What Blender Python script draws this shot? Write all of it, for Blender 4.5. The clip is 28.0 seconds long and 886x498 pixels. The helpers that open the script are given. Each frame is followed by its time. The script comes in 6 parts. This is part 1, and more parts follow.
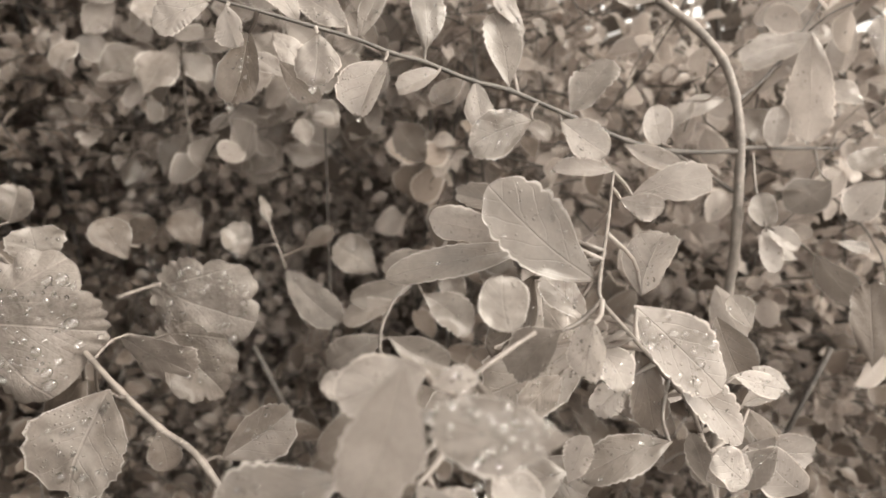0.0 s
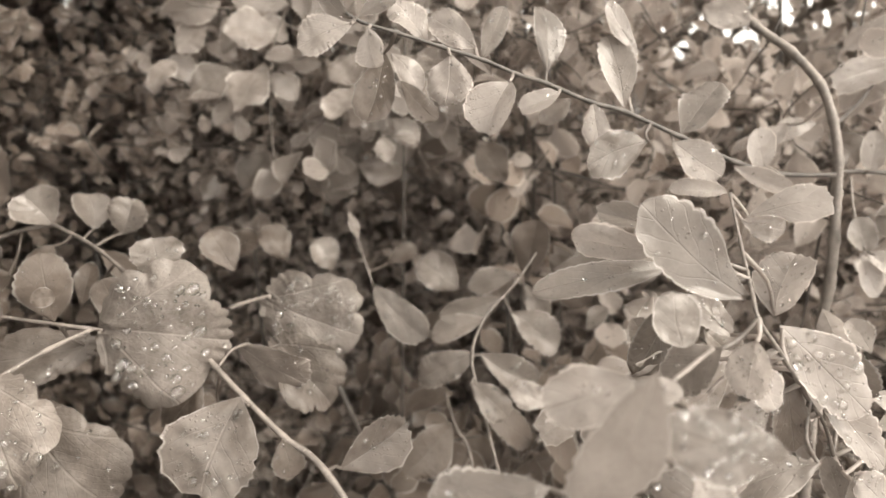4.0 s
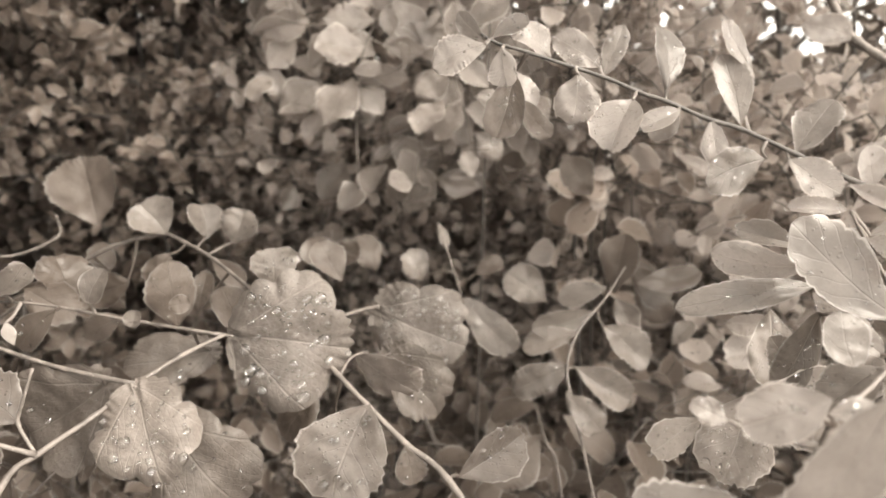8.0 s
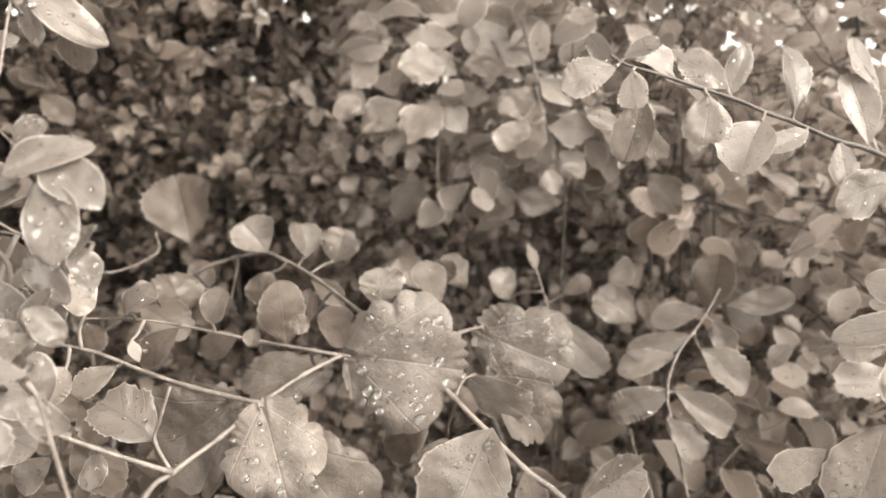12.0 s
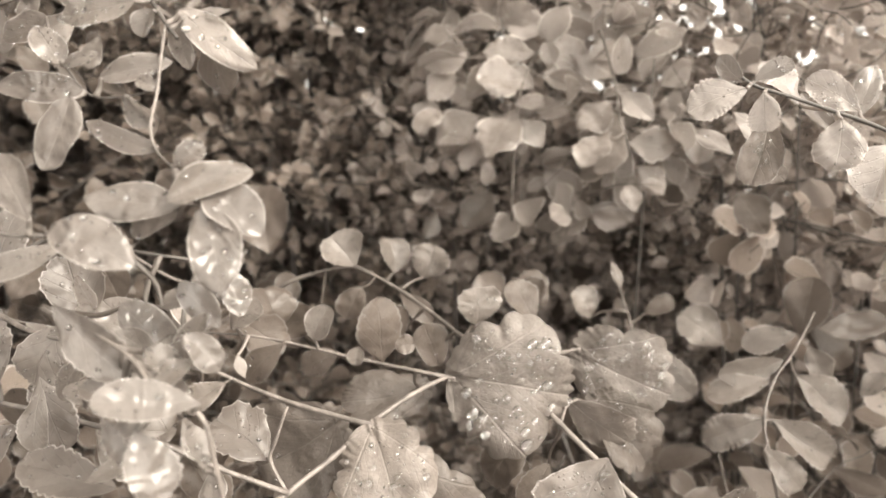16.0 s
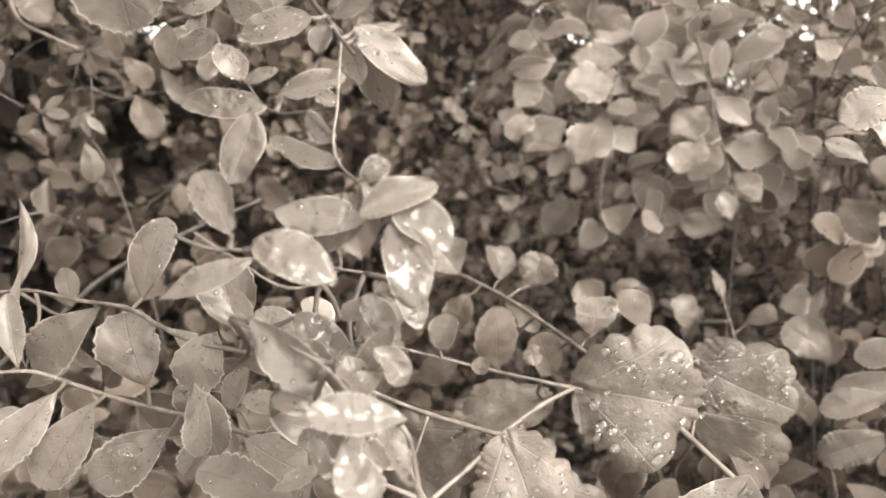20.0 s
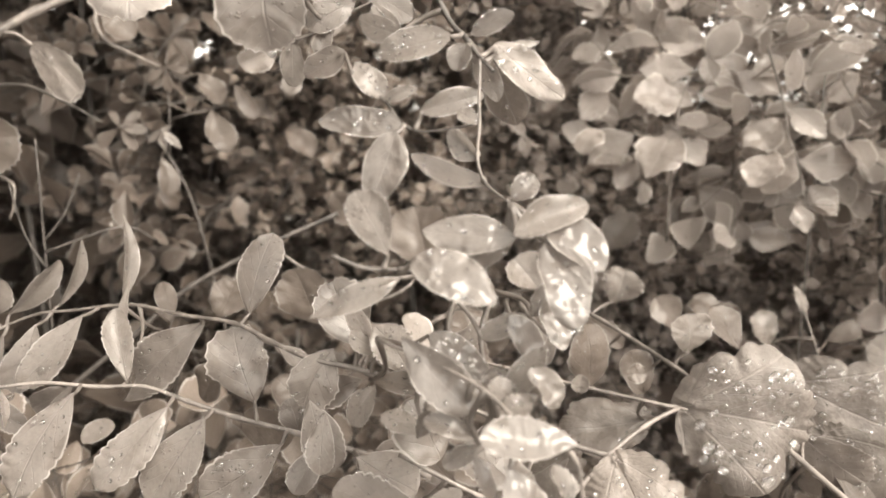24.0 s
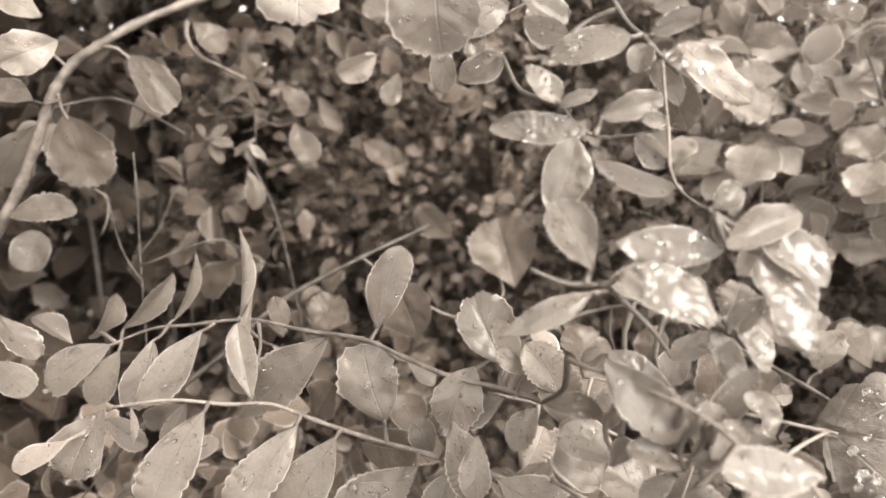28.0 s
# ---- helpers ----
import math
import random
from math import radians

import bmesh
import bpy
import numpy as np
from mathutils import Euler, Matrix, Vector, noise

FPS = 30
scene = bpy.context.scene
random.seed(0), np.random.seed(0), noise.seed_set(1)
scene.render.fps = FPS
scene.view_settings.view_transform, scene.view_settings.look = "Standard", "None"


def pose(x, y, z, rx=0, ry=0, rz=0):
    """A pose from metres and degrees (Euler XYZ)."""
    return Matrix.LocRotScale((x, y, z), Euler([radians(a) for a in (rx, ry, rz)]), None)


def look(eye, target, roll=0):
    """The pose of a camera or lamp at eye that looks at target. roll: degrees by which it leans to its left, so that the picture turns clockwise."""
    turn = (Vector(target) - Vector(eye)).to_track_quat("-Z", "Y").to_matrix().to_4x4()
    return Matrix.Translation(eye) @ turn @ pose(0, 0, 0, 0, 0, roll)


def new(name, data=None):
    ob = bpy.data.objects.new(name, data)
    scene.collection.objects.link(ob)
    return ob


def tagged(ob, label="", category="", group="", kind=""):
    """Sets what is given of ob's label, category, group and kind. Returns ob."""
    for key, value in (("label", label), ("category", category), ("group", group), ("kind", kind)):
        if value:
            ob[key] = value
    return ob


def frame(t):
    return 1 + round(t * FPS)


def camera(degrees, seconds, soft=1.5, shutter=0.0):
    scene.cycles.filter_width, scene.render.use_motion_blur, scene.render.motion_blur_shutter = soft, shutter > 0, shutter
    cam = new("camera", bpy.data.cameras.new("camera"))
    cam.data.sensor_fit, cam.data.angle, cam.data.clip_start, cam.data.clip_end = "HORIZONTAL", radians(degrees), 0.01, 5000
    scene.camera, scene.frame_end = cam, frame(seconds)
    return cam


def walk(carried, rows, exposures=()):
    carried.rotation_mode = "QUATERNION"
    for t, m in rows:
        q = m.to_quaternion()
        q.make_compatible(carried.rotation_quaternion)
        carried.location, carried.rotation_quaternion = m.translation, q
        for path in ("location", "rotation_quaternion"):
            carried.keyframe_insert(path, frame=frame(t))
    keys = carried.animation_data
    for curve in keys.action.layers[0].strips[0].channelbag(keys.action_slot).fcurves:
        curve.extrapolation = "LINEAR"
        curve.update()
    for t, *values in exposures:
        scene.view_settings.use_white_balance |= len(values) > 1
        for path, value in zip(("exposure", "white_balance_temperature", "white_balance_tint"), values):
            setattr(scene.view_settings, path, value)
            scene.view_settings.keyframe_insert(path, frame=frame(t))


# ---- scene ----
cam = camera(66.8, 28.0, soft=1.6)
cam.data.dof.use_dof, cam.data.dof.focus_distance, cam.data.dof.aperture_fstop = True, 0.22, 13.0
PATH = [
    (0, (0.049, 0.022, 1.131), (-0.083, 1.923, 0.525), -0.6),
    (0.5, (0.046, 0.021, 1.133), (-0.096, 1.922, 0.528), -0.6),
    (1, (0.042, 0.019, 1.134), (-0.106, 1.921, 0.535), -0.6),
    (1.5, (0.038, 0.017, 1.136), (-0.113, 1.92, 0.539), -0.3),
    (2, (0.033, 0.016, 1.134), (-0.13, 1.922, 0.552), -0.3),
    (2.5, (0.029, 0.015, 1.133), (-0.148, 1.925, 0.566), -0.2),
    (3, (0.024, 0.015, 1.132), (-0.168, 1.926, 0.573), -0.1),
    (3.5, (0.02, 0.015, 1.131), (-0.185, 1.926, 0.578), -0.2),
    (5.5, (-0.001, 0.01, 1.131), (-0.247, 1.923, 0.601), -0.2),
    (6, (-0.004, 0.008, 1.132), (-0.264, 1.92, 0.606), -0.3),
    (6.5, (-0.005, 0.006, 1.135), (-0.292, 1.912, 0.601), -0.4),
    (7, (-0.009, 0.005, 1.134), (-0.308, 1.91, 0.605), -0.4),
    (7.5, (-0.013, 0.005, 1.133), (-0.324, 1.91, 0.612), -0.4),
    (8, (-0.016, 0.005, 1.134), (-0.34, 1.909, 0.616), -0.3),
    (8.5, (-0.021, 0.006, 1.133), (-0.353, 1.91, 0.62), -0.3),
    (9, (-0.024, 0.006, 1.133), (-0.374, 1.91, 0.631), -0.3),
    (9.5, (-0.028, 0.006, 1.134), (-0.391, 1.908, 0.634), -0.5),
    (10, (-0.032, 0.005, 1.133), (-0.405, 1.908, 0.645), -0.5),
    (10.5, (-0.037, 0.004, 1.134), (-0.419, 1.905, 0.644), -0.5),
    (11, (-0.039, 0.003, 1.135), (-0.442, 1.901, 0.648), -0.6),
    (11.5, (-0.043, 0.002, 1.137), (-0.463, 1.897, 0.653), -0.6),
    (12, (-0.047, 0.001, 1.137), (-0.483, 1.894, 0.66), -0.7),
    (12.5, (-0.051, 0.001, 1.138), (-0.498, 1.89, 0.657), -0.8),
    (14.5, (-0.066, -0.001, 1.14), (-0.563, 1.879, 0.675), -0.5),
    (15, (-0.069, -0.002, 1.141), (-0.576, 1.878, 0.682), -0.6),
    (15.5, (-0.072, -0.001, 1.141), (-0.592, 1.874, 0.682), -0.4),
    (16, (-0.076, -0.001, 1.142), (-0.612, 1.87, 0.683), -0.3),
    (16.5, (-0.08, -0.001, 1.143), (-0.637, 1.864, 0.683), -0.5),
    (17, (-0.084, -0.001, 1.144), (-0.658, 1.859, 0.685), -0.6),
    (17.5, (-0.089, -0.002, 1.143), (-0.683, 1.854, 0.693), -0.9),
    (18, (-0.094, -0.003, 1.143), (-0.701, 1.849, 0.696), -0.9),
    (18.5, (-0.097, -0.004, 1.141), (-0.722, 1.844, 0.703), -1.0),
    (19, (-0.1, -0.005, 1.142), (-0.742, 1.838, 0.706), -1.2),
    (19.5, (-0.104, -0.007, 1.144), (-0.755, 1.831, 0.701), -1.1),
    (20, (-0.108, -0.01, 1.145), (-0.762, 1.826, 0.694), -0.8),
    (20.5, (-0.116, -0.012, 1.146), (-0.754, 1.826, 0.684), 0.3),
    (21, (-0.123, -0.014, 1.148), (-0.752, 1.824, 0.672), 0.8),
    (21.5, (-0.128, -0.016, 1.148), (-0.762, 1.821, 0.674), 0.8),
    (23.5, (-0.13, -0.018, 1.148), (-0.858, 1.794, 0.716), -0.9),
    (24, (-0.136, -0.018, 1.147), (-0.861, 1.798, 0.729), -1.1),
    (24.5, (-0.141, -0.02, 1.147), (-0.87, 1.798, 0.741), -1.3),
    (25, (-0.142, -0.021, 1.149), (-0.898, 1.785, 0.739), -1.4),
    (25.5, (-0.142, -0.022, 1.15), (-0.922, 1.774, 0.742), -1.7),
    (26, (-0.143, -0.024, 1.151), (-0.946, 1.762, 0.741), -1.5),
    (26.5, (-0.146, -0.025, 1.153), (-0.96, 1.753, 0.734), -1.4),
    (27, (-0.152, -0.026, 1.153), (-0.963, 1.75, 0.72), -0.7),
    (27.5, (-0.162, -0.026, 1.15), (-0.976, 1.754, 0.737), -1.1),
    (28, (-0.173, -0.023, 1.146), (-0.982, 1.766, 0.767), -1.7),
]
walk(cam, [(t, look(eye, target, roll)) for t, eye, target, roll in PATH], [(0, 1.95, 7280, 10), (6, 2.04, 7280, 10), (11, 2.22, 7280, 10), (20, 2.27, 7280, 10), (28, 2.27, 7280, 10)])

# ---- light ----
world = bpy.data.worlds.new("overcast_sky")
scene.world = world
world.use_nodes = True
wn, wl = world.node_tree.nodes, world.node_tree.links
sky = wn.new("ShaderNodeTexSky")
sky.sky_type, sky.sun_disc = "NISHITA", False
SUN_UP, SUN_ROUND = 46.0, 104.0
sky.sun_elevation, sky.sun_rotation = radians(SUN_UP), radians(SUN_ROUND)
grade = wn.new("ShaderNodeHueSaturation")
grade.inputs["Saturation"].default_value = 0.0
wl.new(sky.outputs[0], grade.inputs["Color"])
wl.new(grade.outputs[0], wn["Background"].inputs["Color"])
wn["Background"].inputs["Strength"].default_value = 0.15
sun = new("sun", bpy.data.lights.new("sun", "SUN"))
sun.data.energy, sun.data.angle, sun.data.color = 0.85, radians(30), (1.0, 0.96, 0.91)
a, b = radians(SUN_ROUND), radians(SUN_UP)
sun.matrix_world = look((4 * math.sin(a) * math.cos(b), 4 * math.cos(a) * math.cos(b), 1 + 4 * math.sin(b)), (0, 0, 1))

# ---- materials ----


class Nodes:
    """A small writer of node materials."""

    def __init__(self, name):
        self.mat = bpy.data.materials.new(name)
        self.mat.use_nodes = True
        self.t = self.mat.node_tree
        self.bsdf = self.t.nodes["Principled BSDF"]
        self.out = self.t.nodes["Material Output"]

    def put(self, socket, value):
        if isinstance(value, bpy.types.NodeSocket):
            self.t.links.new(value, socket)
        else:
            socket.default_value = value

    def math(self, op, a, b=0.0, clamp=False):
        n = self.t.nodes.new("ShaderNodeMath")
        n.operation, n.use_clamp = op, clamp
        self.put(n.inputs[0], a)
        self.put(n.inputs[1], b)
        return n.outputs[0]

    def step(self, value, lo, hi, to_lo=0.0, to_hi=1.0):
        n = self.t.nodes.new("ShaderNodeMapRange")
        n.interpolation_type = "SMOOTHSTEP"
        self.put(n.inputs[0], value)
        for k, v in enumerate((lo, hi, to_lo, to_hi)):
            n.inputs[k + 1].default_value = v
        return n.outputs[0]

    def noise(self, scale, vector=None, detail=3.0):
        n = self.t.nodes.new("ShaderNodeTexNoise")
        n.inputs["Scale"].default_value, n.inputs["Detail"].default_value = scale, detail
        if vector is not None:
            self.t.links.new(vector, n.inputs["Vector"])
        return n.outputs[0]

    def mix(self, fac, a, b):
        n = self.t.nodes.new("ShaderNodeMix")
        n.data_type = "RGBA"
        self.put(n.inputs["Factor"], fac)
        self.put(n.inputs["A"], a)
        self.put(n.inputs["B"], b)
        return n.outputs["Result"]

    def bump(self, height, strength, distance):
        n = self.t.nodes.new("ShaderNodeBump")
        n.inputs["Strength"].default_value, n.inputs["Distance"].default_value = strength, distance
        self.t.links.new(height, n.inputs["Height"])
        self.t.links.new(n.outputs[0], self.bsdf.inputs["Normal"])
        return n.outputs[0]


def sepia(v, warm=1.0):
    """A grey-brown of the toned film, with luminance about v."""
    return (v * (1 + 0.13 * warm), v * (1 - 0.02 * warm), v * (1 - 0.12 * warm), 1.0)


def leaf_material(name, low, high, rough, wet, through_light, island=False, fine=True, film=0.0, warm=1.0, glowing=0.35):
    """Leaf blade: midrib and side veins from the UV map, blotches, a bright rim coloured into the margin, rain film and
    translucent light.
    """
    m = Nodes(name)
    uv = m.t.nodes.new("ShaderNodeUVMap")
    sep = m.t.nodes.new("ShaderNodeSeparateXYZ")
    m.t.links.new(uv.outputs[0], sep.inputs[0])
    side = m.math("ABSOLUTE", m.math("SUBTRACT", sep.outputs[0], 0.5))
    tex = m.t.nodes.new("ShaderNodeTexCoord")
    obj = tex.outputs["Object"]
    rand = m.t.nodes.new("ShaderNodeNewGeometry").outputs["Random Per Island"] if island else m.t.nodes.new("ShaderNodeObjectInfo").outputs["Random"]
    blotch = m.noise(90.0, obj, 4.0)
    grain = m.noise(900.0, obj, 3.0)
    tone = m.math("ADD", m.math("MULTIPLY", rand, 0.62), m.math("MULTIPLY", m.step(blotch, 0.3, 0.7), 0.38))
    colour = m.mix(tone, sepia(low, warm), sepia(high, 0.85 * warm))
    colour = m.mix(m.math("MULTIPLY", m.step(grain, 0.35, 0.7), 0.22), colour, sepia(low * 0.7))
    midrib = m.step(side, 0.004, 0.016, 1.0, 0.0)
    run = m.math("ADD", m.math("SUBTRACT", m.math("MULTIPLY", sep.outputs[1], 5.0), m.math("MULTIPLY", side, 5.0)), m.math("MULTIPLY", blotch, 0.9))
    wave = m.math("ABSOLUTE", m.math("SUBTRACT", m.math("FRACT", run), 0.5))
    veins = m.step(wave, 0.0, 0.07, 1.0, 0.0)
    lines = m.math("MAXIMUM", midrib, m.math("MULTIPLY", veins, 0.3))
    colour = m.mix(m.math("MULTIPLY", lines, 0.15), colour, sepia(min(0.75, high * 1.5), 0.7))
    # the rim of light along wet edges, put into the colour as a paler margin
    margin = m.step(side, 0.43, 0.475)
    colour = m.mix(m.math("MULTIPLY", margin, 0.8), colour, sepia(min(0.72, 0.03 + high * 1.8), 0.6))
    m.put(m.bsdf.inputs["Base Color"], colour)
    damp = m.step(m.noise(75.0, obj, 2.0), 0.46, 0.60)
    pucker = m.noise(140.0 if film else 320.0, obj, 1.0 if film else 2.0)
    height = m.math("ADD", m.math("MULTIPLY", lines, -0.45), m.math("ADD", m.math("MULTIPLY", blotch, 0.9), m.math("MULTIPLY", pucker, 0.5 + 1.0 * film)))
    if fine:
        vor = m.t.nodes.new("ShaderNodeTexVoronoi")
        vor.inputs["Scale"].default_value = 620.0
        m.t.links.new(obj, vor.inputs["Vector"])
        some = m.step(m.noise(160.0, obj, 1.0), 0.5, 0.62)
        beads = m.math("MULTIPLY", m.step(vor.outputs["Distance"], 0.12, 0.34, 1.0, 0.0), some)
        height = m.math("ADD", height, m.math("MULTIPLY", beads, 0.4 * wet))
        m.put(m.bsdf.inputs["Roughness"], m.math("SUBTRACT", m.math("ADD", rough + 0.08, m.math("MULTIPLY", grain, 0.2)), m.math("ADD", m.math("MULTIPLY", beads, 0.3), m.math("MULTIPLY", damp, 0.22)), True))
    else:
        m.put(m.bsdf.inputs["Roughness"], m.math("ADD", rough, m.math("MULTIPLY", blotch, 0.25)))
    normal = m.bump(height, 0.6 + 0.2 * min(1.0, film), 0.0016 if film > 1 else 0.0009)
    m.bsdf.inputs["IOR"].default_value = 1.4
    m.bsdf.inputs["Coat Weight"].default_value, m.bsdf.inputs["Coat Roughness"].default_value = min(1.0, 0.26 * wet + (0.6 if film > 1 else 0.3) * film), 0.16 - 0.08 * min(1.0, film)
    if film > 1:
        # the sheet of water has ripples and folds of its own
        n = m.t.nodes.new("ShaderNodeTexNoise")
        n.inputs["Scale"].default_value, n.inputs["Detail"].default_value, n.inputs["Distortion"].default_value = 95.0, 1.5, 1.6
        m.t.links.new(obj, n.inputs["Vector"])
        sheet = m.t.nodes.new("ShaderNodeBump")
        sheet.inputs["Strength"].default_value, sheet.inputs["Distance"].default_value = 0.8, 0.0022
        m.t.links.new(n.outputs[0], sheet.inputs["Height"])
        m.t.links.new(sheet.outputs[0], m.bsdf.inputs["Coat Normal"])
        m.t.links.new(sheet.outputs[0], m.bsdf.inputs["Normal"])
        m.bsdf.inputs["Coat Weight"].default_value, m.bsdf.inputs["Coat Roughness"].default_value, m.bsdf.inputs["Coat IOR"].default_value = 0.8, 0.05, 1.42
    glow = m.t.nodes.new("ShaderNodeBsdfTranslucent")
    m.put(glow.inputs["Color"], m.mix(glowing, colour, sepia(0.7, 0.8)))
    m.t.links.new(normal, glow.inputs["Normal"])
    both = m.t.nodes.new("ShaderNodeMixShader")
    both.inputs[0].default_value = through_light
    m.t.links.new(m.bsdf.outputs[0], both.inputs[1])
    m.t.links.new(glow.outputs[0], both.inputs[2])
    m.t.links.new(both.outputs[0], m.out.inputs["Surface"])
    return m.mat


def palmate_material(name, low, high, rough, through_light, warm=1.2):
    """Lobed leaf: veins fan out from the stalk (u: angle about it, v: distance from it), with dull tissue puckered between them."""
    m = Nodes(name)
    uv = m.t.nodes.new("ShaderNodeUVMap")
    sep = m.t.nodes.new("ShaderNodeSeparateXYZ")
    m.t.links.new(uv.outputs[0], sep.inputs[0])
    ang, far = sep.outputs[0], sep.outputs[1]
    obj = m.t.nodes.new("ShaderNodeTexCoord").outputs["Object"]
    rand = m.t.nodes.new("ShaderNodeObjectInfo").outputs["Random"]
    blotch, grain, cells = m.noise(110.0, obj, 4.0), m.noise(900.0, obj, 3.0), m.noise(420.0, obj, 2.0)
    fan = m.math("ABSOLUTE", m.math("SUBTRACT", m.math("FRACT", m.math("ADD", m.math("MULTIPLY", ang, 1.0 / 0.663), 0.5)), 0.5))
    off = m.math("MULTIPLY", fan, far)
    main = m.step(off, 0.006, 0.020, 1.0, 0.0)
    run = m.math("ADD", m.math("SUBTRACT", m.math("MULTIPLY", far, 9.0), m.math("MULTIPLY", off, 11.0)), m.math("MULTIPLY", blotch, 0.8))
    fine = m.step(m.math("ABSOLUTE", m.math("SUBTRACT", m.math("FRACT", run), 0.5)), 0.0, 0.09, 1.0, 0.0)
    lines = m.math("MAXIMUM", main, m.math("MULTIPLY", fine, 0.35))
    tone = m.math("ADD", m.math("MULTIPLY", rand, 0.35), m.math("MULTIPLY", m.step(blotch, 0.3, 0.7), 0.65))
    colour = m.mix(tone, sepia(low, warm), sepia(high, 0.9 * warm))
    colour = m.mix(m.math("MULTIPLY", m.step(grain, 0.35, 0.7), 0.25), colour, sepia(low * 0.7))
    colour = m.mix(m.math("MULTIPLY", lines, 0.12), colour, sepia(min(0.6, high * 1.7), 0.8))
    m.put(m.bsdf.inputs["Base Color"], colour)
    m.put(m.bsdf.inputs["Roughness"], m.math("ADD", rough, m.math("MULTIPLY", grain, 0.25)))
    height = m.math("ADD", m.math("MULTIPLY", lines, -0.3), m.math("ADD", m.math("MULTIPLY", blotch, 0.9), m.math("MULTIPLY", cells, 0.7)))
    normal = m.bump(height, 0.7, 0.0009)
    m.bsdf.inputs["IOR"].default_value = 1.4
    m.bsdf.inputs["Coat Weight"].default_value, m.bsdf.inputs["Coat Roughness"].default_value = 0.2, 0.2
    glow = m.t.nodes.new("ShaderNodeBsdfTranslucent")
    m.put(glow.inputs["Color"], m.mix(0.2, colour, sepia(0.6, 0.9)))
    m.t.links.new(normal, glow.inputs["Normal"])
    both = m.t.nodes.new("ShaderNodeMixShader")
    both.inputs[0].default_value = through_light
    m.t.links.new(m.bsdf.outputs[0], both.inputs[1])
    m.t.links.new(glow.outputs[0], both.inputs[2])
    m.t.links.new(both.outputs[0], m.out.inputs["Surface"])
    return m.mat


def bark_material(name, low, high, rough=0.5):
    """Thin young bark: lengthwise streaks, pale lenticels and a damp sheen."""
    m = Nodes(name)
    tex = m.t.nodes.new("ShaderNodeTexCoord")
    obj = tex.outputs["Object"]
    streak, speck = m.noise(140.0, obj, 5.0), m.noise(700.0, obj, 2.0)
    colour = m.mix(m.step(streak, 0.3, 0.7), sepia(low), sepia(high))
    colour = m.mix(m.math("MULTIPLY", m.step(speck, 0.62, 0.7), 0.6), colour, sepia(min(0.7, high * 1.6), 0.7))
    m.put(m.bsdf.inputs["Base Color"], colour)
    m.put(m.bsdf.inputs["Roughness"], m.math("ADD", rough - 0.15, m.math("MULTIPLY", streak, 0.3)))
    m.bump(m.math("ADD", streak, m.math("MULTIPLY", speck, 0.4)), 0.5, 0.0006)
    return m.mat


def water_material():
    m = Nodes("rain_water")
    m.bsdf.inputs["Base Color"].default_value = (1, 0.99, 0.97, 1)
    m.bsdf.inputs["Roughness"].default_value = 0.03
    m.bsdf.inputs["IOR"].default_value = 1.33
    m.bsdf.inputs["Transmission Weight"].default_value = 1.0
    clear = m.t.nodes.new("ShaderNodeBsdfTransparent")
    gloss = m.t.nodes.new("ShaderNodeBsdfGlossy")
    gloss.inputs["Roughness"].default_value = 0.06
    lens, both = m.t.nodes.new("ShaderNodeMixShader"), m.t.nodes.new("ShaderNodeMixShader")
    lens.inputs[0].default_value = 0.35
    m.t.links.new(m.bsdf.outputs[0], lens.inputs[1])
    m.t.links.new(clear.outputs[0], lens.inputs[2])
    both.inputs[0].default_value = 0.075
    m.t.links.new(lens.outputs[0], both.inputs[1])
    m.t.links.new(gloss.outputs[0], both.inputs[2])
    m.t.links.new(both.outputs[0], m.out.inputs["Surface"])
    return m.mat


def soil_material():
    m = Nodes("leaf_litter_soil")
    tex = m.t.nodes.new("ShaderNodeTexCoord")
    obj = tex.outputs["Object"]
    big, small = m.noise(6.0, obj, 6.0), m.noise(90.0, obj, 6.0)
    colour = m.mix(m.step(big, 0.35, 0.65), sepia(0.035), sepia(0.075))
    colour = m.mix(m.math("MULTIPLY", m.step(small, 0.5, 0.7), 0.6), colour, sepia(0.13))
    m.put(m.bsdf.inputs["Base Color"], colour)
    m.bsdf.inputs["Roughness"].default_value = 0.85
    m.bump(m.math("ADD", big, small), 0.8, 0.02)
    return m.mat


LEAF = leaf_material("leaf_blade", 0.105, 0.215, 0.28, 1.0, 0.30, film=0.3, warm=1.12)
LOBED = leaf_material("lobed_leaf_blade", 0.10, 0.18, 0.28, 1.0, 0.30, film=0.3, glowing=0.25, warm=1.25)
MID = leaf_material("light_leaf_blade", 0.22, 0.34, 0.26, 1.0, 0.32, film=0.4)
# Paler copy of LEAF: brighter light on the right-hand twigs is put into its colour
PALE = leaf_material("lit_leaf_blade", 0.29, 0.41, 0.28, 1.2, 0.44, warm=0.8, film=0.4)
FILM = leaf_material("rain_coated_leaf", 0.11, 0.20, 0.06, 0.3, 0.30, film=1.3)
PALM = palmate_material("palmate_leaf_blade", 0.155, 0.24, 0.36, 0.28, 1.0)
PALM_LIGHT = palmate_material("pale_palmate_blade", 0.16, 0.25, 0.34, 0.30, 1.1)
# Darker copy of PALM: shade beneath the big leaves is put into its colour
PALM_DARK = palmate_material("shade_toned_palmate_blade", 0.08, 0.135, 0.42, 0.24, 1.3)
# LEAF in darker tones: shade on the inner leaves is put into the colour
DULL = leaf_material("shade_toned_leaf", 0.06, 0.11, 0.40, 0.5, 0.22, warm=1.8)
FAR = leaf_material("hedge_leaf", 0.19, 0.50, 0.14, 1.6, 0.34, warm=1.15, island=True, fine=False)
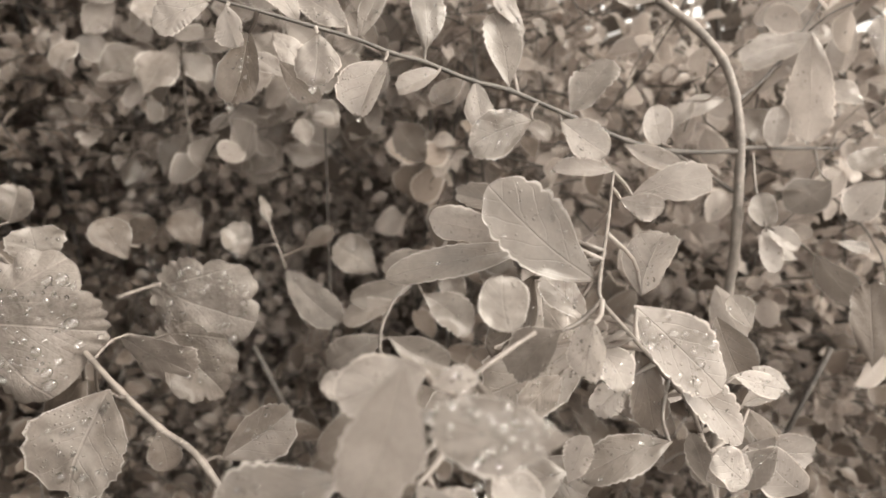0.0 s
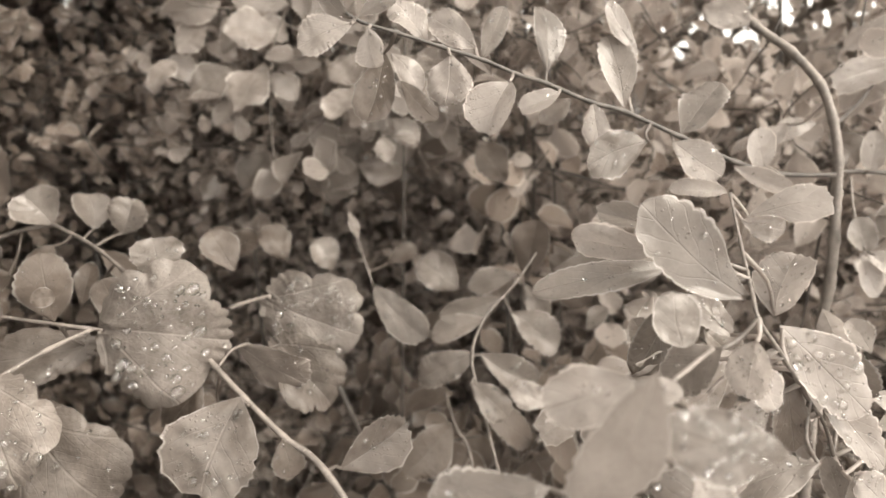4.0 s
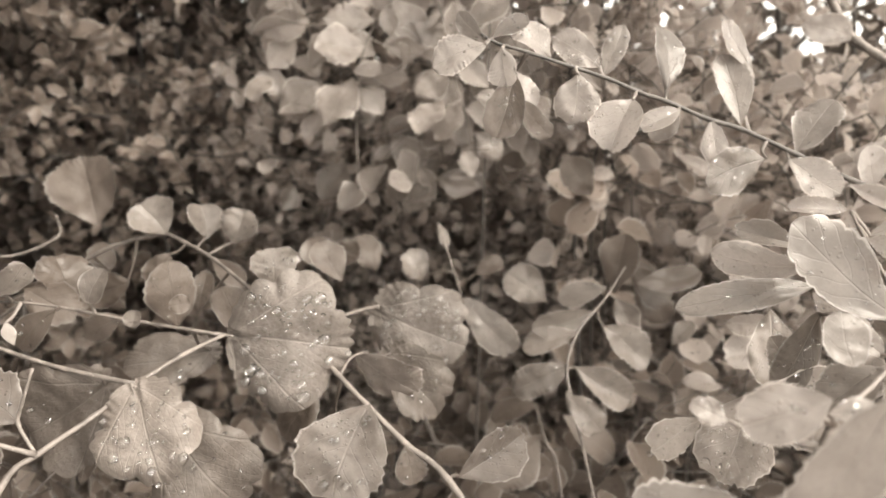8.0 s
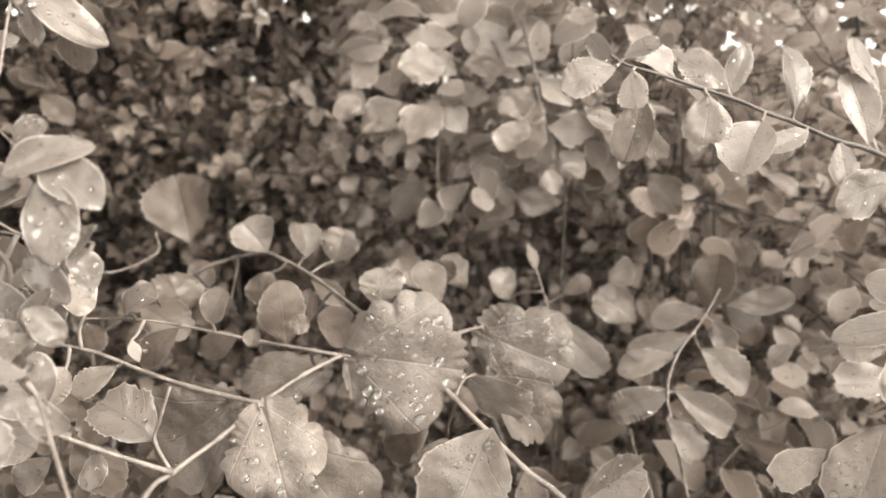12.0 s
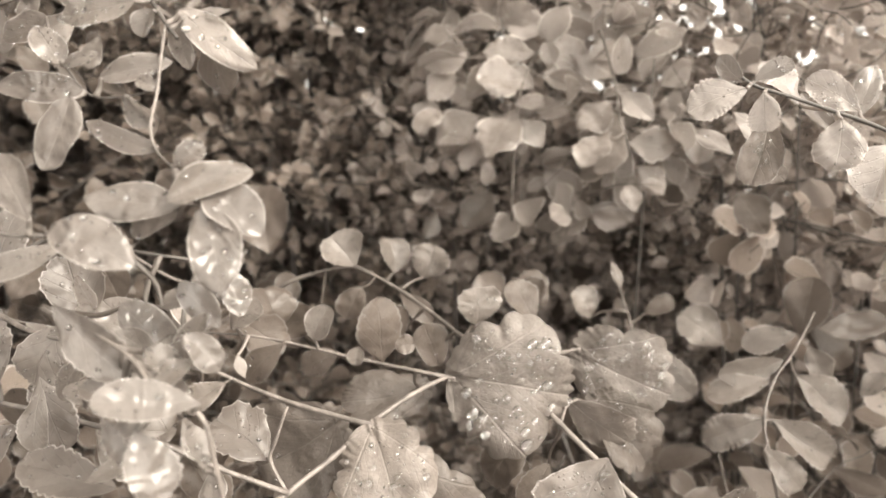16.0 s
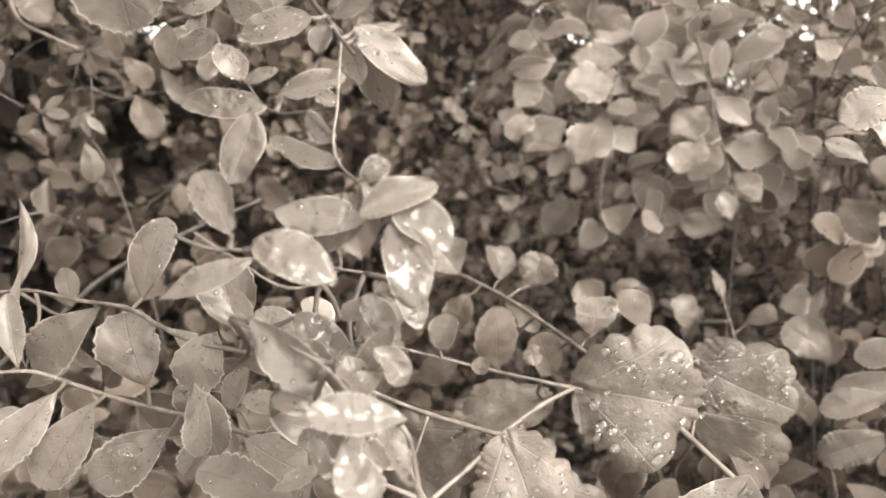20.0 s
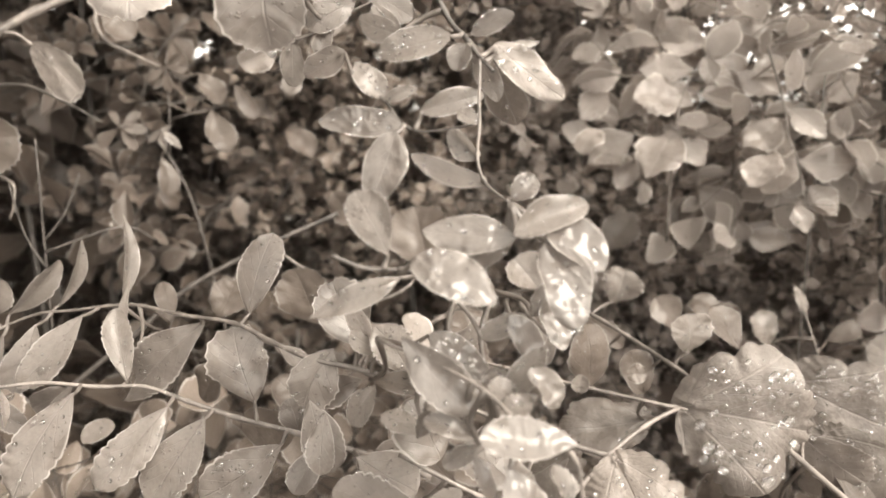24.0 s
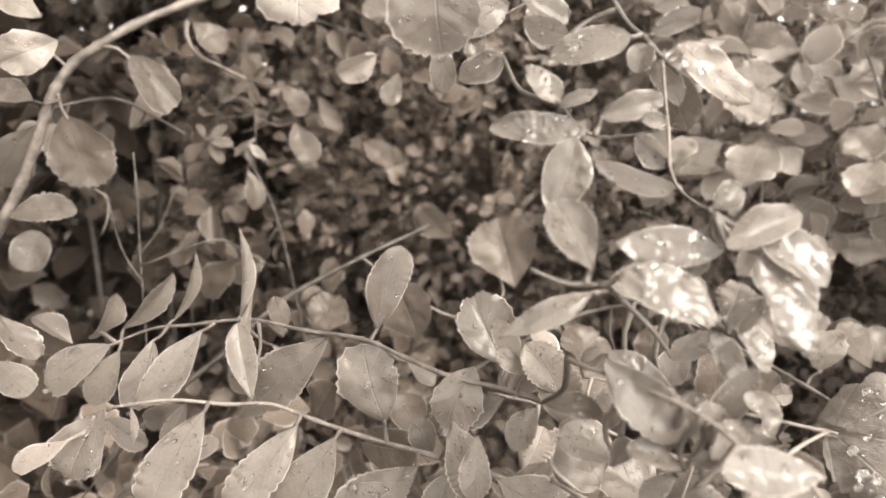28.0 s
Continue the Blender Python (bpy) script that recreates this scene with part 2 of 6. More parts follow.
FAR_ONE = leaf_material("hedge_leaf_single", 0.19, 0.50, 0.14, 1.6, 0.34, warm=1.15, fine=False)
# Darkened hedge leaf: half shade is put into its colour
SHADE = leaf_material("shade_toned_hedge_leaf", 0.14, 0.34, 0.18, 1.1, 0.30, warm=1.7, island=True, fine=False)
SHADE_ONE = leaf_material("shade_toned_hedge_leaf_single", 0.14, 0.34, 0.18, 1.1, 0.30, warm=1.7, fine=False)
# Lightened hedge leaf: the stronger light on this foliage is put into its colour
BRIGHT = leaf_material("sun_toned_hedge_leaf", 0.26, 0.62, 0.09, 2.4, 0.46, island=True, fine=False)
BRIGHT_ONE = leaf_material("sun_toned_hedge_leaf_single", 0.26, 0.62, 0.09, 2.4, 0.46, fine=False)
# Darkest hedge leaf: deep shade is put into its colour and translucency
DEEP_SHADE = leaf_material("deep_shade_hedge_leaf", 0.07, 0.15, 0.34, 0.7, 0.28, glowing=0.12, warm=1.9, island=True, fine=False)
DEEP_SHADE_ONE = leaf_material("deep_shade_hedge_leaf_single", 0.07, 0.15, 0.34, 0.7, 0.28, glowing=0.12, warm=1.9, fine=False)
BARK = bark_material("young_bark", 0.09, 0.20)
DARK_BARK = bark_material("dark_damp_bark", 0.035, 0.09)
PALE_BARK = bark_material("pale_green_bark", 0.12, 0.22)
WATER = water_material()
SOIL = soil_material()


# ---- makers ----
def mesh_from(name, verts, faces, mat, uvs=None, smooth=True):
    me = bpy.data.meshes.new(name)
    me.from_pydata([tuple(v) for v in verts], [], faces)
    me.materials.append(mat)
    if smooth:
        me.polygons.foreach_set("use_smooth", [True] * len(me.polygons))
    if uvs is not None:
        layer = me.uv_layers.new(name="UVMap")
        idx = np.empty(len(me.loops), dtype=np.int32)
        me.loops.foreach_get("vertex_index", idx)
        layer.data.foreach_set("uv", np.asarray(uvs, dtype=np.float32)[idx].ravel())
    me.update()
    return me


def unit(v):
    v = np.asarray(v, float)
    return v / (np.linalg.norm(v) + 1e-12)


def smooth_line(points, per=6):
    """Points along a soft curve through the given ones."""
    p = np.asarray(points, float)
    if len(p) < 3:
        return np.array([p[0] + (p[-1] - p[0]) * k / per for k in range(per + 1)])
    q = np.vstack([2 * p[0] - p[1], p, 2 * p[-1] - p[-2]])
    out = []
    for i in range(1, len(q) - 2):
        for k in range(per):
            u = k / per
            out.append(0.5 * (2 * q[i] + (q[i + 1] - q[i - 1]) * u + (2 * q[i - 1] - 5 * q[i] + 4 * q[i + 1] - q[i + 2]) * u * u
                              + (3 * q[i] - q[i - 1] - 3 * q[i + 1] + q[i + 2]) * u ** 3))
    out.append(p[-1])
    return np.array(out)


def tube(line, r0, r1, sides=8, knots=0.0, seed=0):
    """Verts and faces of a tapered, slightly knotty tube along a line, with closed ends."""
    r = np.random.default_rng(seed)
    n = len(line)
    verts, faces = [], []
    side = unit(np.cross(line[1] - line[0], (0.31, 0.2, 0.93)))
    for i, c in enumerate(line):
        t = unit(line[min(i + 1, n - 1)] - line[max(i - 1, 0)])
        side = unit(side - t * (side @ t))
        up = np.cross(t, side)
        rad = (r0 + (r1 - r0) * i / (n - 1)) * (1 + knots * (1.0 if i % 6 == 0 else 0.0) + r.uniform(-0.06, 0.06))
        for k in range(sides):
            a = 2 * math.pi * k / sides
            verts.append(c + rad * (math.cos(a) * side + math.sin(a) * up))
    for i in range(n - 1):
        for k in range(sides):
            a, b = i * sides + k, i * sides + (k + 1) % sides
            faces.append((a, b, b + sides, a + sides))
    faces.append(tuple(range(sides))[::-1])
    faces.append(tuple(range((n - 1) * sides, n * sides)))
    return verts, faces


def part(name, me, parent, label="", at=None):
    """One mesh object under a thing or a part; at: its own origin in the world."""
    ob = new(name, me)
    ob.parent = parent
    if at is not None:
        ob.matrix_parent_inverse = parent.matrix_world.inverted()
    if label:
        tagged(ob, label)
    return ob


def outline(kind, v):
    """Half width (1 = widest) of a blade at v from base to tip."""
    if kind == "o":      # narrow at the base, widest past the middle, bluntly pointed
        return (1 - (1 - min(1, v / 0.58)) ** 1.55) * max(0.0, 1 - max(0, (v - 0.58) / 0.42) ** 2.5) ** 0.6
    if kind == "b":      # broad and rounded
        return (1 - (1 - min(1, v / 0.38)) ** 2.2) * (1 - max(0, (v - 0.38) / 0.62) ** 2.4) ** 0.62
    if kind == "e":      # elliptic, shortly pointed at both ends
        return (4 * v * (1 - v)) ** 0.68
    if kind == "t":      # rhombic, pointed at both ends
        return (1 - (1 - min(1, v / 0.5)) ** 1.4) * max(0.0, 1 - max(0, (v - 0.5) / 0.5) ** 1.7) ** 0.8
    if kind == "r":      # small and round, a little broader towards the tip
        return math.sqrt(max(0, 1 - (2 * v ** 1.12 - 1) ** 2)) ** 0.95
    return math.sin(math.pi * v ** 0.9) ** 1.05   # slender


def blade(kind, r):
    """Points (x in half widths, y in lengths, how near the margin) and faces of a flat blade: crenate, toothed or lobed."""
    pts, faces = [], []
    if kind == "p":      # palmate: five shallow lobes, each scalloped, veins running from the stalk into them
        rings, segs = 9, 200
        deep, amp, ph = r.uniform(0.11, 0.18), r.uniform(0.075, 0.10), r.uniform(-0.08, 0.08)
        for i in range(rings + 1):
            s = i / rings
            for k in range(segs):
                th = 2 * math.pi * (k + 0.5) / segs - math.pi
                q = th + 0.10 * math.sin(2 * th + 20 * ph) + ph
                rad = 1 - deep * s * s * (1 - abs(math.cos(math.pi * q / (2 * 0.663)))) ** 2.2
                rad *= 1 - amp * (0.55 + 0.45 * math.sin(3.1 * q + 30 * ph)) * s ** 3 * (1 - abs(math.sin(11.8 * q + 2.2 * math.sin(2.3 * q + 9 * ph)))) ** 0.9
                rad *= 1 + 0.05 * s * math.sin(3 * th + 40 * ph)
                x, y = s * rad * math.sin(th), 0.5 + 0.5 * s * rad * math.cos(th)
                y -= 0.10 * s ** 4 * max(0.0, abs(th) - 2.2)
                pts.append((x, y, s))
        for i in range(rings):
            for k in range(segs):
                a, b = i * segs + k, i * segs + (k + 1) % segs
                faces.append((a, b, b + segs, a + segs))
        return pts, faces
    if kind in "bf":     # spun about the middle, so that lobes and scallops follow the whole margin
        rings, segs = 8, 168
        lobes, small = (r.uniform(6.5, 8.5), 3.4) if kind == "b" else (r.uniform(4.5, 6.0), 3.4)
        deep, amp = r.uniform(0.03, 0.10), r.uniform(0.05, 0.09)
        ph, sway = r.uniform(0, 3.14), r.uniform(0.1, 0.3)
        waist, pinch = (0.50, r.uniform(0.45, 0.7)) if kind == "b" else (0.58, r.uniform(0.5, 0.75))
        p = r.uniform(2.2, 2.6) if kind == "b" else 2.8
        for i in range(rings + 1):
            s = i / rings
            for k in range(segs):
                th = 2 * math.pi * (k + 0.5) / segs - math.pi
                rad = (abs(math.sin(th)) ** p + abs(math.cos(th)) ** p) ** (-1 / p)
                fore = max(0.0, min(1.0, (2.15 - abs(th)) / 0.5))
                q = th + sway * math.sin(1.7 * th + ph)
                rad *= 1 - fore * deep * s * s * (1 - abs(math.sin(lobes * q / 2 + ph))) ** 1.6
                rad *= 1 - fore * amp * s ** 3 * abs(math.sin(lobes * small * q / 2 + 2 * ph)) ** 0.75
                rad *= 1 + 0.08 * s * math.sin(th + 5 * ph) * fore
                x, y = s * rad * math.sin(th), 0.5 + 0.5 * s * rad * math.cos(th)
                if y < waist:
                    x *= max(0.02, min(1, max(y, 0) / waist)) ** pinch
                pts.append((x, min(1.08, max(0, y)), s))
        for i in range(rings):
            for k in range(segs):
                a, b = i * segs + k, i * segs + (k + 1) % segs
                faces.append((a, b, b + segs, a + segs))
        return pts, faces
    rows, cols = {"o": 60, "e": 48, "r": 40, "t": 48}.get(kind, 36), 9
    teeth, amp, start = {"o": (r.uniform(8, 13), r.uniform(0.07, 0.16), r.uniform(0.25, 0.45)), "e": (r.uniform(9, 13), r.uniform(0.02, 0.06), 0.4), "t": (r.uniform(6, 9), r.uniform(0.10, 0.20), 0.38), "r": (r.uniform(6, 9), r.uniform(0.0, 0.05), 0.5)}.get(kind, (9, 0.05, 0.4))
    crook, turn = r.uniform(0.03, 0.13), r.uniform(0, 6.28)
    for i in range(rows + 1):
        v = i / rows
        w = outline(kind, v)
        if start < v < 0.99:
            w *= 1 - amp * min(1, (v - start) * 5) * (1 - abs(math.sin(math.pi * v * teeth + 0.8 * math.sin(9 * v + turn)))) ** 1.3
        for k in range(cols):
            u = -1 + 2 * k / (cols - 1)
            uneven = 1 + crook * math.sin(turn + 5.5 * v + (2.1 if u > 0 else 0))
            pts.append((u * w * uneven, v, abs(u)))
    for i in range(rows):
        for k in range(cols - 1):
            a = i * cols + k
            faces.append((a, a + 1, a + 1 + cols, a + cols))
    return pts, faces


DROP = None
LEAVES = [0]


def drop_mesh():
    """A flat dome of water, one unit across its radius."""
    verts, faces = [(0, 0, 0.86)], []
    rings, sides = ((0.5, 0.74), (0.86, 0.42), (1.0, 0.06), (0.9, -0.08)), 10
    for r, z in rings:
        verts += [(r * math.cos(2 * math.pi * k / sides), r * math.sin(2 * math.pi * k / sides), z) for k in range(sides)]
    faces += [(0, 1 + k, 1 + (k + 1) % sides) for k in range(sides)]
    for i in range(len(rings) - 1):
        for k in range(sides):
            a, b = 1 + i * sides + k, 1 + i * sides + (k + 1) % sides
            faces.append((a, a + sides, b + sides, b))
    faces.append(tuple(1 + (len(rings) - 1) * sides + k for k in range(sides))[::-1])
    return verts, faces


def dew_mesh():
    """A cheap bead of water, one unit across its radius."""
    sides, verts, faces = 7, [(0, 0, 0.85)], []
    for rad, z in ((0.72, 0.58), (1.0, 0.0)):
        verts += [(rad * math.cos(2 * math.pi * k / sides), rad * math.sin(2 * math.pi * k / sides), z) for k in range(sides)]
    for k in range(sides):
        a, b = 1 + k, 1 + (k + 1) % sides
        faces += [(0, a, b), (a, a + sides, b + sides, b)]
    faces.append(tuple(1 + sides + k for k in range(sides))[::-1])
    return np.array(verts), faces


DEW = dew_mesh()


def twig(label, points, r0, r1, bark=None, group="twigs of the wet shrub", name="shrub_twig"):
    """A twig of the shrub: an Empty at its foot, with its stem; leaves are added to it."""
    line = smooth_line(points)
    foot = new(name)
    foot.location = line[0]
    foot.empty_display_size = 0.01
    tagged(foot, label, "twig", group)
    bpy.context.view_layer.update()
    v, f = tube(line - line[0], r0, r1, 8, 0.22, LEAVES[0])
    part("stem", mesh_from("stem", v, f, bark or BARK), foot)
    return {"ob": foot, "line": line, "r": r1, "foot": line[0]}


def side_stem(tw, points, r0, r1, bark=None, label=""):
    """A side shoot of a twig, as a part of it; its leaves may hang from it too."""
    line = smooth_line(points)
    v, f = tube(line - tw["foot"], r0, r1, 7, 0.2, LEAVES[0] + 5)
    part("side_shoot", mesh_from("side_shoot", v, f, bark or BARK), tw["ob"], label)
    tw["line"] = np.vstack([tw["line"], line])


def leaf(tw, kind, base, tip, normal, width, wet=8, mat=None, fold=None, bend=None, label="", stalk=True):
    """A leaf blade with its stalk from the twig, and the raindrops that lie on it.
    width: as a share of the length. fold: rise of the halves. bend: droop towards the tip."""
    LEAVES[0] += 1
    r = np.random.default_rng(100 + LEAVES[0])
    mat = mat or LEAF
    base, tip = np.array(base, float), np.array(tip, float)
    foot = tw["foot"]
    length = np.linalg.norm(tip - base)
    ax = unit(tip - base)
    nor = unit(np.array(normal, float) - ax * (np.array(normal, float) @ ax))
    side = np.cross(ax, nor)
    half = width * length / 2
    ph, twist, lean = r.uniform(0, 6.28), r.uniform(-0.16, 0.16), r.uniform(-0.05, 0.05)
    wavy, roll_up = r.uniform(0.03, 0.10), r.uniform(-0.4, 0.55)
    fold = (r.uniform(0.5, 0.85) if r.random() < 0.08 else r.uniform(0.04, 0.30)) if fold is None else fold
    bend = r.uniform(-0.06, 0.34) if bend is None else bend

    cx, curl, crumple = r.uniform(0, 50), r.uniform(-0.8, 0.4), r.uniform(0.06, 0.18)
    ridge = 0.006

    def place(x, y, e=0.0):
        sway = lean * math.sin(math.pi * min(1, y))
        rise = fold * abs(x) ** 1.3 * half + bend * length * (0.25 - (y - 0.5) ** 2) + twist * x * half * y
        rise += wavy * half * x * x * math.sin(ph + 9 * y + (2 if x > 0 else 0))
        rise += roll_up * half * max(0, x * math.copysign(1, twist) - 0.45) ** 2
        rise += crumple * half * noise.noise((x * 1.3 + cx, y * 2.6, cx)) + 0.35 * crumple * half * noise.noise((x * 3.1, y * 6.5 + cx, 0.0))
        rise += curl * half * max(0, e - 0.55) ** 2 * (0.6 + math.sin(ph + 8 * y + 3 * x))
        if kind == "p":
            phi = math.atan2(x * half, max(0.0, y) * length + 1e-6)
            rise -= 0.022 * half * math.cos(2 * math.pi * phi / 0.663) * min(1, math.hypot(x, y)) + 0.10 * half * e ** 4 * (1 - math.cos(3 * ph + 7 * phi))
        else:
            rise -= ridge * half * math.cos(2 * math.pi * (y * 6 - abs(x) * 2.0)) * max(0, 1 - abs(x)) * min(1, abs(x) * 4)
        return base - foot + ax * y * length + side * (x * half + sway * length) + nor * rise

    pts, faces = blade(kind, r)
    verts = [place(x, y, e) for x, y, e in pts]
    if kind == "p":
        uvs = [(math.atan2(x * half, max(0.0, y) * length + 1e-6), math.hypot(x * half, y * length) / length) for x, y, e in pts]
    else:
        uvs = [(0.5 + 0.5 * math.copysign(max(abs(x) * 0.9, e if e > 0.93 else 0), x), y) for x, y, e in pts]
    if stalk:
        line = tw["line"]
        d = np.linalg.norm(line - base, axis=1)
        k = int(d.argmin())
        if 0.0005 < d[k] < 0.03:
            p0, p2 = line[k] - foot, base - foot
            p1 = (p0 + p2) / 2 + ax * d[k] * 0.12 - nor * d[k] * 0.15
            sv, sf = tube(smooth_line([p0, p1, p2 + ax * 0.03 * length], 3), 0.0009, 0.0005, 6)
            n = len(verts)
            verts += sv
            uvs += [(0.5, 0.02)] * len(sv)
            faces += [tuple(j + n for j in face) for face in sf]
    ob = part("leaf", mesh_from("leaf", verts, faces, mat, uvs), tw["ob"], label)
    if wet:
        global DROP
        if DROP is None:
            dv, df = drop_mesh()
            DROP = (np.array(dv), df, mesh_from("raindrop", dv, df, WATER))
        small_v, small_f, taken = [], [], []
        for k in range(int(wet * (3.2 if kind == "p" else 1.8))):
            v = r.uniform(0.14, 0.86)
            if kind == "p":
                full = 0.95 * math.sqrt(max(0.0, 1 - (2 * v - 1) ** 2))
            elif kind in "bf":
                full = (1 - abs(2 * v - 1) ** 2.4) ** 0.42 * min(1.0, v / (0.5 if kind == "b" else 0.66)) ** 0.9
            else:
                full = outline(kind, v)
            u = r.uniform(-0.80, 0.80) * full
            big = len(taken) < min(34 if kind == "p" else 16, wet // (1.5 if kind == "p" else 2 if wet > 24 else 4))
            if any(math.hypot((u - p) * half, (v - q) * length) < (0.0034 if big and kind == "p" else 0.0014) for p, q in taken):
                continue
            taken.append((u, v))
            c = place(u, v)
            du, dv = place(u + 0.05, v) - c, place(u, v + 0.03) - c
            n = unit(np.cross(dv, du))
            n = n if n @ nor > 0 else -n
            x = unit(np.cross(n, (0.2, 0.9, 0.1)))
            y = np.cross(n, x)
            s = (0.0006 + 0.0009 * r.random() ** 1.4 if kind == "p" else r.uniform(0.0006, 0.0013)) * min(1.6 if kind == "p" or wet > 24 else 1.25, length / 0.025) if big else 0.00028 + 0.00062 * r.random() ** 2
            sx, sy, sz = s * r.uniform(0.85, 1.25), s * r.uniform(0.85, 1.4), s * r.uniform(0.8, 1.15)
            if big:
                d = part("raindrop", DROP[2], ob)
                d.matrix_local = Matrix(((x[0] * sx, y[0] * sy, n[0] * sz, c[0]), (x[1] * sx, y[1] * sy, n[1] * sz, c[1]),
                                         (x[2] * sx, y[2] * sy, n[2] * sz, c[2]), (0, 0, 0, 1)))
            else:
                o = len(small_v)
                small_v += list(c + DEW[0] @ np.array((x * sx, y * sy, n * sz)))
                small_f += [tuple(j + o for j in face) for face in DEW[1]]
        # dew strung along the margin
        rim = [q for q in pts if q[2] > 0.99 and 0.12 < q[1] < 0.99]
        for k in range(int(min(44, 5 + 1.4 * wet) * (1.6 if kind == "p" else 1))):
            q = rim[int(r.integers(len(rim)))]
            s, o = r.uniform(0.00016, 0.0004), len(small_v)
            c = place(q[0] * 0.985, q[1], 1.0)
            small_v += list(c + DEW[0] @ np.array((side * s * 1.1, ax * s * 1.2, nor * s * 0.9)))
            small_f += [tuple(j + o for j in face) for face in DEW[1]]
        if wet >= 6 and r.random() < 0.7:
            c, s = place(0.02, 0.985), 0.0010 + 0.0005 * r.random()
            d = part("raindrop", DROP[2], ob)
            d.matrix_local = Matrix.Translation(c) @ Matrix.Diagonal((s, s, -1.5 * s, 1))
        if small_v:
            tagged(part("drizzle", mesh_from("drizzle", small_v, small_f, WATER), ob), kind="stuff")
    return ob


# ---- twigs and leaves in front, one by one ----

tw = twig('thin arching shrub twig with wet toothed leaves', [(0.1752, 0.3740, 1.0729), (0.1368, 0.3403, 1.0783), (0.1083, 0.3139, 1.0873), (0.0816, 0.3042, 1.0991), (0.0570, 0.2966, 1.1099), (0.0427, 0.2890, 1.1141), (0.0248, 0.2821, 1.1215), (0.0142, 0.2736, 1.1249), (0.0020, 0.2687, 1.1300), (-0.0133, 0.2602, 1.1349), (-0.0277, 0.2527, 1.1395), (-0.0392, 0.2484, 1.1430), (-0.0466, 0.2481, 1.1479)], 0.00120, 0.00050, DARK_BARK)
leaf(tw, 'o', (-0.0414, 0.2470, 1.1424), (-0.0600, 0.2444, 1.1345), (-0.01, -0.94, 0.34), 0.69, 4, PALE)
leaf(tw, 'o', (-0.0364, 0.2481, 1.1410), (-0.0339, 0.2484, 1.1278), (-0.22, -0.97, -0.06), 0.84, 3, PALE)
leaf(tw, 'o', (-0.0429, 0.2483, 1.1439), (-0.0515, 0.2460, 1.1527), (-0.01, -0.97, -0.26), 0.58, 3)
leaf(tw, 'o', (-0.0398, 0.2487, 1.1443), (-0.0275, 0.2533, 1.1509), (0.08, -0.88, 0.46), 0.52, 4)
leaf(tw, 'f', (-0.0325, 0.2568, 1.1334), (-0.0384, 0.2482, 1.1081), (0.05, -0.95, 0.31), 0.57, 12, DULL)
leaf(tw, 'b', (-0.0096, 0.2588, 1.1326), (-0.0112, 0.2541, 1.1140), (0.02, -0.97, 0.24), 0.92, 8, PALE)
leaf(tw, 'b', (0.0114, 0.2707, 1.1230), (0.0033, 0.2606, 1.1025), (-0.33, -0.79, 0.52), 0.89, 8, PALE)
leaf(tw, 'f', (0.0303, 0.2816, 1.1180), (0.0148, 0.2743, 1.1112), (0.09, -0.78, 0.62), 0.54, 3, PALE)
leaf(tw, 'o', (-0.0009, 0.2706, 1.1342), (-0.0188, 0.2737, 1.1454), (0.01, -0.96, 0.28), 0.60, 14, PALE)
leaf(tw, 'o', (0.0001, 0.2821, 1.1301), (0.0081, 0.2941, 1.1504), (0.04, -0.87, 0.50), 0.39, 6, LEAF)
leaf(tw, 'o', (0.0251, 0.2831, 1.1251), (0.0229, 0.2980, 1.1502), (0.47, -0.74, 0.48), 0.51, 6, LEAF)
leaf(tw, 'o', (0.0569, 0.2969, 1.1110), (0.0506, 0.3132, 1.1394), (0.17, -0.84, 0.52), 0.48, 0, LEAF)
leaf(tw, 'f', (0.0634, 0.3119, 1.1316), (0.0492, 0.3120, 1.1539), (0.37, -0.90, 0.24), 0.40, 8, PALE)
leaf(tw, 'o', (0.0831, 0.3096, 1.0989), (0.1016, 0.3259, 1.1202), (-0.32, -0.60, 0.74), 0.57, 4, LEAF)
leaf(tw, 'f', (0.0436, 0.2891, 1.1141), (0.0466, 0.2829, 1.0972), (0.09, -0.93, 0.36), 0.63, 6, PALE)
leaf(tw, 'b', (0.0670, 0.2903, 1.0991), (0.0414, 0.2778, 1.0904), (0.34, -0.91, 0.24), 0.66, 12, LEAF, fold=0.08, bend=0.05)
leaf(tw, 'o', (0.0782, 0.3034, 1.0973), (0.0965, 0.2938, 1.0845), (-0.05, -0.83, 0.55), 0.70, 10, PALE)
leaf(tw, 'o', (0.0987, 0.2896, 1.0788), (0.0742, 0.2847, 1.0803), (0.19, -0.75, 0.63), 0.35, 10, PALE)
leaf(tw, 'o', (0.1064, 0.3133, 1.0857), (0.1314, 0.3097, 1.0759), (0.03, -0.91, 0.41), 0.38, 8, PALE)
leaf(tw, 'r', (0.1298, 0.3436, 1.0812), (0.1245, 0.3432, 1.0989), (0.31, -0.95, 0.07), 0.92, 4, PALE)
leaf(tw, 'o', (-0.0196, 0.2734, 1.1359), (-0.0332, 0.2798, 1.1515), (0.30, -0.76, 0.57), 0.65, 3, PALE)
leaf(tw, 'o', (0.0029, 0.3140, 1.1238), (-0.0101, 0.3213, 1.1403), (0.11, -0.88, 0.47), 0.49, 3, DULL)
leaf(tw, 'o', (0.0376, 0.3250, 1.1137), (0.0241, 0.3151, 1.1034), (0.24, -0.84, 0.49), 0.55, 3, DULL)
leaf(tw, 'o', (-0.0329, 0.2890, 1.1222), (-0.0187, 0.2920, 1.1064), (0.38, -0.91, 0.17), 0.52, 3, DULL)
